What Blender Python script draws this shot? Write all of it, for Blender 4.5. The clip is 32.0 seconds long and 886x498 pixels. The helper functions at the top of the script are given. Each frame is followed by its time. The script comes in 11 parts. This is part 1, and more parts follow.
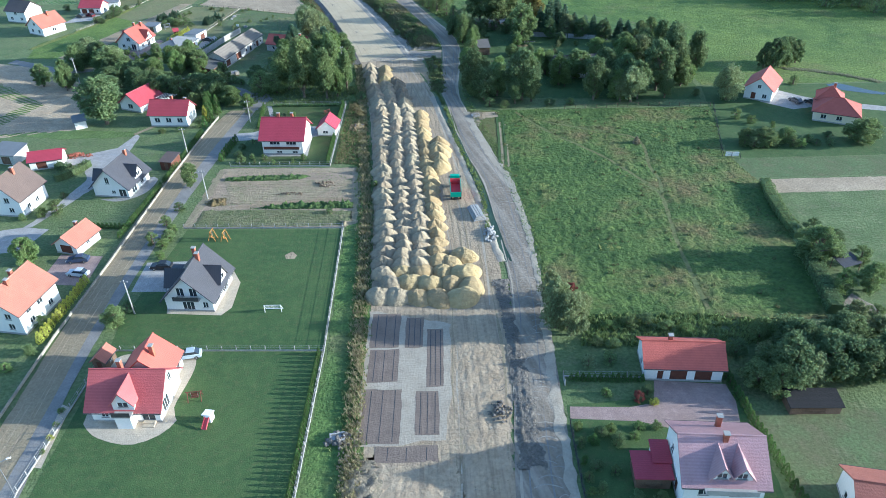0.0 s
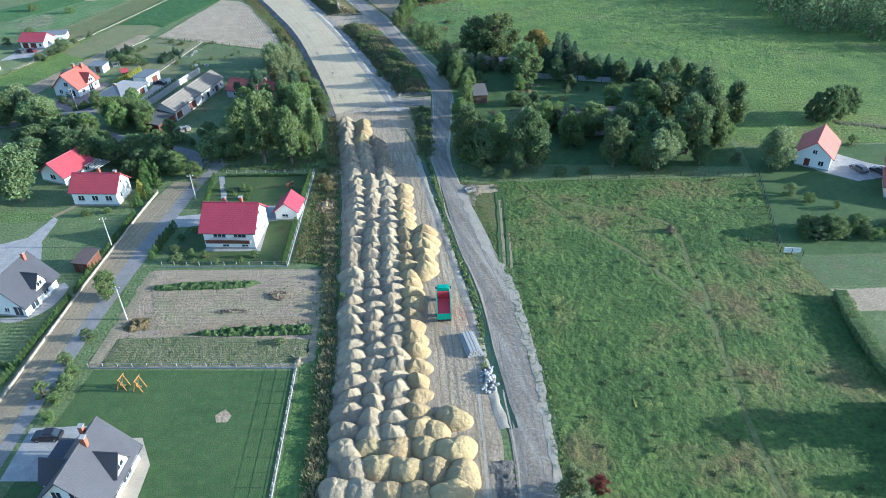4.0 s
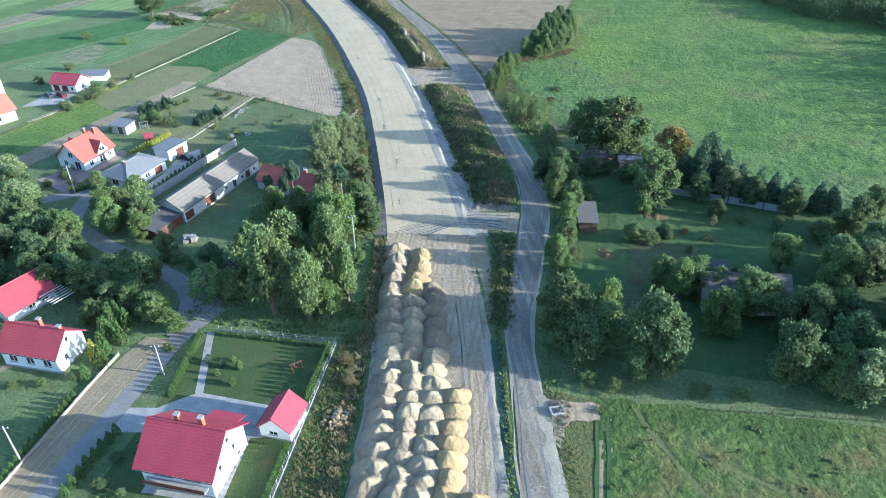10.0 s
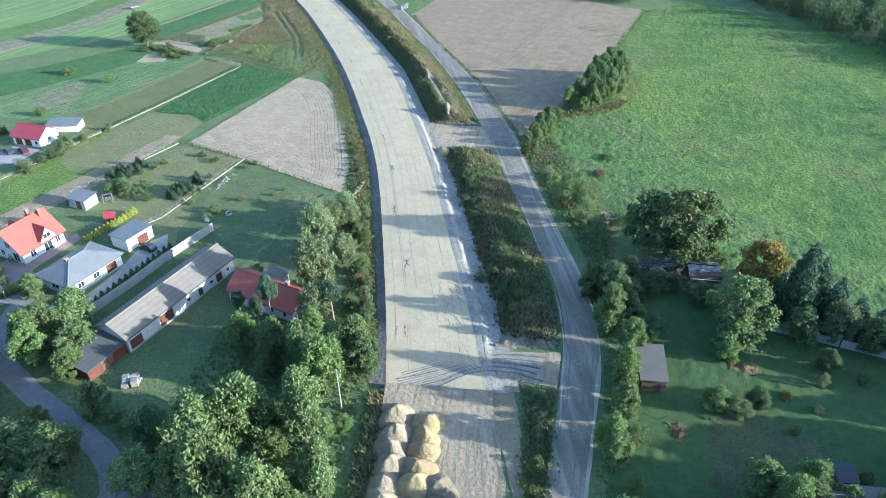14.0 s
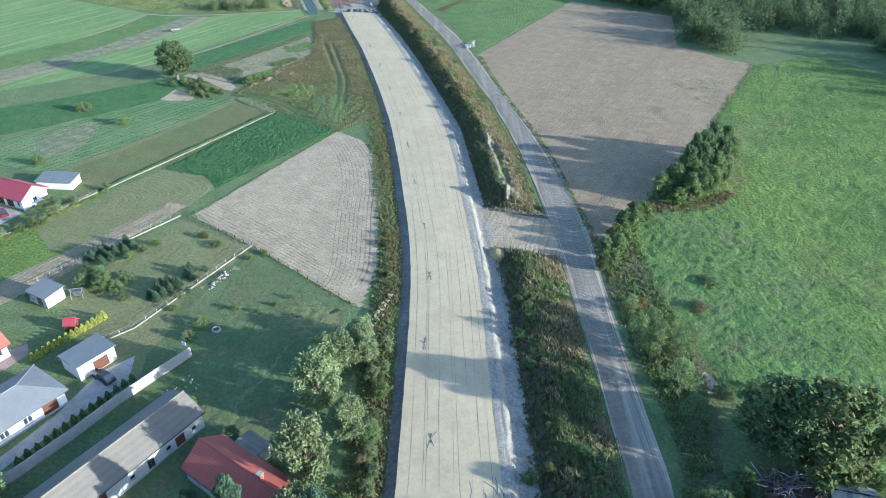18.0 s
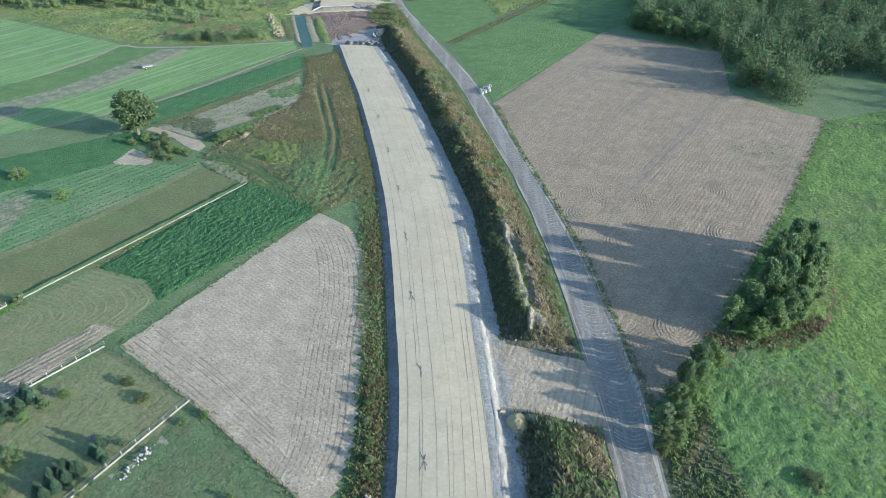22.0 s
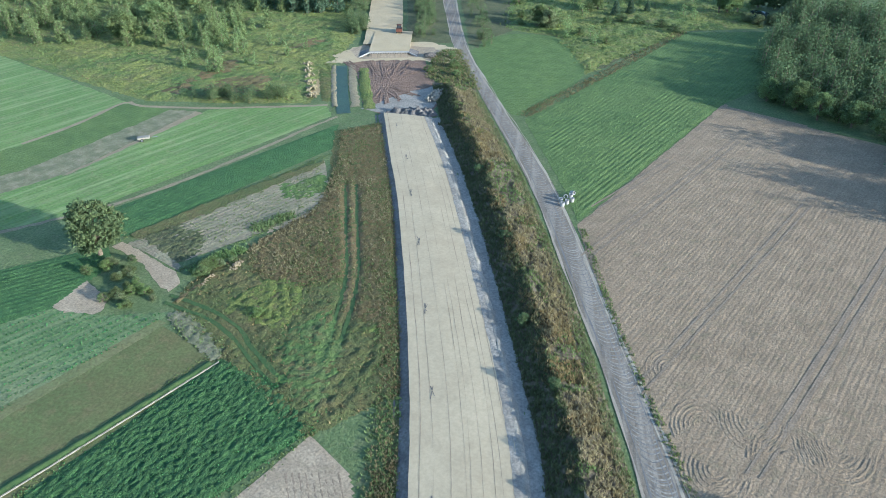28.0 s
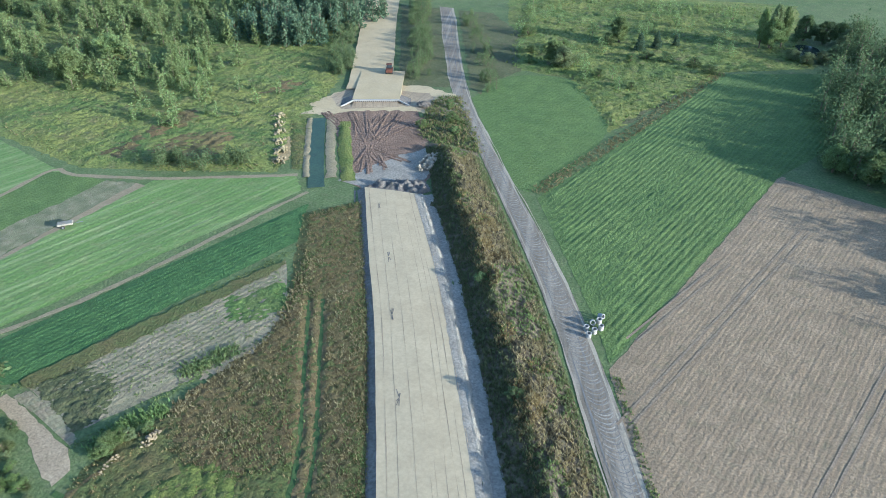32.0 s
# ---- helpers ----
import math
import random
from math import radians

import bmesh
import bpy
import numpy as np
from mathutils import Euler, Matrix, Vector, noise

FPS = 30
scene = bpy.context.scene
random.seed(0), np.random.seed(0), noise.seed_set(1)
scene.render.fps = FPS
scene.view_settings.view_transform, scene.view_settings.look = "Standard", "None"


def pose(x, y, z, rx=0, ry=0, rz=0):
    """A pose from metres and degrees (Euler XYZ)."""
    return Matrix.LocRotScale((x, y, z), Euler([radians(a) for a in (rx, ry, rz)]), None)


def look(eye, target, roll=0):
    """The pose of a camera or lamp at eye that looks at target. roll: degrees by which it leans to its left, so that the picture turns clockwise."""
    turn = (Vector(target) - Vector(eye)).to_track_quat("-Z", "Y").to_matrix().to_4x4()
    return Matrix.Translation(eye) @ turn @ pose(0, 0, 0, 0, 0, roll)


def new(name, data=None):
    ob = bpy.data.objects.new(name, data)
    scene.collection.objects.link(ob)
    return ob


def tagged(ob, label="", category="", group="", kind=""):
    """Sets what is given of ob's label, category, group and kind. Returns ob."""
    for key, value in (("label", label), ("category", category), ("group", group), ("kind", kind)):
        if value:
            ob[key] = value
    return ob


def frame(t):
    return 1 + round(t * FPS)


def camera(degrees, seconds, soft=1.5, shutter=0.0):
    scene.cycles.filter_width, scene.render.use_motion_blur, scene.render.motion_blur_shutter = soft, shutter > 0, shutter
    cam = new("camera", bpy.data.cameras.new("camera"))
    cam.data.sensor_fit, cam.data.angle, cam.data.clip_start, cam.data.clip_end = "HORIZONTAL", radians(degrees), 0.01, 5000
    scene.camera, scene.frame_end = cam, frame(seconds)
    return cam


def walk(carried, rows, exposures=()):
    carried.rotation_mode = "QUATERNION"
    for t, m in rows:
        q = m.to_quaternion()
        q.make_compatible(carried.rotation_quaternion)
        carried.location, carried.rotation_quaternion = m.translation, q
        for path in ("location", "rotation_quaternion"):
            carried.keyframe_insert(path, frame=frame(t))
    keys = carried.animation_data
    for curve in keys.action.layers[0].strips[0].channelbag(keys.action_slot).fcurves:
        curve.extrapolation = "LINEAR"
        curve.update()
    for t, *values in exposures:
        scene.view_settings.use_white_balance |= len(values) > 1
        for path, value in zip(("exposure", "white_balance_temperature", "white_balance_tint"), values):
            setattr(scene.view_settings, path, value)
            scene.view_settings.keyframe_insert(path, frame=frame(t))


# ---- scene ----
cam = camera(64.1, 32.0, soft=0.75)
PATH = [
    (0, (0.442, 2.236, 80.200), (0.421, 4.225, 78.857), -1.6),
    (0.5, (0.604, 7.325, 80.192), (0.584, 9.314, 78.850), -1.6),
    (1, (0.881, 12.475, 80.159), (0.862, 14.465, 78.816), -1.5),
    (1.5, (1.175, 17.714, 80.113), (1.156, 19.704, 78.770), -1.5),
    (2, (1.580, 23.027, 80.056), (1.561, 25.016, 78.712), -1.6),
    (2.5, (2.057, 28.504, 80.038), (2.036, 30.492, 78.695), -1.7),
    (3, (2.474, 33.990, 80.053), (2.453, 35.978, 78.709), -1.7),
    (3.5, (2.849, 39.517, 80.035), (2.830, 41.506, 78.691), -1.8),
    (5.5, (4.129, 61.513, 79.736), (4.116, 63.504, 78.395), -1.7),
    (6, (4.399, 67.015, 79.667), (4.321, 69.006, 78.329), -1.5),
    (6.5, (4.691, 72.575, 79.620), (4.584, 74.564, 78.283), -1.5),
    (7, (4.877, 78.203, 79.550), (4.757, 80.192, 78.214), -1.5),
    (7.5, (4.913, 83.696, 79.495), (4.788, 85.686, 78.158), -1.5),
    (8, (4.854, 89.111, 79.450), (4.694, 91.099, 78.115), -1.5),
    (8.5, (4.806, 94.583, 79.452), (4.614, 96.569, 78.119), -1.3),
    (9, (4.805, 100.090, 79.507), (4.602, 102.073, 78.172), -1.4),
    (9.5, (4.836, 105.450, 79.610), (4.541, 107.423, 78.276), -1.4),
    (10, (4.786, 110.885, 79.739), (4.452, 112.852, 78.404), -1.4),
    (10.5, (4.627, 116.317, 79.879), (4.272, 118.279, 78.542), -1.5),
    (11, (4.372, 121.648, 80.008), (3.984, 123.604, 78.671), -1.6),
    (11.5, (3.950, 127.064, 80.137), (3.546, 129.017, 78.802), -1.5),
    (12, (3.373, 132.559, 80.261), (2.957, 134.509, 78.924), -1.4),
    (12.5, (2.645, 138.055, 80.364), (2.220, 140.003, 79.026), -1.6),
    (13, (1.758, 143.545, 80.436), (1.328, 145.490, 79.098), -1.5),
    (13.5, (0.727, 149.072, 80.486), (0.295, 151.018, 79.148), -1.6),
    (14, (-0.367, 154.590, 80.516), (-0.800, 156.534, 79.177), -1.5),
    (14.5, (-1.426, 160.057, 80.510), (-1.860, 162.002, 79.172), -1.4),
    (16.5, (-5.346, 181.786, 80.299), (-5.820, 183.727, 78.972), -0.8),
    (17, (-6.156, 187.225, 80.263), (-6.720, 189.145, 78.940), -0.5),
    (17.5, (-7.024, 192.622, 80.213), (-7.630, 194.528, 78.888), -0.4),
    (18, (-8.190, 198.142, 80.162), (-8.819, 200.045, 78.842), -0.4),
    (18.5, (-9.553, 203.560, 80.060), (-10.194, 205.457, 78.738), -0.4),
    (19, (-11.078, 209.033, 80.000), (-11.729, 210.929, 78.679), -0.4),
    (19.5, (-12.566, 214.345, 79.903), (-13.223, 216.238, 78.582), -0.4),
    (20, (-14.123, 219.908, 79.900), (-14.784, 221.801, 78.580), -0.3),
    (20.5, (-15.626, 225.288, 79.898), (-16.292, 227.177, 78.577), -0.4),
    (21, (-17.201, 230.792, 79.968), (-17.872, 232.681, 78.648), -0.4),
    (21.5, (-18.762, 236.078, 80.032), (-19.438, 237.965, 78.709), -0.5),
    (22, (-20.424, 241.526, 80.173), (-21.101, 243.413, 78.852), -0.5),
    (22.5, (-21.950, 246.594, 80.309), (-22.628, 248.477, 78.984), -0.5),
    (23, (-23.512, 251.911, 80.466), (-24.257, 253.770, 79.144), -0.4),
    (23.5, (-24.983, 257.120, 80.531), (-25.780, 258.958, 79.207), -0.4),
    (24, (-26.650, 262.681, 80.602), (-27.470, 264.508, 79.278), -0.4),
    (24.5, (-28.331, 267.895, 80.700), (-29.166, 269.713, 79.374), -0.4),
    (25, (-30.198, 273.295, 80.846), (-31.044, 275.108, 79.522), -0.4),
    (25.5, (-32.212, 278.440, 81.013), (-33.065, 280.247, 79.684), -0.7),
    (27.5, (-40.262, 299.260, 81.910), (-41.134, 301.052, 80.573), -0.7),
    (28, (-42.457, 304.622, 82.012), (-43.332, 306.414, 80.675), -0.8),
    (28.5, (-44.638, 309.822, 82.062), (-45.514, 311.609, 80.722), -0.9),
    (29, (-46.904, 315.240, 82.142), (-47.783, 317.028, 80.803), -0.9),
    (29.5, (-49.018, 320.411, 82.218), (-49.898, 322.195, 80.875), -0.9),
    (30, (-51.164, 325.714, 82.255), (-52.046, 327.498, 80.915), -0.9),
    (30.5, (-53.273, 330.827, 82.271), (-54.157, 332.608, 80.928), -1.0),
    (31, (-55.415, 336.037, 82.234), (-56.300, 337.820, 80.893), -0.9),
    (31.5, (-57.570, 341.180, 82.208), (-58.454, 342.961, 80.866), -0.9),
    (32, (-59.858, 346.523, 82.201), (-60.743, 348.305, 80.860), -0.8),
]
walk(cam, [(t, look(eye, target, roll)) for t, eye, target, roll in PATH], exposures=[(0, 1.24, 4870, 5), (6, 1.32, 4840, 5), (13, 1.53, 4845, 5), (20, 1.22, 4895, 5), (26, 1.14, 4950, 5), (32, 1.14, 4970, 5)])

# ---- world, sun ----
SUN_EL, SUN_AZ = 13.2, 92.0
world = bpy.data.worlds.new("world")
scene.world = world
world.use_nodes = True
wn = world.node_tree.nodes
sky = wn.new("ShaderNodeTexSky")
sky.sky_type = "NISHITA"
sky.sun_disc = False
sky.sun_elevation, sky.sun_rotation = radians(SUN_EL), radians(SUN_AZ)
sky.air_density, sky.dust_density = 1.0, 1.0
wn["Background"].inputs[1].default_value = 0.15
world.node_tree.links.new(sky.outputs[0], wn["Background"].inputs[0])
sun = bpy.data.lights.new("sun", "SUN")
sun.energy, sun.angle, sun.color = 5.0, radians(0.6), (1.0, 0.86, 0.66)
sun_ob = new("sun", sun)
sd = Vector((math.sin(radians(SUN_AZ)) * math.cos(radians(SUN_EL)), math.cos(radians(SUN_AZ)) * math.cos(radians(SUN_EL)), math.sin(radians(SUN_EL))))
sun_ob.matrix_world = look(sd * 300, (0, 0, 0))


# ---- materials ----
def rgb(c):
    return (*c, 1.0)


def mk(name, c1, c2, c3=None, s1=0.08, s2=1.2, rough=0.9, bump=0.4, dist=0.08, stripe=None, island=0.0, objrand=0.0, metal=0.0, spec=0.3, lo=0.38, hi=0.62, transl=0.0, var=1.0, streak=0.0, smix=0.25, sb=0.2, c3s=None, c3lo=0.5, c3hi=0.72):
    """Two colours mixed by a coarse noise, a third by a fine one; stripe = (direction of the rows, period, amount, colour, distortion); streak stretches blotches along the rows."""
    m = bpy.data.materials.new(name)
    m.use_nodes = True
    nt = m.node_tree
    N, L = nt.nodes, nt.links
    bs = N["Principled BSDF"]
    bs.inputs["Roughness"].default_value = rough
    bs.inputs["Metallic"].default_value = metal
    bs.inputs["Specular IOR Level"].default_value = spec
    tc = N.new("ShaderNodeTexCoord")

    def noise_tex(scale, detail, lo_, hi_):
        n = N.new("ShaderNodeTexNoise")
        n.inputs["Scale"].default_value = scale
        n.inputs["Detail"].default_value = detail
        n.inputs["Roughness"].default_value = 0.62
        L.new(tc.outputs["Object"], n.inputs["Vector"])
        r = N.new("ShaderNodeMapRange")
        r.inputs[1].default_value, r.inputs[2].default_value = lo_, hi_
        L.new(n.outputs[0], r.inputs[0])
        return r.outputs[0]

    def mix(f, a, b, fac=1.0):
        x = N.new("ShaderNodeMix")
        x.data_type = "RGBA"
        if fac != 1.0:
            mu = N.new("ShaderNodeMath")
            mu.operation = "MULTIPLY"
            mu.inputs[1].default_value = fac
            L.new(f, mu.inputs[0])
            f = mu.outputs[0]
        L.new(f, x.inputs[0])
        for s, v in ((x.inputs[6], a), (x.inputs[7], b)):
            if isinstance(v, tuple):
                s.default_value = rgb(v)
            else:
                L.new(v, s)
        return x.outputs[2]

    col = mix(noise_tex(s1, 5, lo, hi), c1, c2)
    fine = noise_tex(s2 * 2.2, 7, 0.34, 0.66)
    if c3:
        col = mix(noise_tex(c3s or s2 * 0.45, 5, c3lo, c3hi), col, c3, 0.8)
    col = mix(noise_tex(s2 * 0.22, 6, 0.42, 0.66), col, tuple(min(1.0, v * 1.4) for v in c2), 0.6 * var)
    col = mix(fine, col, tuple(v * 0.5 for v in c1), 0.7 * var)
    height = fine
    if stripe:
        ang, per, amt, sc, di = stripe
        mp = N.new("ShaderNodeMapping")
        mp.inputs["Rotation"].default_value = (0, 0, radians(-ang))
        L.new(tc.outputs["Object"], mp.inputs[0])
        w = N.new("ShaderNodeTexWave")
        w.bands_direction = "Y"
        w.inputs["Scale"].default_value = 0.314 / per
        w.inputs["Distortion"].default_value = di
        w.inputs["Detail"].default_value = 3
        w.inputs["Detail Scale"].default_value = 0.6
        L.new(mp.outputs[0], w.inputs[0])
        col = mix(w.outputs[1], col, sc, amt)
        if streak:
            ms_ = N.new("ShaderNodeMapping")
            ms_.inputs["Scale"].default_value = (streak, 1.0, 1.0)
            L.new(mp.outputs[0], ms_.inputs[0])
            for scale_, dark in ((0.55, 1.45), (1.6, 0.6)):
                n_ = N.new("ShaderNodeTexNoise")
                n_.inputs["Scale"].default_value = scale_
                n_.inputs["Detail"].default_value = 5
                L.new(ms_.outputs[0], n_.inputs["Vector"])
                r_ = N.new("ShaderNodeMapRange")
                r_.inputs[1].default_value, r_.inputs[2].default_value = 0.48, 0.68
                L.new(n_.outputs[0], r_.inputs[0])
                col = mix(r_.outputs[0], col, tuple(min(1, v * dark) for v in sc), smix)
        ad = N.new("ShaderNodeMath")
        ad.operation = "MULTIPLY_ADD"
        ad.inputs[1].default_value = sb
        L.new(w.outputs[1], ad.inputs[0])
        L.new(fine, ad.inputs[2])
        height = ad.outputs[0]
    for src, amt in ((("ShaderNodeNewGeometry", "Random Per Island"), island), (("ShaderNodeObjectInfo", "Random"), objrand)):
        if amt:
            g = N.new(src[0])
            hs = N.new("ShaderNodeHueSaturation")
            mr = N.new("ShaderNodeMapRange")
            mr.inputs[3].default_value, mr.inputs[4].default_value = 1 - amt, 1 + amt
            L.new(g.outputs[src[1]], mr.inputs[0])
            L.new(mr.outputs[0], hs.inputs["Value"])
            mh = N.new("ShaderNodeMapRange")
            mh.inputs[3].default_value, mh.inputs[4].default_value = 0.5 - amt * 0.03, 0.5 + amt * 0.05
            L.new(g.outputs[src[1]], mh.inputs[0])
            L.new(mh.outputs[0], hs.inputs["Hue"])
            L.new(col, hs.inputs["Color"])
            col = hs.outputs[0]
    L.new(col, bs.inputs["Base Color"])
    if bump:
        b = N.new("ShaderNodeBump")
        b.inputs["Strength"].default_value = bump
        b.inputs["Distance"].default_value = dist
        L.new(height, b.inputs["Height"])
        L.new(b.outputs[0], bs.inputs["Normal"])
    if transl:
        tr = N.new("ShaderNodeBsdfTranslucent")
        L.new(col, tr.inputs[0])
        ms = N.new("ShaderNodeMixShader")
        ms.inputs[0].default_value = transl
        L.new(bs.outputs[0], ms.inputs[1])
        L.new(tr.outputs[0], ms.inputs[2])
        L.new(ms.outputs[0], N["Material Output"].inputs[0])
    return m


M = {}
M["ground"] = mk("rough_grass", (0.115, 0.165, 0.06), (0.16, 0.195, 0.08), (0.21, 0.20, 0.11), 0.03, 0.8, bump=0.6, dist=0.15)
M["lawn"] = mk("mown_lawn", (0.052, 0.10, 0.031), (0.085, 0.13, 0.04), (0.125, 0.132, 0.055), 0.05, 2.2, bump=0.35, stripe=(88, 1.2, 0.05, (0.085, 0.15, 0.045), 1.0), var=0.7)
M["gardenlawn"] = mk("mottled_garden_lawn", (0.085, 0.115, 0.038), (0.06, 0.10, 0.03), (0.15, 0.13, 0.06), 0.12, 1.6, bump=0.4, c3s=0.3)
M["meadow"] = mk("meadow_grass", (0.062, 0.11, 0.024), (0.112, 0.16, 0.037), (0.195, 0.13, 0.062), 0.05, 0.55, bump=0.9, dist=0.25, lo=0.44, hi=0.56, c3s=0.05, c3lo=0.50, c3hi=0.62)
M["pasture"] = mk("pasture_grass", (0.08, 0.145, 0.03), (0.165, 0.225, 0.046), (0.22, 0.195, 0.08), 0.022, 0.6, bump=0.9, dist=0.25, lo=0.40, hi=0.60, c3s=0.035, c3lo=0.53, c3hi=0.70)
M["pasture2"] = mk("rough_pasture_grass", (0.085, 0.15, 0.04), (0.135, 0.205, 0.052), (0.19, 0.165, 0.085), 0.04, 0.7, bump=0.8, dist=0.22, lo=0.42, hi=0.58, c3s=0.06, c3lo=0.48, c3hi=0.66)
M["rootcrop"] = mk("dark_root_crop", (0.066, 0.15, 0.048), (0.092, 0.178, 0.056), (0.048, 0.10, 0.036), 0.08, 1.4, bump=0.9, dist=0.3)
M["crop"] = mk("green_crop", (0.105, 0.172, 0.048), (0.145, 0.21, 0.06), (0.075, 0.122, 0.039), 0.06, 1.0, bump=0.9, dist=0.25, stripe=(76, 1.4, 0.12, (0.22, 0.27, 0.13), 1.5))
M["cropstripe"] = mk("striped_green_crop", (0.175, 0.272, 0.07), (0.128, 0.215, 0.057), (0.295, 0.288, 0.14), 0.04, 0.7, bump=0.6, stripe=(73, 1.6, 0.12, (0.28, 0.31, 0.15), 3.0), streak=0.05, smix=0.38)
M["soil"] = mk("ploughed_soil", (0.298, 0.221, 0.138), (0.35, 0.263, 0.167), (0.21, 0.19, 0.108), 0.025, 1.1, bump=0.6, dist=0.08, var=1.05, stripe=(76.5, 1.7, 0.12, (0.22, 0.16, 0.10), 0.9), streak=0.03, smix=0.2, sb=0.14)
M["soil2"] = mk("pale_ploughed_soil", (0.39, 0.307, 0.205), (0.44, 0.35, 0.235), (0.31, 0.258, 0.16), 0.04, 1.1, bump=0.5, dist=0.07, var=1.05)
M["stubble"] = mk("dry_garden_soil", (0.385, 0.295, 0.21), (0.325, 0.25, 0.17), (0.22, 0.21, 0.11), 0.10, 0.9, bump=0.6, dist=0.12, stripe=(-2, 1.3, 0.2, (0.26, 0.20, 0.135), 2.0), streak=0.06, smix=0.35)
M["dry"] = mk("dry_weeds_ground", (0.155, 0.145, 0.055), (0.10, 0.135, 0.04), (0.225, 0.16, 0.078), 0.07, 0.9, bump=0.9, dist=0.3, c3s=0.12)
M["rust"] = mk("rust_brown_weeds_ground", (0.215, 0.15, 0.07), (0.15, 0.14, 0.055), (0.26, 0.205, 0.11), 0.09, 1.1, bump=0.9, dist=0.3, c3s=0.25)
M["yellowweed"] = mk("yellow_green_weeds_ground", (0.135, 0.19, 0.04), (0.21, 0.22, 0.062), (0.085, 0.135, 0.035), 0.15, 1.1, bump=0.9, dist=0.3)
M["stubble2"] = mk("pale_row_soil", (0.355, 0.288, 0.20), (0.245, 0.218, 0.135), (0.16, 0.18, 0.075), 0.12, 0.8, bump=0.8, dist=0.15, stripe=(69, 1.6, 0.18, (0.22, 0.22, 0.13), 1.5), streak=0.08, smix=0.4)
M["cropedge"] = mk("mixed_row_crop", (0.115, 0.195, 0.066), (0.165, 0.225, 0.09), (0.33, 0.30, 0.18), 0.06, 0.9, bump=0.7, stripe=(66, 1.5, 0.16, (0.25, 0.255, 0.135), 2.5), streak=0.07, smix=0.25, c3s=0.05, c3lo=0.52, c3hi=0.68)
M["marsh"] = mk("marsh_grass", (0.125, 0.185, 0.05), (0.24, 0.25, 0.066), (0.22, 0.165, 0.095), 0.045, 0.5, bump=0.9, dist=0.35, lo=0.42, hi=0.58)
M["brownfield"] = mk("brown_fallow", (0.145, 0.155, 0.07), (0.105, 0.16, 0.06), (0.20, 0.175, 0.10), 0.05, 0.9, bump=0.5)
M["bed"] = mk("road_base_sand", (0.465, 0.375, 0.24), (0.495, 0.405, 0.262), (0.425, 0.345, 0.222), 0.05, 0.9, bump=0.15, dist=0.05, var=0.35)
M["bed2"] = mk("yellow_road_sand", (0.47, 0.37, 0.215), (0.51, 0.41, 0.25), (0.42, 0.335, 0.21), 0.08, 0.9, bump=0.3, dist=0.08, var=0.4)
M["strip"] = mk("construction_dirt", (0.375, 0.29, 0.185), (0.44, 0.35, 0.235), (0.25, 0.185, 0.12), 0.06, 0.7, bump=0.6, dist=0.12, stripe=(92, 1.1, 0.14, (0.25, 0.195, 0.135), 3.0), var=0.75, streak=0.06, smix=0.45, sb=0.2)
M["track"] = mk("compacted_gravel_road", (0.215, 0.175, 0.128), (0.265, 0.22, 0.165), (0.17, 0.138, 0.104), 0.05, 0.8, bump=0.5, dist=0.1, stripe=(108, 1.2, 0.1, (0.37, 0.33, 0.27), 2.0), var=0.7, streak=0.05, smix=0.4, sb=0.2)
M["pale"] = mk("pale_lime_gravel", (0.40, 0.345, 0.265), (0.345, 0.295, 0.225), (0.29, 0.245, 0.185), 0.2, 1.2, bump=0.4, island=0.15, var=0.5)
M["lime"] = mk("crumbled_white_lime", (0.46, 0.415, 0.34), (0.33, 0.295, 0.235), (0.23, 0.205, 0.165), 0.45, 1.6, bump=0.7, dist=0.12, c3s=0.3, c3lo=0.46, c3hi=0.62)
M["excav"] = mk("brown_excavated_earth", (0.22, 0.145, 0.10), (0.29, 0.20, 0.145), (0.17, 0.12, 0.085), 0.1, 0.8, bump=1.0, dist=0.25, stripe=(25, 1.6, 0.2, (0.17, 0.11, 0.08), 6))
M["asphalt"] = mk("grey_asphalt", (0.19, 0.18, 0.165), (0.225, 0.21, 0.19), (0.25, 0.23, 0.20), 0.15, 2.0, bump=0.2, var=0.5)
M["dirt"] = mk("brown_dirt_lane", (0.31, 0.25, 0.155), (0.265, 0.215, 0.135), (0.36, 0.305, 0.20), 0.12, 1.0, bump=0.5, var=0.7)
M["paver"] = mk("grey_concrete_pavers", (0.36, 0.34, 0.32), (0.42, 0.40, 0.37), (0.30, 0.285, 0.27), 0.3, 3.0, bump=0.2, stripe=(0, 0.3, 0.25, (0.27, 0.26, 0.25), 0))
M["redpaver"] = mk("reddish_concrete_pavers", (0.33, 0.235, 0.205), (0.38, 0.28, 0.245), (0.29, 0.22, 0.2), 0.3, 3.0, bump=0.2, stripe=(0, 0.3, 0.25, (0.25, 0.185, 0.165), 0))
M["sand"] = mk("dumped_yellow_sand", (0.37, 0.275, 0.138), (0.35, 0.27, 0.145), (0.405, 0.32, 0.185), 0.3, 1.5, bump=0.9, dist=0.16, objrand=0.14, var=0.6)
M["darksand"] = mk("dumped_brown_sand", (0.245, 0.19, 0.125), (0.285, 0.225, 0.152), (0.20, 0.157, 0.105), 0.3, 1.5, bump=0.9, dist=0.16, objrand=0.12, var=0.6)
M["palesand"] = mk("dumped_pale_sand", (0.345, 0.278, 0.182), (0.325, 0.265, 0.178), (0.385, 0.32, 0.222), 0.3, 1.5, bump=0.9, dist=0.16, objrand=0.12, var=0.6)
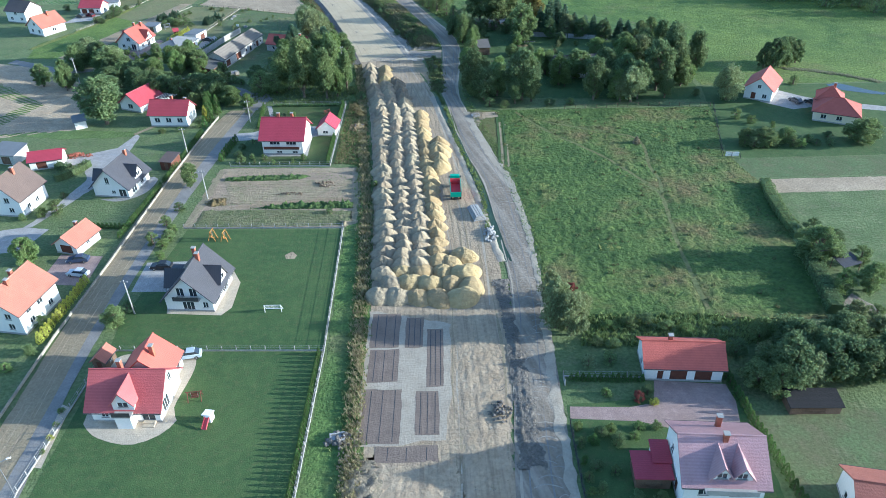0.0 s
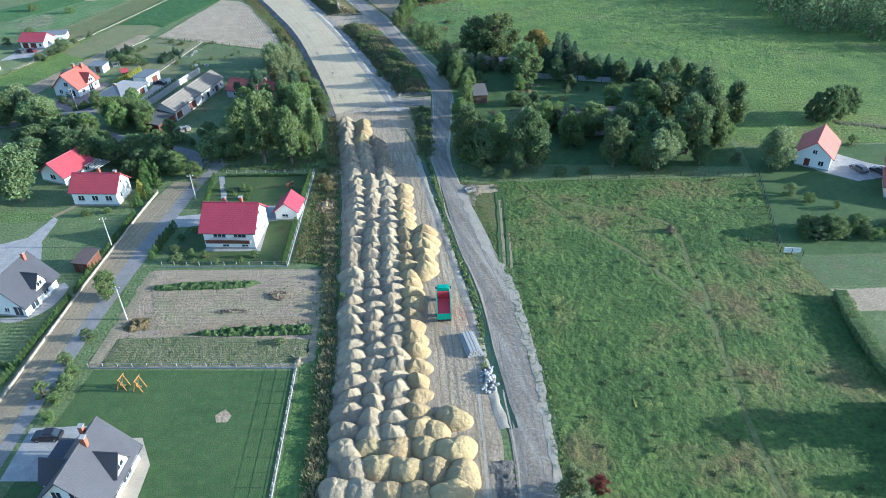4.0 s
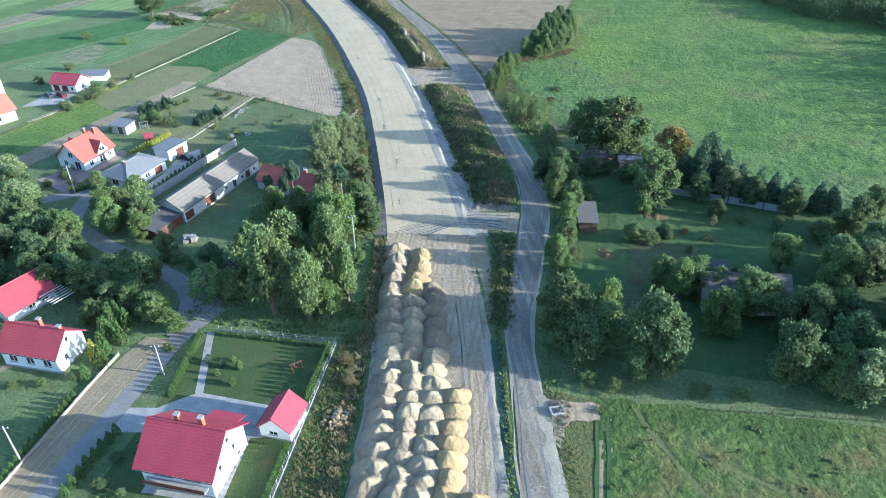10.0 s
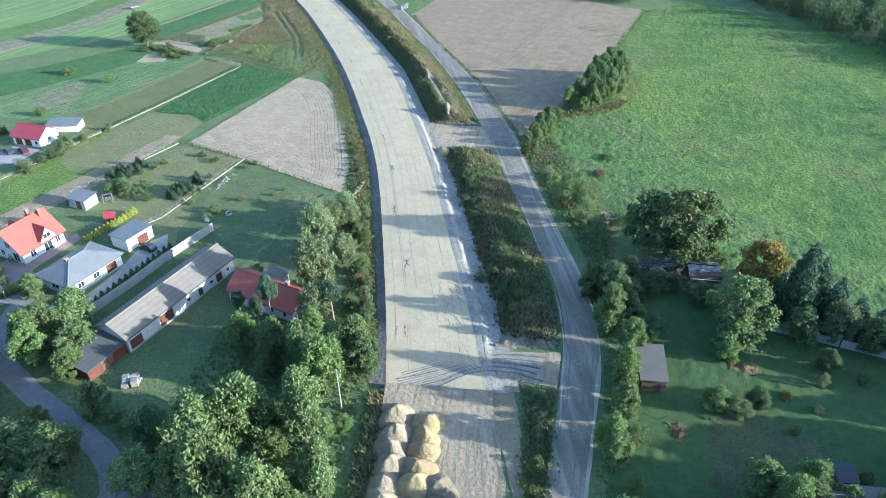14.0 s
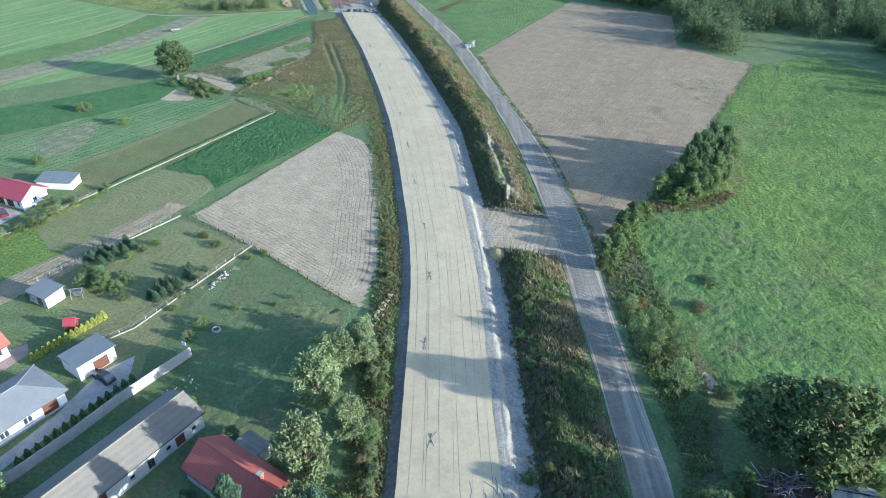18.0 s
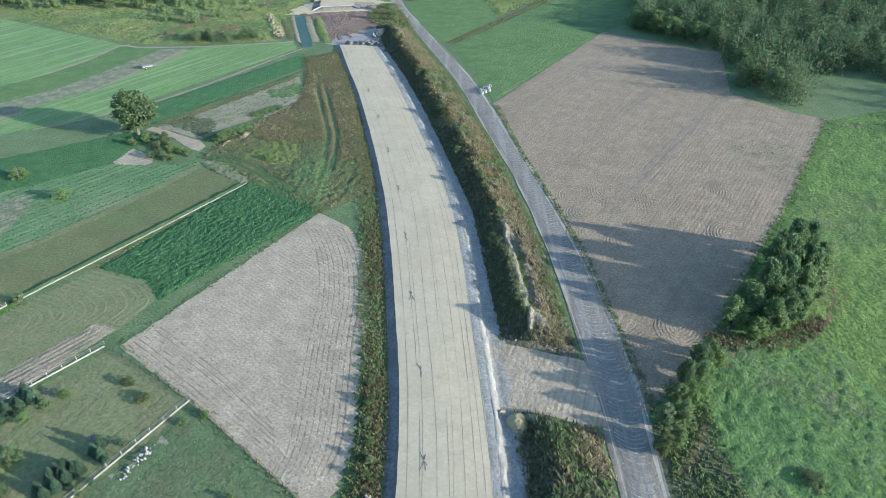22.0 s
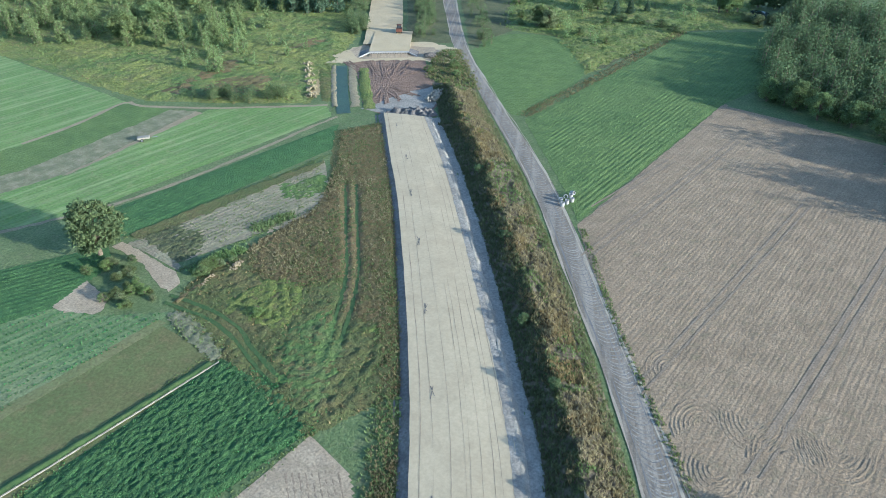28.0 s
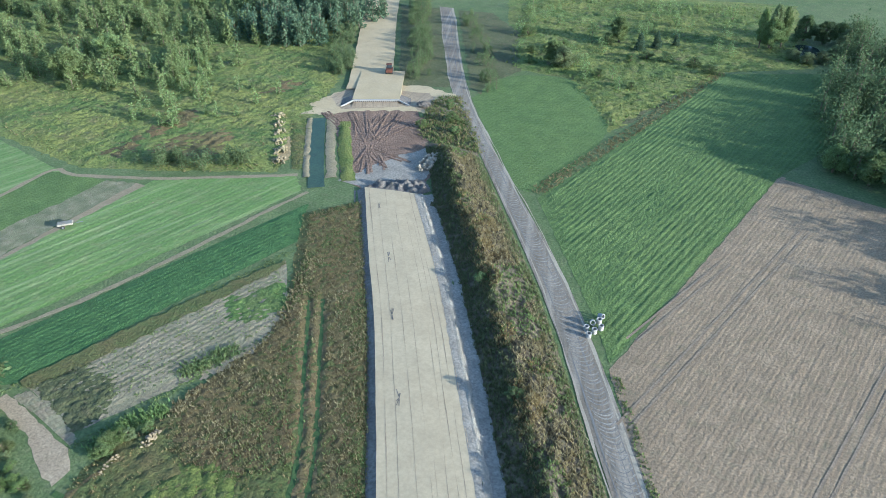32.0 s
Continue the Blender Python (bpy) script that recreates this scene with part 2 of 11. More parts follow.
M["concrete"] = mk("weathered_concrete", (0.42, 0.41, 0.385), (0.36, 0.35, 0.33), (0.28, 0.275, 0.26), 0.5, 3.0, bump=0.3)
M["white"] = mk("white_render", (0.80, 0.78, 0.74), (0.76, 0.745, 0.71), (0.70, 0.69, 0.66), 0.3, 1.5, bump=0.1, var=0.2)
M["cream"] = mk("cream_render", (0.74, 0.66, 0.50), (0.70, 0.62, 0.47), (0.65, 0.58, 0.45), 0.3, 1.5, bump=0.1, var=0.2)
M["plaster_old"] = mk("old_grey_plaster", (0.62, 0.60, 0.56), (0.52, 0.50, 0.46), (0.42, 0.40, 0.36), 0.4, 1.2, bump=0.3)
M["lane"] = mk("worn_lane_surface", (0.225, 0.215, 0.20), (0.265, 0.25, 0.23), (0.20, 0.185, 0.165), 0.12, 1.5, bump=0.2, var=0.6)


def roof_mat(name, c, rough=0.55, per=0.34, ang=0):
    return mk(name, c, tuple(v * 1.12 for v in c), tuple(v * 0.8 for v in c), 0.25, 2.0, rough=rough, bump=0.5, dist=0.05, var=0.3, stripe=(ang, per, 0.28, tuple(v * 0.6 for v in c), 0.3))


M["red"] = roof_mat("red_sheet_roof", (0.36, 0.06, 0.075), 0.45)
M["crimson"] = roof_mat("crimson_sheet_roof", (0.34, 0.05, 0.075), 0.45)
M["orange"] = roof_mat("orange_clay_tile_roof", (0.38, 0.15, 0.105), 0.65)
M["coral"] = roof_mat("coral_clay_tile_roof", (0.46, 0.115, 0.085), 0.6)
M["brick_roof"] = roof_mat("brown_red_tile_roof", (0.33, 0.12, 0.085), 0.75)
M["dark"] = roof_mat("anthracite_tile_roof", (0.062, 0.062, 0.072), 0.5)
M["brownroof"] = roof_mat("dark_brown_tile_roof", (0.13, 0.095, 0.08), 0.6)
M["grey"] = roof_mat("grey_felt_roof", (0.205, 0.18, 0.148), 0.9, 0.9)
M["greyblue"] = roof_mat("grey_blue_sheet_roof", (0.19, 0.195, 0.2), 0.6)
# maroon tiles paled to pink: the sky's reflection is mixed into the base colour
M["pink"] = roof_mat("maroon_tile_roof_sky_sheen_tint", (0.40, 0.25, 0.255), 0.25)
M["tar"] = roof_mat("black_tarred_roof", (0.022, 0.022, 0.024), 0.95, 0.9)
M["oldgrey"] = roof_mat("old_asbestos_roof", (0.22, 0.225, 0.235), 0.9, 0.2)
M["wood"] = mk("weathered_wood", (0.15, 0.10, 0.065), (0.19, 0.13, 0.09), (0.10, 0.07, 0.05), 0.6, 4.0, bump=0.3)
M["redwood"] = mk("red_brown_stained_wood", (0.12, 0.05, 0.032), (0.15, 0.06, 0.04), (0.085, 0.036, 0.026), 0.6, 4.0, bump=0.3)
M["tanslab"] = mk("tan_stone_terrace", (0.56, 0.48, 0.36), (0.50, 0.425, 0.32), (0.42, 0.355, 0.27), 0.5, 3.0, bump=0.25, stripe=(0, 0.4, 0.2, (0.38, 0.32, 0.245), 0))
M["fencestone"] = mk("weathered_grey_concrete", (0.30, 0.275, 0.225), (0.36, 0.33, 0.27), (0.22, 0.205, 0.16), 0.6, 3.0, bump=0.4)
M["yellow_wood"] = mk("orange_stained_wood", (0.45, 0.24, 0.065), (0.38, 0.19, 0.05), None, 0.6, 4.0, bump=0.2)
M["tilered"] = roof_mat("weathered_red_tile_roof", (0.36, 0.10, 0.075), 0.7)
M["drypatch"] = mk("grey_dry_grass", (0.33, 0.29, 0.20), (0.24, 0.235, 0.14), (0.115, 0.15, 0.06), 0.3, 1.6, bump=0.8, dist=0.2, c3s=0.35, c3lo=0.36, c3hi=0.52)
M["soilline"] = mk("dark_soil_line", (0.265, 0.205, 0.14), (0.30, 0.232, 0.157), None, 0.2, 1.2, bump=0.4)
# redder copy of the coral tile, its colour standing in for the unlit side
M["coralshade"] = roof_mat("coral_tile_roof_shaded_tone", (0.42, 0.105, 0.105), 0.6)
M["mud"] = mk("wet_dark_mud", (0.15, 0.135, 0.115), (0.20, 0.178, 0.148), (0.27, 0.235, 0.185), 0.25, 1.1, rough=0.55, bump=1.0, dist=0.25, c3s=0.3)
M["hayrow"] = mk("mown_hay_row", (0.235, 0.215, 0.105), (0.20, 0.195, 0.085), None, 0.2, 1.0, bump=0.4)
M["gardensoil"] = mk("weedy_garden_soil", (0.36, 0.268, 0.183), (0.30, 0.255, 0.155), (0.15, 0.175, 0.075), 0.12, 1.2, bump=0.7, dist=0.15, c3s=0.22, c3lo=0.48, c3hi=0.66)
M["vegrow"] = mk("weedy_vegetable_rows", (0.135, 0.165, 0.065), (0.21, 0.20, 0.105), (0.31, 0.255, 0.165), 0.2, 1.6, bump=0.9, dist=0.2, c3s=0.5, c3lo=0.5, c3hi=0.68, stripe=(-1.5, 0.62, 0.2, (0.08, 0.105, 0.045), 0.4))
M["tallcrop"] = mk("tall_leafy_crop", (0.10, 0.175, 0.05), (0.155, 0.22, 0.07), (0.07, 0.11, 0.038), 0.3, 1.6, bump=1.0, dist=0.3)
M["trodden"] = mk("trodden_brown_grass", (0.088, 0.092, 0.045), (0.11, 0.12, 0.055), (0.06, 0.075, 0.034), 0.12, 1.2, bump=0.6)
M["mossroof"] = roof_mat("mossy_asbestos_roof", (0.15, 0.135, 0.12), 0.9, 0.5)
M["clay"] = mk("pale_crumbling_clay", (0.40, 0.345, 0.255), (0.29, 0.25, 0.18), (0.12, 0.135, 0.06), 0.5, 1.6, bump=1.0, dist=0.3, c3s=0.55, c3lo=0.58, c3hi=0.68)
M["hay"] = mk("mown_hay", (0.215, 0.20, 0.09), (0.155, 0.182, 0.07), (0.29, 0.245, 0.13), 0.06, 0.7, bump=0.6)
M["scrub"] = mk("tall_dry_verge", (0.10, 0.115, 0.05), (0.145, 0.15, 0.07), (0.19, 0.155, 0.09), 0.09, 0.8, bump=0.9, dist=0.3)
M["gutter"] = mk("grey_clay_gutter", (0.29, 0.26, 0.215), (0.36, 0.325, 0.27), (0.23, 0.205, 0.17), 0.2, 1.0, bump=0.5)
M["pinebark"] = mk("pale_pine_bark", (0.34, 0.24, 0.165), (0.40, 0.30, 0.21), (0.24, 0.17, 0.12), 1.0, 4.0, bump=0.5)
M["soildark"] = mk("dark_pressed_soil", (0.20, 0.15, 0.10), (0.235, 0.175, 0.12), None, 0.2, 1.2, bump=0.4)
M["straw"] = mk("dry_straw", (0.31, 0.255, 0.16), (0.26, 0.225, 0.135), (0.21, 0.205, 0.10), 0.3, 1.0, bump=0.4)
M["felt"] = roof_mat("dark_felt_roof", (0.095, 0.095, 0.095), 0.95, 0.9)
M["fallow"] = mk("tan_fallow_grass", (0.175, 0.163, 0.065), (0.125, 0.155, 0.053), (0.235, 0.178, 0.088), 0.05, 0.8, bump=0.5)
M["algae"] = mk("green_ditch_water", (0.04, 0.075, 0.05), (0.055, 0.09, 0.05), (0.03, 0.05, 0.035), 0.2, 1.0, rough=0.45, bump=0.1)
M["bark"] = mk("tree_bark", (0.16, 0.12, 0.085), (0.22, 0.18, 0.135), (0.11, 0.085, 0.065), 1.0, 5.0, bump=0.6)
M["darkmetal"] = mk("dark_painted_metal", (0.05, 0.05, 0.052), (0.07, 0.07, 0.07), None, 1.0, 5.0, rough=0.45, bump=0.05)
M["frame"] = mk("white_window_plastic", (0.78, 0.78, 0.76), (0.74, 0.74, 0.72), None, 1.0, 5.0, rough=0.4, bump=0.0, var=0.1)
M["brick"] = mk("red_brick_chimney", (0.33, 0.11, 0.07), (0.40, 0.15, 0.095), (0.26, 0.09, 0.06), 1.5, 4.0, bump=0.4)
M["earth"] = mk("bare_bank_earth", (0.15, 0.12, 0.075), (0.20, 0.165, 0.11), (0.11, 0.12, 0.05), 0.15, 0.8, bump=0.9, dist=0.3)
M["water"] = mk("pond_water", (0.035, 0.05, 0.045), (0.045, 0.06, 0.05), None, 0.1, 1.0, rough=0.08, bump=0.05, spec=0.5)
# dark clay; also the painted shade on the bridge abutment
M["roadedge"] = mk("dark_clay_and_shade", (0.17, 0.15, 0.135), (0.22, 0.20, 0.175), (0.14, 0.13, 0.10), 0.15, 0.9, bump=0.8, dist=0.2)
for nm, c1, c2, isl in (("leaf", (0.18, 0.235, 0.096), (0.235, 0.29, 0.118), 0.3), ("leaf_dark", (0.14, 0.19, 0.086), (0.182, 0.232, 0.104), 0.3),
                        ("leaf_light", (0.183, 0.250, 0.085), (0.238, 0.299, 0.110), 0.3), ("leaf_autumn", (0.281, 0.201, 0.067), (0.207, 0.201, 0.067), 0.35),
                        ("leaf_olive", (0.155, 0.175, 0.07), (0.135, 0.165, 0.068), 0.35), ("leaf_willow", (0.225, 0.265, 0.13), (0.27, 0.305, 0.152), 0.3), ("leaf_wood", (0.135, 0.19, 0.088), (0.17, 0.225, 0.105), 0.35), ("needle", (0.11, 0.165, 0.10), (0.145, 0.20, 0.12), 0.35),
                        ("thuja", (0.104, 0.177, 0.055), (0.146, 0.213, 0.067), 0.3), ("yellowleaf", (0.512, 0.488, 0.098), (0.390, 0.439, 0.098), 0.25),
                        ("crop_leaf", (0.095, 0.215, 0.075), (0.125, 0.245, 0.085), 0.3), ("grass_blade", (0.152, 0.250, 0.079), (0.201, 0.275, 0.098), 0.25),
                        ("weed_green", (0.18, 0.235, 0.085), (0.215, 0.26, 0.095), 0.2), ("weed_brown", (0.275, 0.225, 0.12), (0.23, 0.20, 0.10), 0.3), ("weed_tan", (0.40, 0.345, 0.20), (0.33, 0.285, 0.15), 0.25),
                        ("weed_rust", (0.265, 0.195, 0.10), (0.225, 0.18, 0.09), 0.22), ("weed_dark", (0.16, 0.178, 0.085), (0.19, 0.20, 0.096), 0.25), ("redleaf", (0.195, 0.061, 0.061), (0.244, 0.085, 0.067), 0.25)):
    M[nm] = mk(nm + "_foliage", c1, c2, None, 0.15, 3.0, rough=0.75, bump=0.0, island=isl, objrand=0.16, spec=0.15, transl=0.42, var=0.3)
gl = bpy.data.materials.new("window_glass")
gl.use_nodes = True
gb = gl.node_tree.nodes["Principled BSDF"]
gb.inputs["Base Color"].default_value = (0.03, 0.04, 0.05, 1)
gb.inputs["Roughness"].default_value = 0.05
gb.inputs["Specular IOR Level"].default_value = 0.8
M["glass"] = gl


# ---- mesh helpers ----
def mesh_ob(name, verts, faces, mat, parent=None, smooth=False):
    me = bpy.data.meshes.new(name)
    me.from_pydata(verts, [], faces)
    me.materials.append(mat if not isinstance(mat, str) else M[mat])
    if smooth:
        me.polygons.foreach_set("use_smooth", [True] * len(me.polygons))
    me.update()
    ob = new(name, me)
    if parent:
        ob.parent = parent
    return ob


def part(name, bm, mat, parent=None, label="", smooth=False):
    me = bpy.data.meshes.new(name)
    bmesh.ops.recalc_face_normals(bm, faces=bm.faces)
    bm.to_mesh(me)
    bm.free()
    me.materials.append(mat if not isinstance(mat, str) else M[mat])
    if smooth:
        me.polygons.foreach_set("use_smooth", [True] * len(me.polygons))
    ob = new(name, me)
    if parent:
        ob.parent = parent
    if label:
        tagged(ob, label)
    return ob


def empty(name, m, label, category, group="", kind=""):
    ob = new(name)
    ob.matrix_world = m
    return tagged(ob, label, category, group, kind)


def add_box(bm, lo, hi, m=None, bevel=0.0):
    vs = [bm.verts.new((x, y, z)) for x in (lo[0], hi[0]) for y in (lo[1], hi[1]) for z in (lo[2], hi[2])]
    fs = [bm.faces.new([vs[i] for i in q]) for q in ((0, 1, 3, 2), (4, 6, 7, 5), (0, 4, 5, 1), (2, 3, 7, 6), (0, 2, 6, 4), (1, 5, 7, 3))]
    if bevel:
        es = list({e for f in fs for e in f.edges})
        r = bmesh.ops.bevel(bm, geom=es, offset=bevel, segments=1, affect="EDGES")
        vs = list({v for f in r["faces"] for v in f.verts} | {v for v in vs if v.is_valid})
    if m is not None:
        bmesh.ops.transform(bm, matrix=m, verts=[v for v in vs if v.is_valid])
    return bm


def box(lo, hi, m=None, bevel=0.0):
    return add_box(bmesh.new(), lo, hi, m, bevel)


def add_tube(bm, a, b, r0, r1=None, n=8, caps=True):
    a, b = Vector(a), Vector(b)
    r1 = r0 if r1 is None else r1
    q = (b - a).to_track_quat("Z", "Y").to_matrix()
    rings = []
    for c, r in ((a, r0), (b, r1)):
        rings.append([bm.verts.new(c + q @ Vector((r * math.cos(2 * math.pi * i / n), r * math.sin(2 * math.pi * i / n), 0))) for i in range(n)])
    for i in range(n):
        bm.faces.new((rings[0][i], rings[0][(i + 1) % n], rings[1][(i + 1) % n], rings[1][i]))
    if caps:
        bm.faces.new(rings[0][::-1])
        bm.faces.new(rings[1])
    return bm


def tube(a, b, r0, r1=None, n=8):
    return add_tube(bmesh.new(), a, b, r0, r1, n)


def clip(poly, a, b, c):
    """The part of a convex 2D polygon where a*x + b*y <= c."""
    out = []
    for i, p in enumerate(poly):
        q = poly[(i + 1) % len(poly)]
        dp, dq = a * p[0] + b * p[1] - c, a * q[0] + b * q[1] - c
        if dp <= 0:
            out.append(p)
        if dp * dq < 0:
            u = dp / (dp - dq)
            out.append((p[0] + u * (q[0] - p[0]), p[1] + u * (q[1] - p[1])))
    return out


def wall_mesh(outline, holes, thick):
    """A wall in the xz plane (outside at y = 0, inside at y = thick) with rectangular openings (x0, z0, x1, z1)."""
    bm = bmesh.new()
    xs = sorted({p[0] for p in outline} | {h[0] for h in holes} | {h[2] for h in holes})
    for x0, x1 in zip(xs, xs[1:]):
        if x1 - x0 < 1e-4:
            continue
        strip = clip(clip(outline, 1, 0, x1), -1, 0, -x0)
        mine = sorted(h for h in holes if h[0] <= x0 + 1e-5 and h[2] >= x1 - 1e-5)
        zs = [-1e3] + [z for h in sorted(mine, key=lambda h: h[1]) for z in (h[1], h[3])] + [1e3]
        for z0, z1 in zip(zs[::2], zs[1::2]):
            cell = clip(clip(strip, 0, 1, z1), 0, -1, -z0)
            if len(cell) < 3:
                continue
            f = [bm.verts.new((p[0], 0, p[1])) for p in cell]
            k = [bm.verts.new((p[0], thick, p[1])) for p in cell]
            bm.faces.new(f)
            bm.faces.new(k[::-1])
            for i in range(len(cell)):
                j = (i + 1) % len(cell)
                bm.faces.new((f[j], f[i], k[i], k[j]))
    bmesh.ops.remove_doubles(bm, verts=bm.verts, dist=0.001)
    return bm


def slab(poly, thick):
    """A plate from a flat 3D polygon, thickened downwards along its normal."""
    bm = bmesh.new()
    ps = [Vector(p) for p in poly]
    n = (ps[1] - ps[0]).cross(ps[2] - ps[0]).normalized()
    if n.z < 0:
        n = -n
    t = [bm.verts.new(p) for p in ps]
    u = [bm.verts.new(p - n * thick) for p in ps]
    bm.faces.new(t)
    bm.faces.new(u[::-1])
    for i in range(len(ps)):
        j = (i + 1) % len(ps)
        bm.faces.new((t[i], t[j], u[j], u[i]))
    return bm


def spline(pts, step=2.0):
    """Points along a smooth line through pts."""
    ps = [Vector((*p, 0)) if len(p) == 2 else Vector(p) for p in pts]
    ps = [ps[0] * 2 - ps[1]] + ps + [ps[-1] * 2 - ps[-2]]
    out = []
    for i in range(1, len(ps) - 2):
        p0, p1, p2, p3 = ps[i - 1:i + 3]
        n = max(1, int((p2 - p1).length / step))
        for k in range(n):
            t = k / n
            out.append(0.5 * (2 * p1 + (p2 - p0) * t + (2 * p0 - 5 * p1 + 4 * p2 - p3) * t * t + (3 * p1 - p0 - 3 * p2 + p3) * t ** 3))
    out.append(ps[-2])
    return out


LAYER = [0, 0]


def patch(name, pts, z, mat, label, category, wob=0.35, smooth_line=False, kind="structure"):
    """A piece of ground cover with a slightly uneven outline, lying z above the ground."""
    LAYER[0] += 1
    z += 0.00008 * LAYER[0]
    if smooth_line:
        ring = spline(list(pts) + [pts[0]], 1.2)[:-1]
    else:
        ring = []
        for i, p in enumerate(pts):
            a, b = Vector((*p, 0)), Vector((*pts[(i + 1) % len(pts)], 0))
            n = max(1, int((b - a).length / 1.2))
            ring += [a.lerp(b, k / n) for k in range(n)]
    vs = []
    for p in ring:
        d = noise.noise_vector(p * 0.55) * wob
        vs.append((p.x + d.x, p.y + d.y, z))
    ob = mesh_ob(name, vs, [list(range(len(vs)))], mat)
    if ob.data.polygons[0].normal.z < 0:
        ob.data.flip_normals()
    return tagged(ob, label, category, kind=kind)


def ribbon(name, line, profile, mat, label, category, wob=0.0, rough=0.0, kind="structure", step=2.0):
    """A strip along a line with a cross-section of (offset to the right, height)."""
    LAYER[1] += 1
    lift = 0.00007 * LAYER[1]
    ps = spline(line, step)
    vs, fs, k = [], [], len(profile)
    for i, p in enumerate(ps):
        d = (ps[min(i + 1, len(ps) - 1)] - ps[max(i - 1, 0)]).normalized()
        r = Vector((d.y, -d.x, 0))
        for j, (o, z) in enumerate(profile):
            e = noise.noise(Vector((p.x * 0.5, p.y * 0.5, j * 7.3))) * wob
            q = p + r * (o + e)
            h = z + (noise.noise(Vector((q.x * 0.45, q.y * 0.45, 3.1))) * rough if 0 < j < k - 1 else 0)
            vs.append((q.x, q.y, h + lift))
        if i:
            fs += [((i - 1) * k + j, (i - 1) * k + j + 1, i * k + j + 1, i * k + j) for j in range(k - 1)]
    ob = mesh_ob(name, vs, fs, mat, smooth=True)
    return tagged(ob, label, category, kind=kind)


STRIPS = {}


def between(name, left, right, z, mat, label, category, wob=0.3, z_mid=None):
    """A strip between two edge lines, given by points at matching stations."""
    a, b = spline(left, 2.0), spline(right, 2.0)
    n = max(len(a), len(b))
    res = lambda ps: [ps[int(i * (len(ps) - 1) / (n - 1))].lerp(ps[min(len(ps) - 1, int(i * (len(ps) - 1) / (n - 1)) + 1)], (i * (len(ps) - 1) / (n - 1)) % 1) for i in range(n)]
    a, b = res(a), res(b)
    STRIPS[name] = STRIPS.get(name, []) + [(a, b, z, z if z_mid is None else z_mid)]
    vs, fs, k = [], [], 7
    for i in range(n):
        for j in range(k):
            p = a[i].lerp(b[i], j / (k - 1))
            e = noise.noise_vector(p * 0.4) * (wob if j in (0, k - 1) else 0)
            h = z if z_mid is None else z + (z_mid - z) * (1 - abs(2 * j / (k - 1) - 1))
            vs.append((p.x + e.x, p.y + e.y, h))
        if i:
            fs += [((i - 1) * k + j, (i - 1) * k + j + 1, i * k + j + 1, i * k + j) for j in range(k - 1)]
    return tagged(mesh_ob(name, vs, fs, mat, smooth=True), label, category, kind="structure")


def inside(x, y, poly):
    c = False
    for i in range(len(poly)):
        (x1, y1), (x2, y2) = poly[i], poly[i - 1]
        if (y1 > y) != (y2 > y) and x < (x2 - x1) * (y - y1) / (y2 - y1) + x1:
            c = not c
    return c


def scatter_in(poly, n, rnd):
    x0, x1 = min(p[0] for p in poly), max(p[0] for p in poly)
    y0, y1 = min(p[1] for p in poly), max(p[1] for p in poly)
    out = []
    while len(out) < n:
        x, y = rnd.uniform(x0, x1), rnd.uniform(y0, y1)
        if inside(x, y, poly):
            out.append((x, y))
    return out


def rows_in(poly, ang, gap, step, rnd):
    """Places along parallel plant rows inside an outline."""
    c, sn = math.cos(radians(ang)), math.sin(radians(ang))
    rot = [(x * c + y * sn, -x * sn + y * c) for x, y in poly]
    u0, u1 = min(p[0] for p in rot), max(p[0] for p in rot)
    v = min(p[1] for p in rot)
    out = []
    while v < max(p[1] for p in rot):
        u = u0
        while u < u1:
            uu, vv = u + rnd.uniform(-0.3, 0.3) * step, v + rnd.gauss(0, 0.07)
            x, y = uu * c - vv * sn, uu * sn + vv * c
            if inside(x, y, poly):
                out.append((x, y))
            u += step
        v += gap * rnd.uniform(0.8, 1.2)
    return out


def along(line, width, n, rnd):
    ps = spline(line, 1.0)
    out = []
    for _ in range(n):
        i = rnd.randrange(len(ps) - 1)
        d = (ps[i + 1] - ps[i]).normalized()
        p = ps[i].lerp(ps[i + 1], rnd.random()) + Vector((d.y, -d.x, 0)) * rnd.uniform(-width / 2, width / 2)
        out.append((p.x, p.y))
    return out


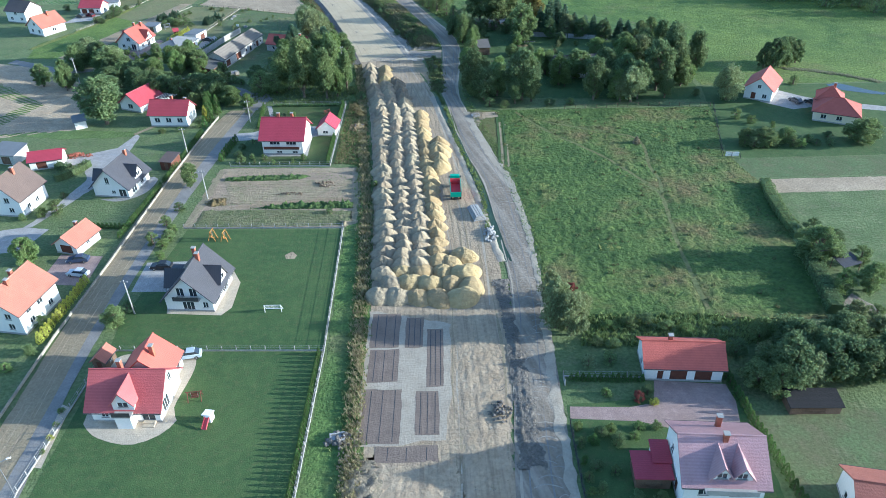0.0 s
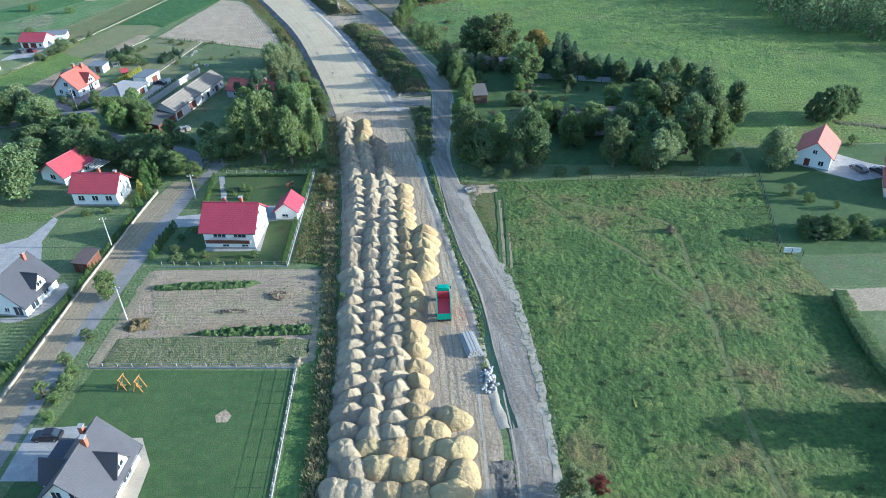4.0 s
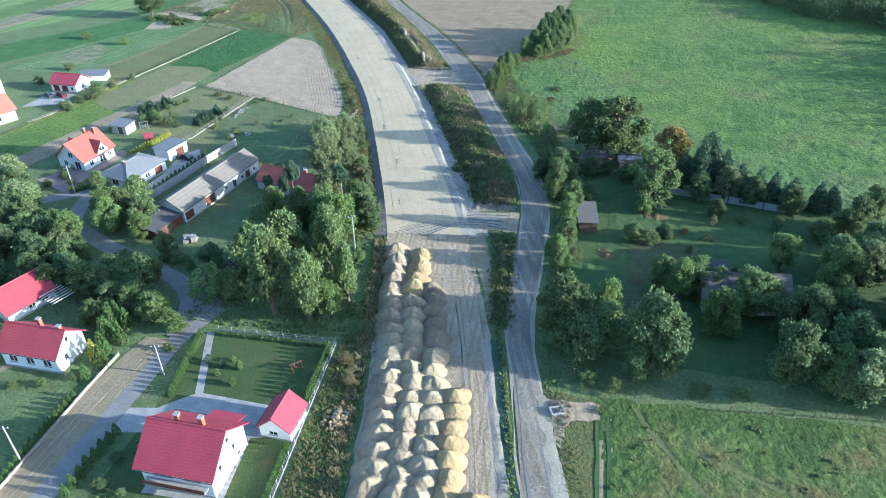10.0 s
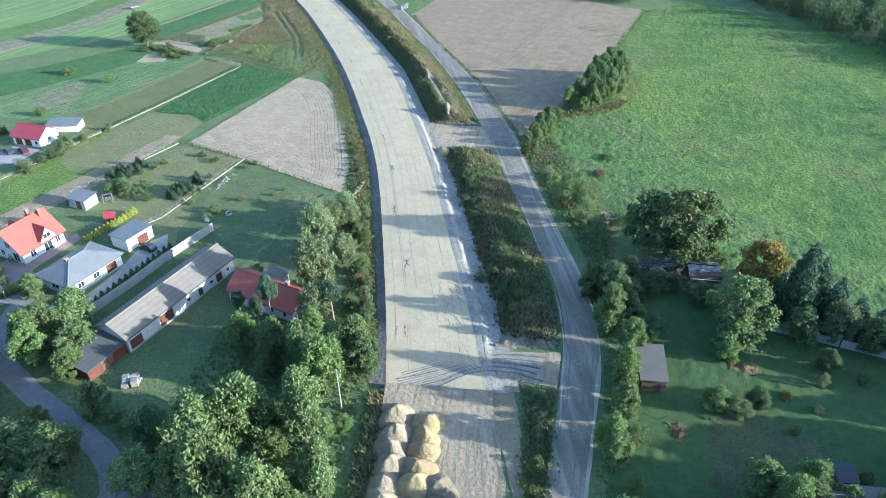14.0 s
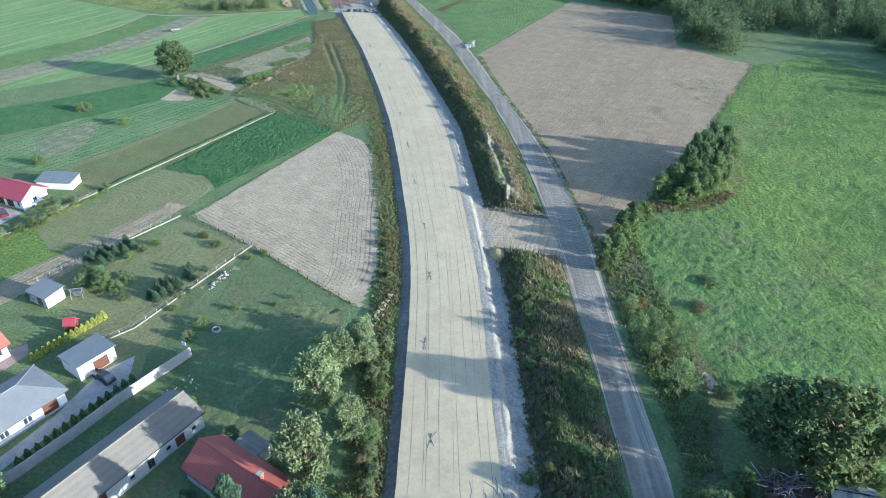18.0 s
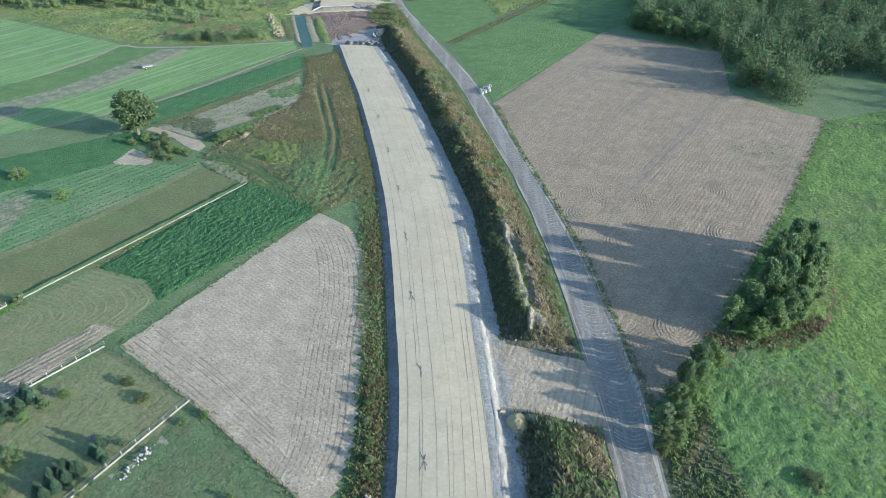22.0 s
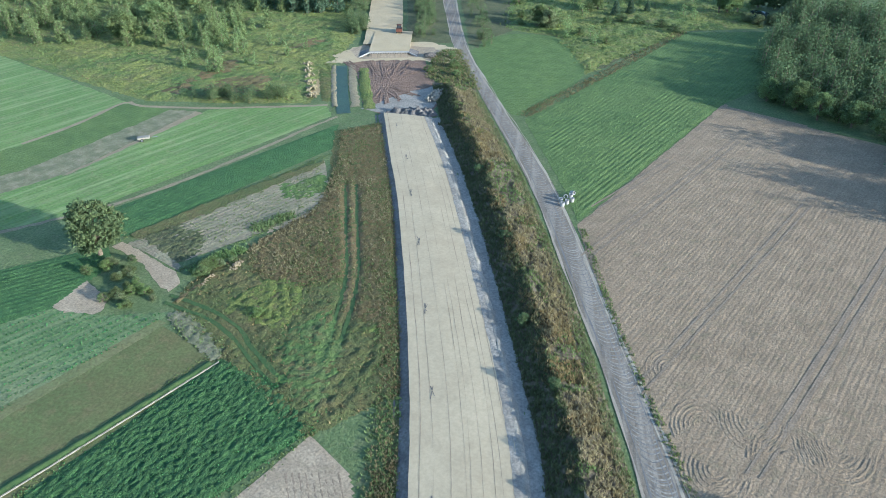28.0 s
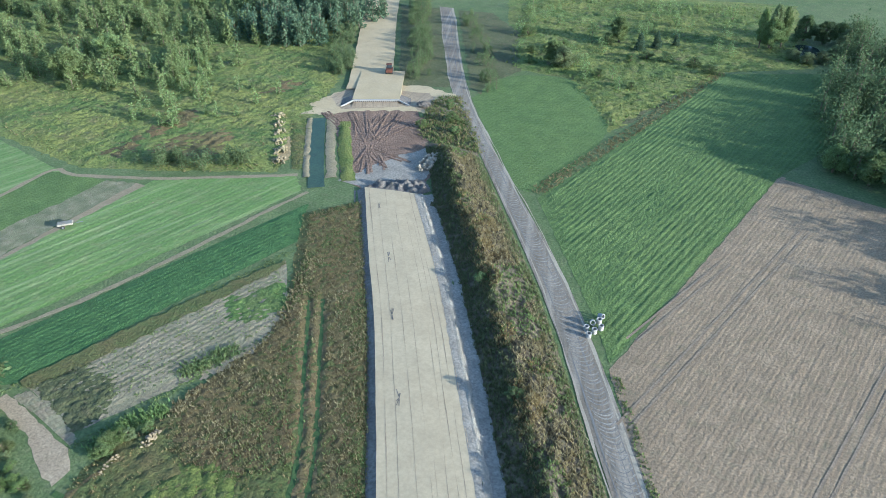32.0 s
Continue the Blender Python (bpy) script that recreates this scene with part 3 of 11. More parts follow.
def tufts(name, places, h, w, mat, label, category, seed=1, blades=5, zf=None, jitter=0.0):
    """Grass and weeds: at each place a few leaning leaf blades; one object of uncountable stuff."""
    blades, w = min(blades, 4), w * 0.85
    r = np.random.RandomState(seed)
    pl = np.array(places)
    n = len(pl)
    if jitter:
        pl = pl + r.normal(0, jitter, pl.shape)
    hh = h * r.uniform(0.5, 1.35, n)
    vs = np.zeros((n, blades, 4, 3))
    for b in range(blades):
        a = r.uniform(0, 2 * np.pi, n)
        lean = r.uniform(0.15, 0.75, n)
        wd = w * r.uniform(0.5, 1.2, n)
        dx, dy = np.cos(a), np.sin(a)
        ox, oy = r.normal(0, w * 0.5, n), r.normal(0, w * 0.5, n)
        z0 = np.array([zf(x, y) for x, y in pl]) if zf else np.zeros(n)
        bx, by = pl[:, 0] + ox, pl[:, 1] + oy
        vs[:, b, 0] = np.stack([bx - dy * wd * .5, by + dx * wd * .5, z0 + hh * .25], 1)
        vs[:, b, 1] = np.stack([bx, by, z0 - 0.02], 1)
        vs[:, b, 2] = np.stack([bx + dy * wd * .5, by - dx * wd * .5, z0 + hh * .3], 1)
        vs[:, b, 3] = np.stack([bx + dx * lean * hh, by + dy * lean * hh, z0 + hh], 1)
    v = vs.reshape(-1, 3)
    me = bpy.data.meshes.new(name)
    me.from_pydata(v.tolist(), [], np.arange(n * blades * 4).reshape(-1, 4).tolist())
    me.materials.append(M[mat])
    return tagged(new(name, me), label, category, kind="stuff")


def marks(name, strip, which, lines, mat, label, category="tyre tracks", wob=0.12, dz=0.012, seed=1):
    """Thin ruts pressed along a strip: (fraction across, start, end, width), as one object of stuff."""
    a, b, z, zm = STRIPS[strip][which]
    n = len(a)
    vs, fs = [], []
    for q, (f, s0, s1, w) in enumerate(lines):
        i0, i1 = int(s0 * (n - 1)), int(s1 * (n - 1))
        prev = None
        for i in range(i0, i1 + 1):
            d = (a[min(i + 1, n - 1)] - a[max(i - 1, 0)]).normalized()
            p = a[i].lerp(b[i], f)
            e = noise.noise(Vector((p.x * 0.025, p.y * 0.025, q * 3.7))) * wob * 4 + noise.noise(Vector((p.x * 0.2, p.y * 0.2, q * 3.7))) * wob * 0.6
            ww = w * max(0.06, 0.55 + 1.1 * noise.noise(Vector((p.x * 0.09, p.y * 0.09, q))))
            r = Vector((d.y, -d.x, 0))
            h = z + (zm - z) * (1 - abs(2 * f - 1)) + dz
            k = len(vs)
            for o in (-ww / 2, ww / 2):
                c = p + r * (o + e)
                vs.append((c.x, c.y, h))
            if prev is not None:
                fs.append((prev, prev + 1, k + 1, k))
            prev = k
    return tagged(mesh_ob(name, vs, fs, mat), label, category, kind="stuff")


def treads(name, strip, which, s0, s1, f0, f1, gap, width, mat, label, curve=0.8, dz=0.015, seed=2, full=False):
    """Bowed cross ruts left by tracked machines on a strip, as one object of stuff."""
    a, b, z, zm = STRIPS[strip][which]
    rnd = random.Random(seed)
    n = len(a)
    total = sum((a[i + 1] - a[i]).length for i in range(n - 1))
    vs, fs = [], []
    s = s0
    while s < s1:
        i = min(n - 2, int(s * (n - 1)))
        u = s * (n - 1) - i
        pa, pb = a[i].lerp(a[i + 1], u), b[i].lerp(b[i + 1], u)
        d = (a[i + 1] - a[i]).normalized()
        mid, half = rnd.uniform(f0, f1), (f1 - f0) * rnd.uniform(0.15, 0.45)
        g0, g1 = max(f0, mid - half), min(f1, mid + half)
        if full:
            g0, g1 = f0 + rnd.uniform(0, 0.06), f1 - rnd.uniform(0, 0.06)
        base = len(vs)
        for k in range(7):
            f = g0 + (g1 - g0) * k / 6
            c = pa.lerp(pb, f) + d * (curve * (1 - (2 * k / 6 - 1) ** 2) + 0.15 * noise.noise(Vector((s * 90, k * 0.6, 1))))
            h = z + (zm - z) * (1 - abs(2 * f - 1)) + dz
            vs += [(c.x - d.x * width / 2, c.y - d.y * width / 2, h), (c.x + d.x * width / 2, c.y + d.y * width / 2, h)]
            if k:
                fs.append((base + 2 * k - 2, base + 2 * k, base + 2 * k + 1, base + 2 * k - 1))
        s += gap * rnd.uniform(0.7, 1.5) / total
    return tagged(mesh_ob(name, vs, fs, mat), label, "tyre tracks", kind="stuff")


def furrows(name, poly, ang, gap, w, h, mat, label, seed=1, step=1.6):
    """Low broken plough ridges in parallel rows inside an outline, as one object of stuff."""
    rnd = random.Random(seed)
    vs, fs, row, last = [], [], None, None
    c, sn = math.cos(radians(ang)), math.sin(radians(ang))
    for x, y in rows_in(poly, ang, gap, step, rnd):
        v = -x * sn + y * c
        u = x * c + y * sn
        hh = h * (0.75 + 0.9 * noise.noise(Vector((x * 0.35, y * 0.35, seed))) + 0.5 * noise.noise(Vector((x * 1.3, y * 1.3, seed))))
        hh = max(0.0, hh)
        k = len(vs)
        e = 0.10 * noise.noise(Vector((x * 0.2, y * 0.2, 9)))
        for o, z in ((-w / 2, 0.02), (0.0, 0.04 + hh), (w / 2, 0.02)):
            vs.append((x - sn * (o + e), y + c * (o + e), z))
        if last is not None and 0 < u - last[1] < step * 2.2 and abs(v - last[0]) < gap * 0.6:
            fs += [(k - 3, k, k + 1, k - 2), (k - 2, k + 1, k + 2, k - 1)]
        last = (v, u)
    return tagged(mesh_ob(name, vs, fs, mat), label, "furrows", kind="stuff")


def turf(name, poly, z, mat, label, category, amp, wave, step=0.7, ang=0.0, rows=None, keep=(), gap=1.2, seed=1.0, wob=0.0):
    """Uneven ground inside an outline as one fine sheet: tussocks of height amp and width wave, or crop and plough rows (period, height) along ang; it lies flat beside the lines in keep."""
    c, sn = math.cos(radians(ang)), math.sin(radians(ang))
    rot = np.array([(x * c + y * sn, -x * sn + y * c) for x, y in poly])
    dv = rows[0] / 4 if rows else step
    us, vs_ = np.arange(rot[:, 0].min(), rot[:, 0].max() + step, step), np.arange(rot[:, 1].min(), rot[:, 1].max() + dv, dv)
    U, V = np.meshgrid(us, vs_, indexing="ij")
    ins = np.zeros(U.shape, bool)
    edge = np.array([[noise.noise(Vector((u * 0.45, v * 0.45, seed + 3))) + 0.7 * noise.noise(Vector((u * 1.3, v * 1.3, seed + 4))) for v in vs_] for u in us]) * wob
    U0, V0 = U, V
    U, V = U + edge, V + edge[::-1] * 0.7
    for i in range(len(rot)):
        (x1, y1), (x2, y2) = rot[i], rot[i - 1]
        if y1 != y2:
            ins ^= ((y1 > V) != (y2 > V)) & (U < (x2 - x1) * (V - y1) / (y2 - y1) + x1)
    U, V = U0, V0
    damp, e = np.zeros(U.shape), ins.copy()
    for _ in range(3):
        e[1:-1, 1:-1] &= e[:-2, 1:-1] & e[2:, 1:-1] & e[1:-1, :-2] & e[1:-1, 2:]
        damp += e / 3
    X, Y = U * c - V * sn, U * sn + V * c
    for ln in keep:
        for q in spline(ln, 0.6):
            damp = np.minimum(damp, np.clip((np.hypot(X - q.x, Y - q.y) - gap * 0.5) / gap, 0, 1))
    idx = -np.ones(U.shape, int)
    need = ins.copy()
    need[1:] |= ins[:-1]
    need[:, 1:] |= ins[:, :-1]
    need[1:, 1:] |= ins[:-1, :-1]
    k = np.argwhere(need)
    idx[need] = np.arange(len(k))
    verts = []
    f1, f2 = 1 / wave, 2.6 / wave
    for i, j in k:
        x, y = float(X[i, j]), float(Y[i, j])
        h = amp * max(0.0, 0.45 + 0.8 * noise.noise(Vector((x * f1, y * f1, seed))) + 0.55 * noise.noise(Vector((x * f2, y * f2, seed + 5))))
        if rows:
            h += rows[1] * (0.0, 0.5, 1.0, 0.5)[j % 4] * (0.7 + 0.6 * noise.noise(Vector((x * 0.8, y * 0.8, seed + 9))))
        verts.append((x, y, z + h * float(damp[i, j])))
    cells = np.argwhere(ins[:-1, :-1])
    faces = [(int(idx[i, j]), int(idx[i + 1, j]), int(idx[i + 1, j + 1]), int(idx[i, j + 1])) for i, j in cells]
    return tagged(mesh_ob(name, verts, faces, mat, smooth=True), label, category, kind="structure")


# ---- ground, roads, fields ----
G = 2500
tagged(mesh_ob("ground", [(-G, -G, 0), (G, -G, 0), (G, G, 0), (-G, G, 0)], [(0, 1, 2, 3)], "ground"), "rough green grassland reaching to the horizon", "ground", kind="structure")

BED_L = [(-11.5, 40), (-12, 62), (-13.4, 85), (-14, 102.6), (-15.8, 130), (-17.8, 156.6), (-21.6, 192), (-27.4, 231.8), (-32.8, 251.2), (-43.1, 284.2), (-50.6, 305.9), (-61.1, 330.1), (-82.1, 373.1), (-110.8, 422.5), (-127.1, 447.5), (-142, 470.6)]
BED_R = [(8.0, 40), (8.2, 62), (10.0, 85), (10.4, 102), (9.6, 130), (6.6, 151), (-0.8, 193), (-10.6, 233), (-16.6, 251.8), (-28.1, 284.2), (-35.7, 305.6), (-45.6, 330), (-64.9, 373.4), (-95, 423), (-111.5, 448.5), (-129, 473)]
SERV_L = [(8.5, 40), (8.6, 62), (11.4, 99.4), (11.2, 119), (9.0, 146), (5.4, 164), (1.6, 192), (-1.0, 206.4), (-0.7, 223), (-0.4, 237), (-0.5, 249.5), (-2.9, 262.3), (-9.5, 281.6), (-19.8, 309.4), (-27.6, 330.5), (-42.7, 365.9), (-64.3, 406.8), (-91.3, 451.3), (-124.8, 499.6), (-152.4, 540), (-195.7, 620)]
SERV_R = [(16.5, 40), (16.9, 62), (17.6, 99.4), (17.3, 119), (15.4, 147.5), (11.9, 164.2), (5.8, 192), (4.0, 206.4), (4.8, 222), (5.4, 236), (5.3, 249.5), (2.4, 264), (-4.2, 284), (-13.5, 312), (-20.2, 332), (-36.5, 367.5), (-57.8, 406), (-86, 453.5), (-118.5, 498), (-146.5, 540), (-189, 620)]
between("dirt_strip", BED_L[:8], BED_R[:8], 0.03, "strip", "beige bare dirt of the road building strip", "dirt", 0.5)
between("road_bed", BED_L[7:], BED_R[7:], 0.75, "bed", "levelled pale sand bed of the unfinished road", "road", 0.12, 0.85)
between("service_road", SERV_L, SERV_R, 0.06, "track", "grey compacted gravel service road with tyre tracks", "road", 0.12, 0.12)
ribbon("road_shoulder", BED_L[7:], [(-2.6, 0.02), (-2.0, -0.02), (-1.7, 0.0), (0.05, 0.74)], "roadedge", "dark clay slope beside the sand bed", "slope", 0.12, 0.05)
ribbon("road_shoulder", BED_R[7:], [(1.2, 0.34), (1.7, 0.16), (2.3, 0.08), (2.9, 0.16), (3.5, 0.07), (4.4, 0.10)], "gutter", "grey clay gutter beside the sand bed", "slope", 0.3, 0.2, step=1.2)
ribbon("road_shoulder", BED_R[7:], [(-0.9, 0.77), (-0.5, 0.785), (0.0, 0.76), (0.35, 0.72)], "gutter", "grey scraped edge of the sand bed", "slope", 0.2, 0.03, step=1.2)
ribbon("lime_line", BED_R[7:], [(0.25, 0.71), (0.45, 0.74), (0.75, 0.71), (1.05, 0.56), (1.45, 0.24)], "lime", "crumbling pale ridge along the edge of the sand bed", "ridge", 0.25, 0.07, step=0.7)
RIDGE = [(11.0, 116), (10.2, 121), (9.0, 130), (7.5, 141), (5.2, 154.5), (2.9, 168), (-0.2, 184), (-2.0, 194), (-3.4, 202)]
ribbon("ditch_bank", RIDGE, [(-1.0, 0.05), (-0.4, 0.13), (0.1, 0.16), (0.45, 0.08)], "pale", "crumbling pale bank along the ditch", "bank", 0.4, 0.12, step=0.9)
ribbon("ditch", [(x + 1.0, y) for x, y in RIDGE], [(-0.6, 0.09), (-0.2, 0.075), (0.35, 0.075), (0.75, 0.12)], "algae", "narrow dark wet ditch beside the service road", "ditch", 0.2, 0.02)
turf("wet_mud", [(8.4, 110), (9.6, 98), (9.8, 88), (9.9, 79.5), (9.8, 66), (13.4, 66), (13.0, 79.4), (12.4, 88), (11.8, 98), (11.4, 110)], 0.10, "mud", "wet dark mud rutted by machines", "dirt", 0.22, 0.9, 0.35, 88, (0.9, 0.06), seed=121.0, wob=0.8)
patch("crossing", [(-45.5, 331.5), (-40.2, 314.5), (-22.4, 318.5), (-28, 331.8)], 0.1, "strip", "pale gravel crossing between the two roads", "road", 0.5)
patch("crossing", [(-18.2, 240.5), (-13.5, 242.6), (-8.5, 243.2), (-0.6, 244.4), (-0.8, 236.2), (-6.7, 236.5), (-9.7, 237.2), (-12.8, 237.0), (-15.0, 234.5)], 0.13, "strip", "dirt crossing between the two roads", "road", 0.3)
turf("spoil_heap", [(-11.8, 243.6), (-11.4, 249.2), (-8.6, 248.3), (-7.4, 251.2), (-5.6, 251.8), (-4.5, 249.8), (-2.4, 250.4), (-1.5, 245.0)], 0.08, "clay", "pale crumbled spoil beside the crossing", "earth", 0.8, 1.6, 0.4, 0, seed=83.0, wob=0.6)
patch("dirt_verge", [(-12.0, 236.4), (-10.0, 228), (-7.5, 222), (-5.4, 215.4), (-3.8, 206.5), (-2.4, 206.8), (-3.9, 216), (-5.4, 226), (-7.6, 236)], 0.06, "dirt", "flat bare dirt beside the sand bed", "dirt", 0.4)
turf("weeds", [(-7.4, 236), (-5.2, 229.5), (-3.6, 222), (-2.0, 211), (-1.2, 206), (-0.9, 214), (-1.3, 222), (-1.2, 236)], 0.06, "scrub", "dense dark weeds between the two roads", "weeds", 0.9, 1.1, 0.4, 0, seed=84.0, wob=0.5)
patch("excavated_ground", [(-176, 509), (-153, 518.5), (-140, 500), (-131, 484), (-129, 474), (-142, 470), (-150, 473)], 0.05, "excav", "reddish brown excavated earth before the bridge", "earth", 0.8)
between("road_bed", [(-180.4, 523), (-190, 542), (-224.3, 608), (-262, 690)], [(-167, 529), (-178, 549), (-211.7, 613.3), (-250, 695)], 0.5, "bed2", "yellow sand bed of the road beyond the bridge", "road", 0.3, 0.6)

# left fields
patch("lawn", [(-21.2, 91), (-57.5, 92.2), (-57.2, 63), (-57, 40), (-21.4, 40)], 0.02, "lawn", "short mown green lawn round the coral-roofed house", "lawn", 0.05)
patch("lawn", [(-22.2, 129.3), (-55.5, 130.6), (-58.5, 100), (-57.8, 92.6), (-21.2, 91.6)], 0.024, "lawn", "short mown green lawn round the anthracite-roofed house", "lawn", 0.05)
patch("garden_field", [(-54.8, 158.6), (-20.6, 157.6), (-20, 138), (-21.5, 130.2), (-57, 131.4)], 0.02, "stubble", "dry harvested garden field with weedy rows", "field")
patch("lawn", [(-51.3, 198), (-29.3, 196.6), (-28.7, 159.3), (-53.4, 160.6)], 0.022, "gardenlawn", "mown lawn behind the hedge", "lawn", 0.05)
TRI = [(-92.7, 361), (-84, 357.5), (-76, 348.5), (-69.5, 336), (-64.6, 322.7), (-57.3, 303.7), (-55.2, 290.5), (-85.6, 303), (-103.8, 309.6)]
patch("ploughed_field", TRI, 0.03, "soil2", "pale ploughed field with curved furrows", "field")
ROOT = [(-115.6, 369.5), (-100, 367), (-92.6, 363), (-106, 322.6), (-112, 327), (-124, 327.3)]
patch("crop_field", ROOT, 0.03, "rootcrop", "dense dark green root crop", "crop")
turf("crop_rows", ROOT, 0.04, "rootcrop", "leafy rows of the dark green root crop", "crop", 0.34, 0.8, 0.5, 76.5, (1.0, 0.05), seed=3.0)
patch("fallow_field", [(-116, 368.4), (-132.4, 371.2), (-142.1, 332.1), (-148, 322), (-134, 309), (-124.5, 327.5)], 0.03, "fallow", "brown-green fallow field", "field")
ribbon("field_edge", [(-148, 320), (-142.8, 332.5), (-136.8, 351.7), (-133.1, 367.5), (-132.6, 372)], [(-1.3, 0.045), (0, 0.07), (1.3, 0.045)], "hay", "tan dry edge of the fallow field", "field edge", 0.5, 0.04)
patch("stubble_field", [(-123.7, 327), (-112, 326.5), (-106.3, 322.3), (-107.2, 312.4), (-122.6, 288.1), (-135, 296)], 0.032, "hay", "mown hay field with curved rows", "field")
patch("dirt_strip", [(-107.4, 313), (-110.6, 313.5), (-121.5, 280), (-134, 244), (-127, 244), (-116.8, 281)], 0.04, "stubble", "narrow strip of bare soil", "field", 0.6)
ribbon("grass_edge", [(-131.8, 313), (-124.6, 338.8), (-116.8, 367)], [(-0.9, 0.04), (-0.3, 0.3), (0.2, 0.34), (0.7, 0.05)], "lawn", "dark uncut grass along the concrete edging", "grass", 0.3, 0.12, step=0.6)
ribbon("field_edge", [(-150, 256), (-140.6, 278), (-137.2, 287), (-131.2, 309)], [(-1.2, 0.04), (-0.4, 0.16), (0.5, 0.14), (1.3, 0.04)], "yellowweed", "dry yellow grass along the fence", "field edge", 0.9, 0.12, step=0.8)
patch("field_strip", [(-131.5, 313), (-109.5, 314.6), (-121, 280), (-133, 244), (-146, 246), (-150, 262), (-141.5, 277)], 0.02, "pasture", "long strip of cut grass", "field")
patch("yard_lawn", [(-104.5, 308.4), (-85.4, 302.8), (-75, 262), (-88, 262), (-117, 281)], 0.022, "hay", "garden grass with dry patches", "lawn", 0.4)
turf("yard_turf", [(-104, 307.6), (-86, 302.4), (-89.4, 286), (-97, 276), (-113, 285)], 0.03, "hay", "uneven dry garden grass", "lawn", 0.10, 1.2, 0.5, 0, seed=141.0, wob=0.6)
turf("yard_turf", [(-83.6, 301.4), (-58, 290.4), (-58, 276), (-70, 262), (-84, 272), (-88, 284)], 0.032, "brownfield", "uneven rough yard grass", "lawn", 0.12, 1.2, 0.55, 0, seed=142.0, wob=0.6)
patch("yard_lawn", [(-84.4, 302.2), (-57, 290.4), (-52, 262), (-66, 230), (-84, 268)], 0.026, "brownfield", "rough shaded grass behind the farm building", "lawn", 0.4)
patch("crop_field", [(-261, 455), (-324, 466), (-500, 480), (-500, 330), (-224, 387), (-219.6, 424.7), (-213, 446)], 0.02, "cropstripe", "pale green striped crop", "crop")
patch("crop_field", [(-191.6, 452.4), (-161.4, 469.6), (-155.5, 463.7), (-177.3, 393.3), (-230, 330), (-260, 345), (-196, 407)], 0.024, "cropstripe", "pale green striped crop", "crop")
patch("crop_field", [(-150.5, 459.5), (-143.4, 445.1), (-160.3, 390.7), (-166, 386), (-174, 393)], 0.034, "rootcrop", "dark green crop strip", "crop")
STRIPES = [(-159.8, 391.3), (-151.1, 415.4), (-141.2, 438.5), (-128.5, 421.7), (-135.2, 402.7), (-142.6, 388.1)]
patch("fallow_field", STRIPES, 0.03, "stubble2", "pale sandy field with thin rows", "field")
turf("sandy_rows", [(-156.5, 391.2), (-141.4, 436.5), (-130.3, 422), (-136.4, 404), (-143.4, 390)], 0.036, "stubble2", "ridged rows of pale sandy soil", "field", 0.04, 1.2, 0.9, 69.5, (1.25, 0.13), seed=4.0)
patch("weedy_edge", [(-160.2, 391.3), (-151.4, 415.4), (-141.5, 438.7), (-140.2, 437), (-147, 417), (-153.6, 398), (-157, 390.8)], 0.2, "dry", "brown-green weedy edge of the sandy field", "weeds", 1.0)
UPPER = [(-161, 386), (-155, 380), (-154, 366), (-169.2, 343.7), (-195, 312), (-222, 320), (-185.4, 356.5)]
patch("crop_field", UPPER, 0.03, "rootcrop", "dark green vegetable rows", "crop")
turf("crop_rows", UPPER, 0.04, "rootcrop", "leafy rows of dark green vegetables", "crop", 0.15, 1.0, 0.9, 55, (1.4, 0.16), seed=8.0)
PALEROW = [(-169.2, 343.7), (-154, 366), (-143.5, 368.5), (-133.2, 374.5), (-132.4, 371.4), (-142.6, 332.5), (-150, 316), (-180, 318)]
patch("crop_field", PALEROW, 0.032, "cropedge", "mixed green and straw-white vegetable rows", "crop", 0.6)
turf("dry_rows", [(-168.7, 331.5), (-167.6, 337.2), (-161.7, 347.0), (-154.6, 340.5), (-153.4, 328.7), (-159.6, 322.9)], 0.036, "drypatch", "straw-white dry rows in the vegetable field", "field", 0.1, 0.9, 0.5, 66, (1.5, 0.1), seed=117.0, wob=2.0)
tufts("crop_leaves", rows_in(PALEROW, 69, 1.8, 0.8, random.Random(2)), 0.3, 0.36, "crop_leaf", "loose green vegetable rows between dry straw", "crop", 36, 4)
patch("crop_field", [(-221.5, 412.5), (-218.9, 445.5), (-211, 447), (-202.2, 448), (-205.5, 419.7), (-208.4, 402.8), (-228, 362), (-244, 364)], 0.03, "crop", "dark green crop strip beside the track", "crop", 0.8)
patch("fallow_strip", [(-202.2, 448), (-205.5, 419.7), (-208.4, 402.8), (-228, 362), (-216, 352), (-199, 395), (-196.5, 408), (-195.5, 428), (-194, 450)], 0.032, "drypatch", "grey-green harvested strip with thin weeds", "field", 0.8)
ribbon("dirt_track", [(-218, 356), (-197.7, 394.8), (-195.2, 408.5), (-194.0, 428.4), (-193, 450)], [(-1.3, 0.045), (1.3, 0.045)], "dirt", "pale field track", "track", 0.6)
ribbon("dirt_track", [(-222.2, 413), (-219.4, 428.7), (-219, 446), (-211.8, 446.6), (-191.4, 454), (-175.9, 462), (-161, 470)], [(-0.7, 0.05), (0.7, 0.05)], "dirt", "narrow bare path along the field ends", "path", 0.4)
ribbon("field_edge", [(-190, 376), (-174.5, 398), (-166.5, 417), (-159.9, 441), (-157.2, 452.6), (-153.7, 464)], [(-0.6, 0.034), (0, 0.05), (0.6, 0.034)], "straw", "straw-coloured strip between the crops", "field edge", 0.5)
fr = random.Random(5)
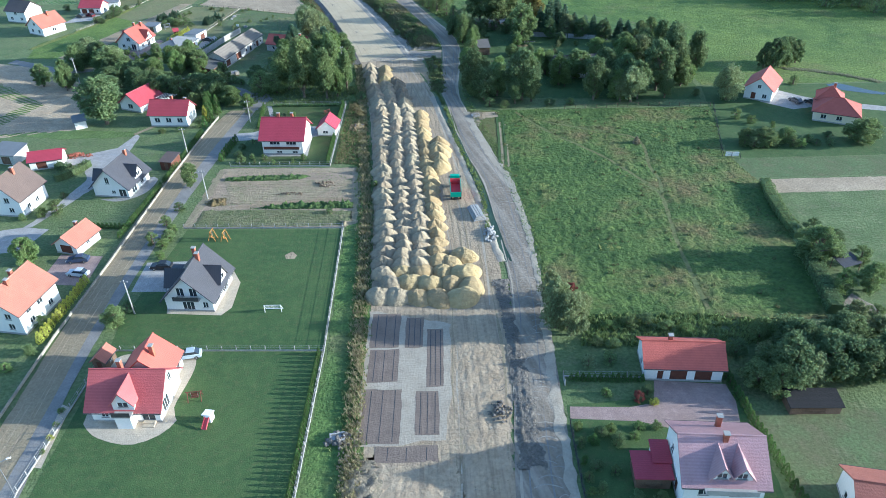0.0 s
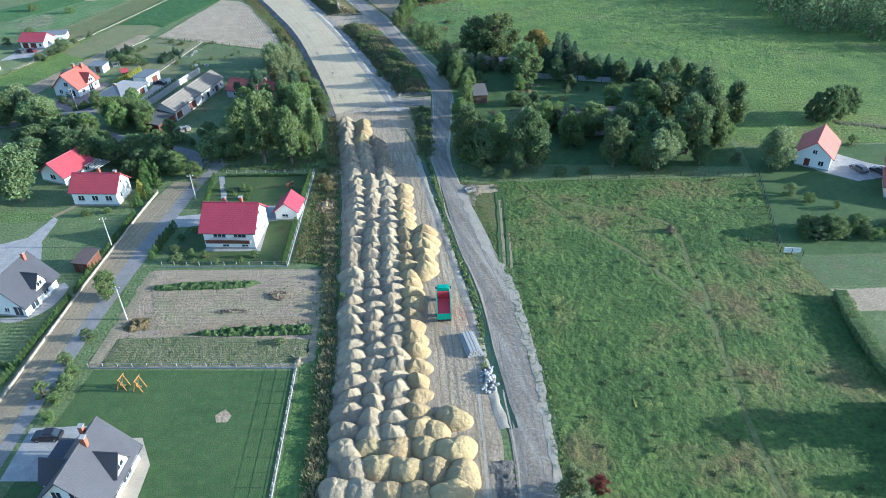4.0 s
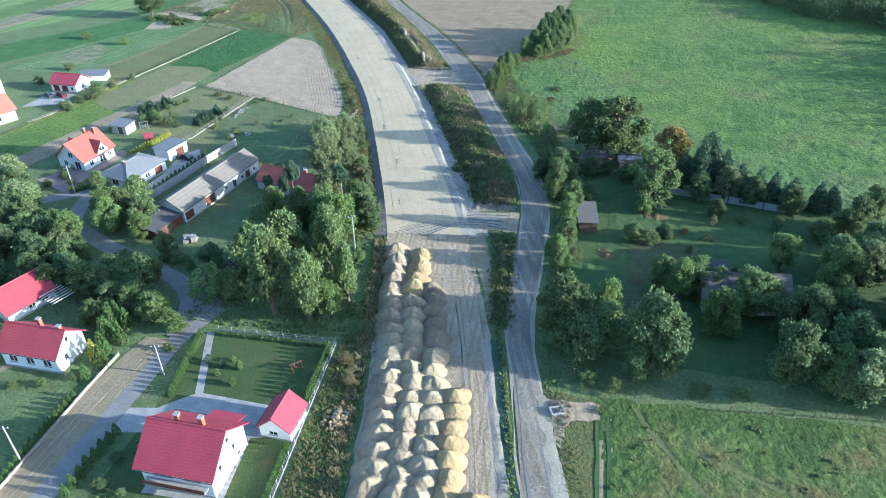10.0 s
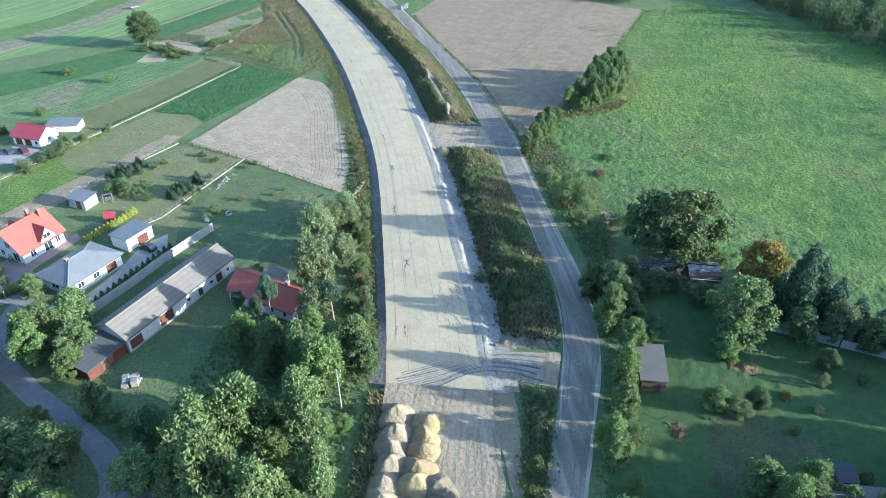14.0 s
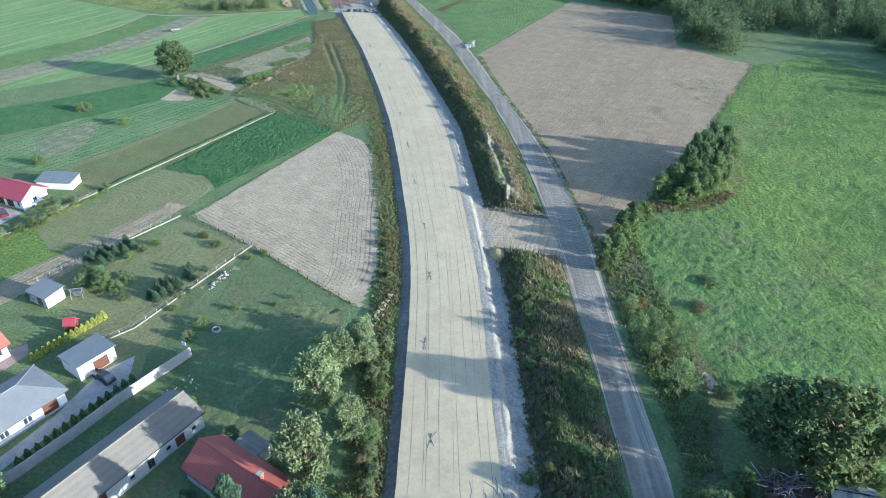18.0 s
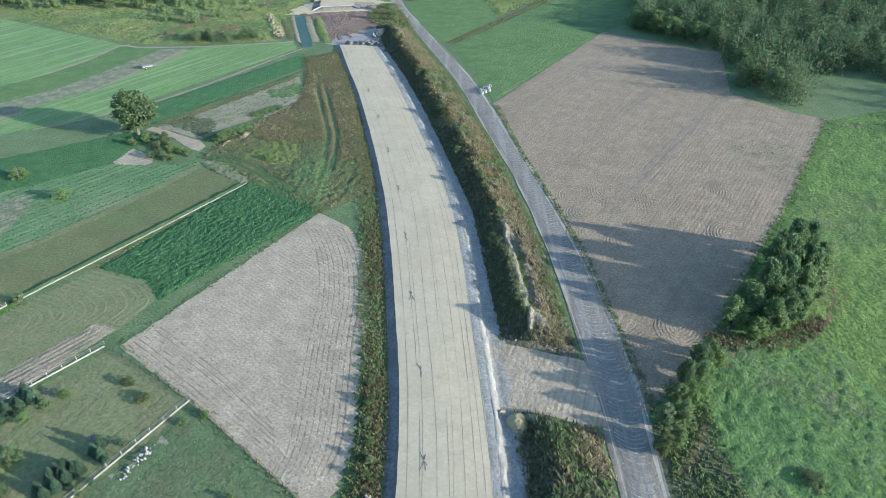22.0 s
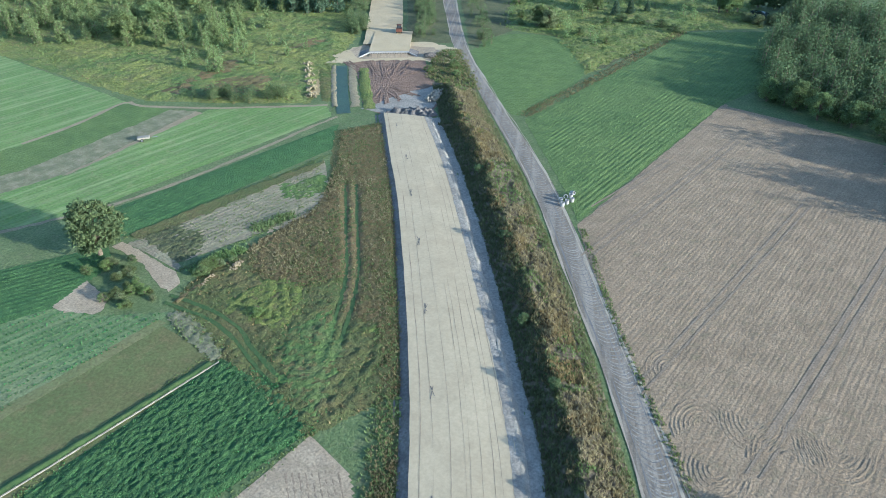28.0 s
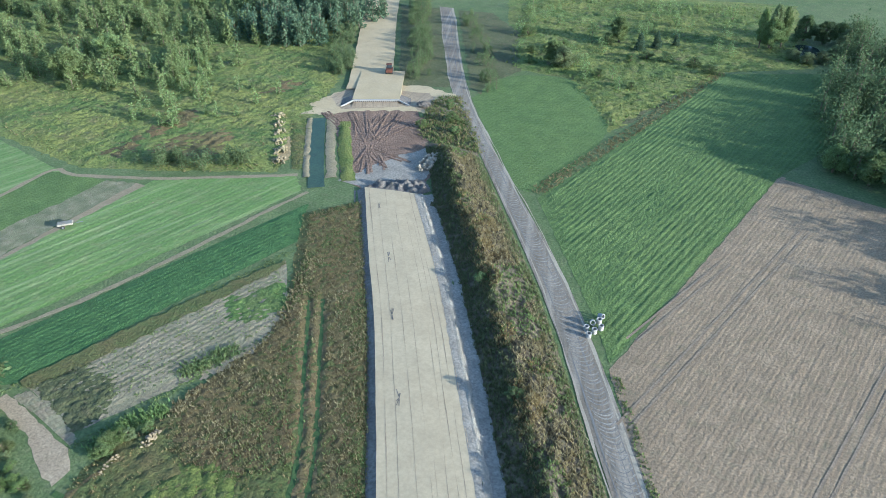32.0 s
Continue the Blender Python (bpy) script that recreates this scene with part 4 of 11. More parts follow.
for k in range(16):
    f, u = fr.uniform(0.05, 0.9), fr.uniform(0.0, 0.75)
    a0 = Vector((-193.5, 394)).lerp(Vector((-187, 388)), f)
    a1 = Vector((-189.5, 453)).lerp(Vector((-156, 464)), f)
    p0, p1 = a0.lerp(a1, u), a0.lerp(a1, u + fr.uniform(0.08, 0.25))
    ribbon("bare_row", [tuple(p0), tuple((p0 + p1) / 2), tuple(p1)], [(-0.3, 0.03), (0, 0.06), (0.3, 0.03)], "straw", "thin straw-coloured gap in the crop rows", "row gap", 0.2)
patch("dirt_track", [(-160.2, 386.2), (-159.4, 388.6), (-152, 387.2), (-141.2, 385.0), (-137.6, 382.4), (-137.6, 379.2), (-141.4, 380.0), (-149.6, 384.2)], 0.045, "soil2", "pale sandy field path", "track", 0.5)
turf("sandy_rows", [(-158.4, 388.4), (-157, 390.6), (-148, 389), (-141.8, 386.8), (-141.6, 385.4), (-150, 387.2)], 0.05, "stubble2", "short sandy rows beside the path", "field", 0.04, 1.0, 0.4, -12, (0.8, 0.1), seed=118.0)
patch("bare_patch", [(-158.2, 366.9), (-155.6, 375.6), (-146.7, 372.8), (-144.5, 368.8), (-150.8, 366.2)], 0.045, "soil2", "bare sandy patch beside the lone tree", "earth", 0.9)
WILD = [(-149, 455), (-138, 468), (-112, 424), (-84, 375), (-93, 360), (-115, 368), (-134.5, 376.5), (-136, 383), (-128.4, 419)]
VTRACK = [[(-129.4, 429.5), (-118.6, 412.6), (-109.6, 398.4), (-104.6, 387), (-100.5, 376)], [(-127.2, 431), (-116.6, 414), (-107.6, 399.6), (-102.4, 388), (-98.6, 377)]]
CTRACK = [[(-136.5, 378.6), (-126.2, 378.2), (-118.6, 376.3), (-112.2, 372.6), (-104, 369)], [(-136, 376.4), (-125.4, 376), (-118.2, 374), (-111.6, 370.6), (-104, 367)]]
patch("wild_strip", WILD, 0.026, "dry", "brown overgrown verge with weeds", "weeds", 1.0)
turf("wild_weeds", WILD, 0.03, "dry", "uneven cushions of weeds on the brown verge", "weeds", 0.38, 1.3, 0.55, 30, None, VTRACK + CTRACK, 0.7, 6.0)
BROWN = [(-133.5, 398.2), (-129.6, 419), (-138, 440), (-147, 455), (-138.5, 466.5), (-113, 423), (-98, 396.5), (-94, 386), (-104.6, 388), (-109.9, 395.7), (-116.1, 389.8), (-127.5, 390.6)]
turf("brown_weeds", BROWN, 0.07, "rust", "rust-brown dry weeds of the wild verge", "weeds", 0.42, 1.0, 0.55, 30, None, VTRACK, 0.7, 9.0, wob=1.6)
turf("yellow_weeds", [(-126.4, 379.5), (-123, 392.5), (-115.1, 393.2), (-110.5, 385), (-111.6, 377.6), (-118.2, 378.4)], 0.12, "yellowweed", "yellow-green lush weeds in the wild verge", "weeds", 0.45, 1.1, 0.5, 30, None, CTRACK, 0.7, 12.0, wob=1.6)
turf("pale_weeds", [(-111.6, 378.5), (-107.1, 388.3), (-99.6, 380.3), (-94, 372.3), (-93.4, 362), (-104.2, 368.6)], 0.10, "pasture2", "grey-green speckled weeds", "weeds", 0.38, 0.9, 0.5, 30, None, VTRACK + CTRACK, 0.7, 14.0, wob=1.6)
turf("green_weeds", [(-100.9, 383.6), (-97.2, 389.4), (-94.6, 386.3), (-97.2, 381.2)], 0.12, "meadow", "bright green patch in the wild verge", "weeds", 0.4, 1.0, 0.5, 30, wob=1.6)
turf("brown_weeds", [(-157.2, 391.4), (-155.2, 399), (-149, 399.5), (-141, 396), (-142, 390.7), (-143, 387)], 0.05, "scrub", "brown weeds in the corner of the sandy field", "weeds", 0.35, 0.9, 0.45, 20, seed=111.0, wob=1.6)
turf("green_weeds", [(-144.6, 421.5), (-138, 433), (-131.6, 425.4), (-134, 420), (-139.3, 417.3)], 0.05, "pasture2", "green weeds at the end of the sandy field", "weeds", 0.3, 0.9, 0.5, 20, seed=112.0, wob=2.2)
turf("sand_edge", [(-133.4, 403.8), (-130.2, 411), (-127.2, 420.2), (-129.2, 422.6), (-131.6, 413), (-134.6, 405.4)], 0.06, "palesand", "bare pale sand along the edge of the field", "sand", 0.12, 1.0, 0.5, 0, seed=113.0, wob=0.7)
turf("straw_patch", [(-133.4, 373.6), (-132.2, 375.4), (-127.3, 375.4), (-119.8, 373.2), (-115.9, 369.4), (-117.2, 367.4), (-124.8, 369.6)], 0.10, "drypatch", "grey-white dry grass with green weeds at the field corner", "grass", 0.3, 0.9, 0.4, 0, seed=114.0, wob=0.8)
tufts("weeds", scatter_in([(-133, 373.8), (-127.3, 375), (-119.8, 373), (-116.4, 369.4), (-124.8, 370)], 260, random.Random(8)), 0.35, 0.3, "weed_green", "green weeds in the dry grass", "weeds", 115, 5, jitter=0.5)
ribbon("earth_ridge", [(-134.2, 377.3), (-133.8, 382.6), (-131.6, 391.2), (-130.2, 398.8)], [(-0.6, 0.05), (-0.1, 0.2), (0.3, 0.18), (0.7, 0.06)], "rust", "reddish earth ridge along the field edge", "ridge", 0.5, 0.2, step=0.8)
for ln in VTRACK + CTRACK:
    ribbon("wheel_path", ln, [(-0.4, 0.1), (0, 0.09), (0.4, 0.1)], "lawn", "dark green wheel path through the weeds", "path", 0.3)
patch("wild_strip", [(-84, 374), (-62, 330), (-45, 284), (-33, 248), (-30, 232), (-38, 240), (-53, 291), (-64, 323), (-77, 350)], 0.028, "dry", "overgrown verge with weeds", "weeds", 0.8)
patch("wild_strip", [(-21, 40), (-20.4, 92), (-21.5, 130), (-19.5, 158), (-27.5, 160), (-28, 200), (-30, 232), (-27, 232), (-18, 157), (-14, 102), (-12, 62), (-11.5, 40)], 0.02, "pasture2", "weedy verge between fence and building strip", "weeds", 0.5)
for k in range(12):
    f = 1 - 0.058 * k
    ribbon("hay_row", [(-133 + (x + 133) * f, 303 + (y - 303) * f) for x, y in ((-124.4, 326), (-114, 325.4), (-107.6, 321.5), (-108, 315))], [(-0.3, 0.03), (0, 0.07), (0.3, 0.03)], "hayrow", "pale curved row left by the mower", "hay row", 0.25, 0.05, step=0.8)
for k in range(9):
    ribbon("furrow", [(x - 0.6 - 0.85 * k, y - 0.4 * k) for x, y in ((-84.4, 357), (-77, 348), (-70.5, 336), (-65.6, 322.7), (-58.3, 304.2), (-57, 297))], [(-0.2, 0.045), (0, 0.085), (0.2, 0.045)], "soilline", "curved furrow along the field's edge", "furrow", 0.15, 0.02)
for k in range(7):
    ribbon("furrow", [(-102.6 + 0.36 * k, 310.4 + 0.95 * k), (-86.2 + 0.3 * k, 304.5 + 0.9 * k), (-66 - 0.5 * k, 297 + 0.9 * k)], [(-0.17, 0.045), (0, 0.08), (0.17, 0.045)], "soilline", "straight furrow along the field's edge", "furrow", 0.15, 0.02)
sw = random.Random(3)
for cx, cy, n, a0, a1 in ((-18.2, 339.3, 6, 0.4, 5.4), (-21.5, 336, 5, 2.2, 5.2), (-27.9, 386.4, 8, 0.2, 2.9), (-34.1, 372, 7, 0.6, 3.6), (-29.2, 360.6, 6, 0.2, 3.4), (-40.3, 387.6, 6, 0.9, 3.9), (-11.2, 399.5, 6, 0.1, 2.7), (-5.8, 381.1, 7, 0.4, 3.0), (-24, 352, 6, 1.0, 4.2), (-47, 398, 5, 1.2, 4.0), (-18, 378, 6, 0.2, 3.1), (-12, 356, 5, 1.4, 4.4), (-37, 380, 7, 2.6, 5.4), (-22, 392, 8, 3.3, 5.6), (-33, 392, 7, 3.0, 5.8), (-26, 371, 7, 2.4, 5.0), (-14, 346, 6, 2.8, 6.0), (-8, 368, 6, 2.2, 5.2)):
    q0 = sw.uniform(-0.5, 0.5)
    for k in range(n):
        r_ = 0.9 + 0.66 * k
        aa_ = np.linspace(a0, a1 + 0.1 * k, 9) + q0
        ribbon("furrow", [(cx + r_ * math.cos(a), cy + 1.35 * r_ * math.sin(a)) for a in aa_], [(-0.2, 0.055), (0, 0.12), (0.2, 0.055)], "soil", "turning furrow left by the plough", "furrow", 0.12, 0.03)
for x0_, y0_, x1_, y1_ in ((-28.8, 465, -50.5, 390), (-47, 494, -68.5, 424), (-60.6, 475, -72, 444), (-12.5, 450, -32, 381), (-9.5, 462, -30.2, 389)):
    for o_ in (-0.9, 0.9):
        ribbon("tramline", [(x0_ + o_, y0_), ((x0_ + x1_) / 2 + o_, (y0_ + y1_) / 2), (x1_ + o_, y1_)], [(-0.22, 0.10), (0, 0.09), (0.22, 0.10)], "soilline", "wheel line across the ploughed field", "wheel line", 0.1)
patch("sand_patch", [(-150, 472), (-143, 471), (-131, 476), (-132, 487), (-139, 497), (-143, 490), (-147, 481)], 0.065, "gutter", "grey trampled sand before the bed's end", "sand", 1.2)
patch("marsh", [(-261, 456), (-214, 450), (-195, 457), (-167, 469), (-180, 505), (-188, 530), (-236, 604), (-330, 620), (-420, 480)], 0.02, "marsh", "yellow-green overgrown marsh", "weeds", 1.0)
turf("marsh_tussocks", [(-255, 459), (-214, 451), (-195, 458), (-169, 471), (-181, 504), (-189, 530), (-230, 590), (-290, 600), (-300, 480)], 0.03, "marsh", "high tussocks of the overgrown marsh", "weeds", 0.6, 2.2, 0.9, 0, seed=45.0, wob=2.0)
for pg in ([(-216, 456), (-208, 458), (-210, 468), (-206, 486), (-212, 492), (-218, 486), (-214, 470)], [(-206, 508), (-198, 512), (-194, 522), (-203, 524)], [(-204, 462), (-188, 466), (-186, 478), (-196, 484), (-206, 474)]):
    turf("dry_reed", pg, 0.22, "rust", "brown dead reeds in the marsh", "reeds", 0.5, 1.6, 0.6, 0, wob=2.5)

# right fields
MEADOW = [(17.2, 98), (18.6, 118), (15.6, 160), (13.6, 190), (75, 189), (69.2, 161), (72, 146), (70, 122.5), (66, 97), (44.7, 97), (30, 98)]
MPATHS = [[(19.9, 189.3), (25.5, 179), (31.9, 170), (39, 160.7), (44, 151.6), (47.6, 143.6), (48.3, 138), (46.6, 120), (46.2, 100)], [(27, 182.4), (38, 176.8), (45.8, 173.2), (49.7, 170.3), (50.3, 163.6), (49.2, 155), (49.8, 147.5), (48.3, 139)]]
patch("meadow", [(17.2, 98), (18.6, 118), (15.6, 160), (13.2, 191), (75.3, 190), (69.2, 161), (72, 146), (70, 122.5), (66, 97), (44.7, 97), (30, 98)], 0.02, "meadow", "uneven green meadow with brown patches", "meadow", 0.7)
turf("meadow_tussocks", MEADOW, 0.024, "meadow", "tussocks of the unmown meadow", "meadow", 0.26, 1.5, 0.5, 0, None, MPATHS, 0.6, 31.0)
PLOW = [(-54, 517.5), (-73.5, 435.2), (-62, 412), (-42, 374), (-25, 341), (-18.8, 318), (-16.5, 324), (-12, 335), (-9.2, 343), (-5.8, 355), (-0.3, 376), (6.1, 398), (18.7, 453.6), (9.5, 456), (-7, 466), (-10.4, 505)]
patch("ploughed_field", PLOW, 0.03, "soil", "broad brown ploughed field with furrows", "field")
patch("crop_field", [(-54, 518), (-73.8, 436.5), (-79.2, 446.7), (-103.6, 484), (-95.3, 512.7), (-76.6, 585), (-45.8, 598.6), (-30, 570), (-45.8, 535)], 0.03, "crop", "dark green crop with pale rows", "crop")
turf("crop_rows", [(-54.6, 517), (-73.8, 437.5), (-79.2, 447.5), (-103, 484), (-95.3, 512.7), (-77, 584), (-47, 597), (-32, 570), (-46, 535)], 0.04, "crop", "low leafy rows of the green crop", "crop", 0.12, 1.1, 1.2, 76.5, (1.3, 0.14), seed=51.0)
turf("crop_rows", [(-141, 533.6), (-137.5, 553), (-120, 558), (-107, 545), (-99.6, 524), (-104, 492), (-112, 492)], 0.04, "crop", "low leafy rows of the rounded crop plot", "crop", 0.12, 1.1, 1.2, 20, (1.3, 0.12), seed=53.0)
patch("crop_field", [(-142.1, 533.1), (-138.2, 554.8), (-120, 559.9), (-106, 545), (-98.4, 523.7), (-103.7, 490.6), (-112.7, 490)], 0.03, "crop", "rounded green crop plot", "crop", smooth_line=True)
PASTURE = [(-13, 330), (19.5, 453), (40, 470), (140, 380), (240, 300), (240, 206), (78, 206), (76, 225), (72, 255), (45, 262), (8, 290)]
patch("pasture", PASTURE, 0.016, "pasture", "wide bright green pasture", "meadow", 0.8)
turf("pasture_tussocks", [(-6, 345), (19, 452), (40, 468), (118, 395), (118, 262), (80, 232), (76, 262), (50, 272), (30, 290), (8, 320)], 0.02, "pasture", "tussocks of the bright green pasture", "meadow", 0.30, 2.0, 0.8, 20, seed=41.0)
patch("tall_verge", [(-17.5, 316), (-12, 308), (-5, 292), (1, 278), (4, 266), (8, 268), (8, 284), (5, 300), (-3, 316), (-9, 334), (-2, 348), (-6, 352), (-13, 332)], 0.022, "scrub", "dark rough grass beside the service road", "grass", 1.6)
patch("sandy_spot", [(4, 288), (6, 286.6), (7.4, 289), (5.6, 292)], 0.035, "strip", "small sandy bare spot", "earth", 0.7, True)
ROUGH = [(-13, 331), (-2, 350), (12, 352), (22, 330), (34, 300), (52, 284), (80, 268), (76, 228), (72, 255), (45, 262), (8, 290)]
patch("pasture", ROUGH, 0.019, "pasture2", "rough darker pasture round the old trees", "meadow", 2.0)
turf("rough_tussocks", ROUGH, 0.03, "pasture2", "coarse tussocks of the rough pasture", "meadow", 0.36, 1.4, 0.6, 20, seed=43.0)
patch("scrub", [(-142, 562), (-120, 561), (-98, 526), (-76, 587), (-50, 602), (-60, 680), (-180, 660)], 0.018, "marsh", "yellow scrub with shrubs", "weeds", 1.0)
turf("scrub_tussocks", [(-140, 563), (-120, 562), (-98, 528), (-76, 588), (-52, 602), (-62, 655), (-170, 650)], 0.03, "marsh", "high tussocks of the yellow scrub", "weeds", 0.6, 2.2, 0.9, 0, seed=47.0, wob=2.0)
patch("pond", [(-59.6, 616), (-56, 611.6), (-50.6, 612), (-48.6, 618), (-50.4, 625), (-56.4, 626.6)], 0.05, "water", "small dark pond in the scrub", "pond", smooth_line=True)
patch("pond", [(113.8, 204), (117.8, 205), (123.4, 200), (128, 196.6), (126.8, 195.4), (120, 197.9), (116.3, 200)], 0.05, "water", "narrow pond by the houses", "pond", smooth_line=True)
turf("reed_bank", [(106, 217), (114.6, 214.5), (121.7, 210.6), (130, 203.6), (131, 206), (122.6, 213), (115, 217.4), (107, 219.6)], 0.04, "scrub", "dark weedy bank along the pond", "weeds", 0.9, 1.4, 0.6, 0, seed=131.0, wob=0.8)
patch("sandy_strip", [(72.5, 147), (72.8, 140.5), (130, 141), (130, 147)], 0.03, "soil2", "narrow strip of bare ploughed soil", "field")
patch("lawn", [(70, 161.5), (77, 205), (135, 205), (135, 158), (72, 158)], 0.028, "lawn", "garden lawn round the two houses", "lawn", 0.4)
patch("mown_strip", [(70.5, 158), (72, 148), (135, 148), (135, 157.5)], 0.022, "brownfield", "dry mown grass strip", "lawn", 0.4)
# darker lawn colour here deepens the shade of the orchard trees
turf("orchard_turf", [(17, 250), (32, 247), (44, 244), (66, 246), (72, 226), (44, 228), (34, 226), (22, 214), (10, 214), (8.5, 226), (16, 232), (17.5, 240)], 0.03, "lawn", "uneven rough orchard grass", "lawn", 0.22, 1.3, 0.55, 0, seed=85.0, wob=0.8)
turf("trodden_ground", [(22.6, 238), (26.6, 237), (34, 234.6), (38, 230), (31, 226.5), (24, 221), (22.6, 213.5), (19.2, 214), (20.6, 226)], 0.14, "trodden", "brown trodden ground of the orchard", "lawn", 0.12, 1.4, 0.55, 0, seed=86.0, wob=1.4)
turf("dry_weeds", [(25.4, 247.2), (28.8, 247.4), (31.2, 245.6), (29.6, 244.2), (26.4, 245)], 0.16, "rust", "brown dry weeds in the orchard", "weeds", 0.6, 0.8, 0.35, 0, seed=87.0, wob=0.5)
turf("dry_weeds", [(15.6, 232), (18.4, 231.6), (19, 229), (16.4, 228.2)], 0.1, "rust", "brown dry weeds beside the hut", "weeds", 0.7, 0.8, 0.35, 0, seed=88.0, wob=0.5)
# tree shade is partly painted: the dark lawn colour replaces brighter grass
patch("orchard_grass", [(6.5, 201), (8, 236), (10, 268), (72, 250), (78, 222), (74, 195)], 0.02, "lawn", "orchard grass under the trees, their shade put into its dark colour", "lawn", 0.6)
patch("bare_yard", [(45, 76), (46, 40), (90, 40), (85, 76)], 0.02, "brownfield", "dry yellowish yard grass", "lawn", 0.4)
patch("lawn", [(17.8, 78), (17.8, 40), (44, 40), (44, 80)], 0.018, "lawn", "garden lawn by the maroon-roofed house", "lawn", 0.3)

patch("rough_verge", [(-144, 503), (-129, 496), (-124, 500), (-146, 533), (-152, 530), (-150, 518)], 0.05, "scrub", "rough weedy ground beside the bridge end", "weeds", 1.2)
patch("rough_verge", [(-166, 531), (-156, 537), (-148, 541), (-190, 618), (-212, 616)], 0.05, "scrub", "rough weedy ground between the far roads", "weeds", 1.2)
patch("rough_verge", [(-140, 536), (-143, 545), (-135, 566), (-152, 600), (-172, 620), (-186, 618), (-146, 541)], 0.045, "scrub", "rough weedy ground beside the far road", "weeds", 1.2)
patch("dry_scrub", [(-112, 552), (-96, 530), (-86, 560), (-98, 578), (-120, 580)], 0.03, "scrub", "brown dry patch in the yellow scrub", "weeds", 2.0)

turf("plough_rows", [(x + (0.4 if x < -50 else -0.4), y) for x, y in PLOW], 0.034, "soil", "fine straight plough rows of the brown field", "field", 0.05, 1.1, 1.1, 76.5, (0.9, 0.04), seed=21.0)
turf("plough_rows", TRI, 0.034, "soil2", "fine plough rows across the pale field", "field", 0.06, 0.9, 1.0, -21.5, (0.8, 0.03), seed=22.0)
turf("plough_ridges", [(-107.6, 312.2), (-112, 313), (-121, 286.6), (-135, 245.5), (-128, 245.5), (-114.8, 281)], 0.045, "gardensoil", "ridges along the narrow strip of soil", "field", 0.06, 0.8, 0.4, 71, (1.05, 0.13), seed=101.0, wob=0.3)
turf("garden_rows", [(-54, 158), (-22, 157.2), (-22, 155), (-54, 155.6)], 0.034, "palesand", "pale ridged headland of the garden", "garden bed", 0.08, 0.8, 0.4, -1.5, (0.75, 0.10), seed=91.0, wob=0.2)
turf("garden_rows", [(-53, 151.6), (-22.5, 151.6), (-21.6, 143), (-37, 141.4), (-50, 140.2), (-51, 146)], 0.034, "gardensoil", "harvested garden rows with thin weeds", "garden bed", 0.10, 0.9, 0.35, -1.5, (0.8, 0.07), seed=92.0, wob=0.4)
turf("garden_rows", [(-54.4, 138.2), (-44, 138.4), (-21, 136.8), (-20.6, 132.6), (-23, 130.6), (-55.2, 131.4)], 0.034, "vegrow", "weedy rows of low green vegetables", "garden bed", 0.14, 0.7, 0.3, -1.5, (0.62, 0.12), seed=93.0, wob=0.3)
turf("soil_band", [(-50.4, 139.0), (-40, 141.6), (-21.4, 143.4), (-21.2, 141.4), (-35, 140.6), (-43.5, 138.9)], 0.05, "soil", "bare reddish soil between the beds", "garden bed", 0.06, 0.7, 0.4, 4, seed=94.0, wob=0.3)
turf("tall_crop", [(-43.8, 138.7), (-35, 140.4), (-21, 140.7), (-20.8, 138.0), (-36, 138.1)], 0.04, "tallcrop", "tall green crop strip in the garden", "crop", 1.1, 0.8, 0.3, -2, (0.7, 0.35), seed=95.0, wob=0.4)
turf("tall_crop", [(-53.2, 153.4), (-46, 154.3), (-34, 154.2), (-32.4, 153.4), (-36, 151.9), (-52.8, 151.6)], 0.04, "tallcrop", "low leafy green strip in the garden", "crop", 0.8, 0.8, 0.3, -2, (0.8, 0.2), seed=96.0, wob=0.5)
turf("dry_stalks", [(-53.4, 143.8), (-50.4, 143.6), (-49.8, 140.6), (-53, 139.6), (-54.6, 141)], 0.04, "rust", "heap of brown dry stalks", "stalks", 0.7, 0.7, 0.3, 0, seed=97.0, wob=0.5)
turf("dry_stalks", [(-23.2, 132.8), (-20.8, 133), (-20.4, 130.8), (-22.8, 130.4)], 0.04, "straw", "small heap of dry yellow stalks", "stalks", 0.7, 0.6, 0.3, 0, seed=98.0, wob=0.3)
turf("dry_edge", [(-21.8, 157), (-19.9, 157), (-19.2, 131), (-20.6, 131)], 0.034, "straw", "trodden dry grass along the garden", "grass", 0.10, 0.8, 0.4, 88, seed=100.0, wob=0.4)
turf("dry_edge", [(-56.8, 132), (-55, 132), (-54.0, 145), (-54.0, 157.6), (-55.4, 157.6)], 0.034, "straw", "trodden dry grass along the garden", "grass", 0.10, 0.8, 0.4, 88, seed=99.0, wob=0.4)
furrows("plough_ridges", [(-153, 241), (-131, 234), (-116, 220), (-101.5, 184), (-122, 179.5), (-160, 186), (-170, 240)], 30, 1.4, 0.7, 0.09, "soil2", "low ridges of the harvested field", 7)

# village street on the left
between("street", [(-61, 40), (-61.9, 75), (-62.8, 96), (-62.9, 122), (-61.7, 156), (-59.1, 182), (-57.5, 195)], [(-57.8, 40), (-58.6, 63), (-60.6, 86), (-60.7, 114), (-59.3, 144), (-56.6, 175), (-54.5, 196)], 0.06, "lane", "worn grey asphalt lane", "road", 0.15)
between("street_dirt", [(-67.4, 40), (-67.5, 75), (-68.1, 96), (-68.3, 122), (-67.5, 156), (-64.8, 182), (-62, 195)], [(-61, 40), (-61.9, 75), (-62.8, 96), (-62.9, 122), (-61.7, 156), (-59.1, 182), (-57.5, 195)], 0.055, "dirt", "dug-up brown side of the lane with ruts", "road", 0.2)
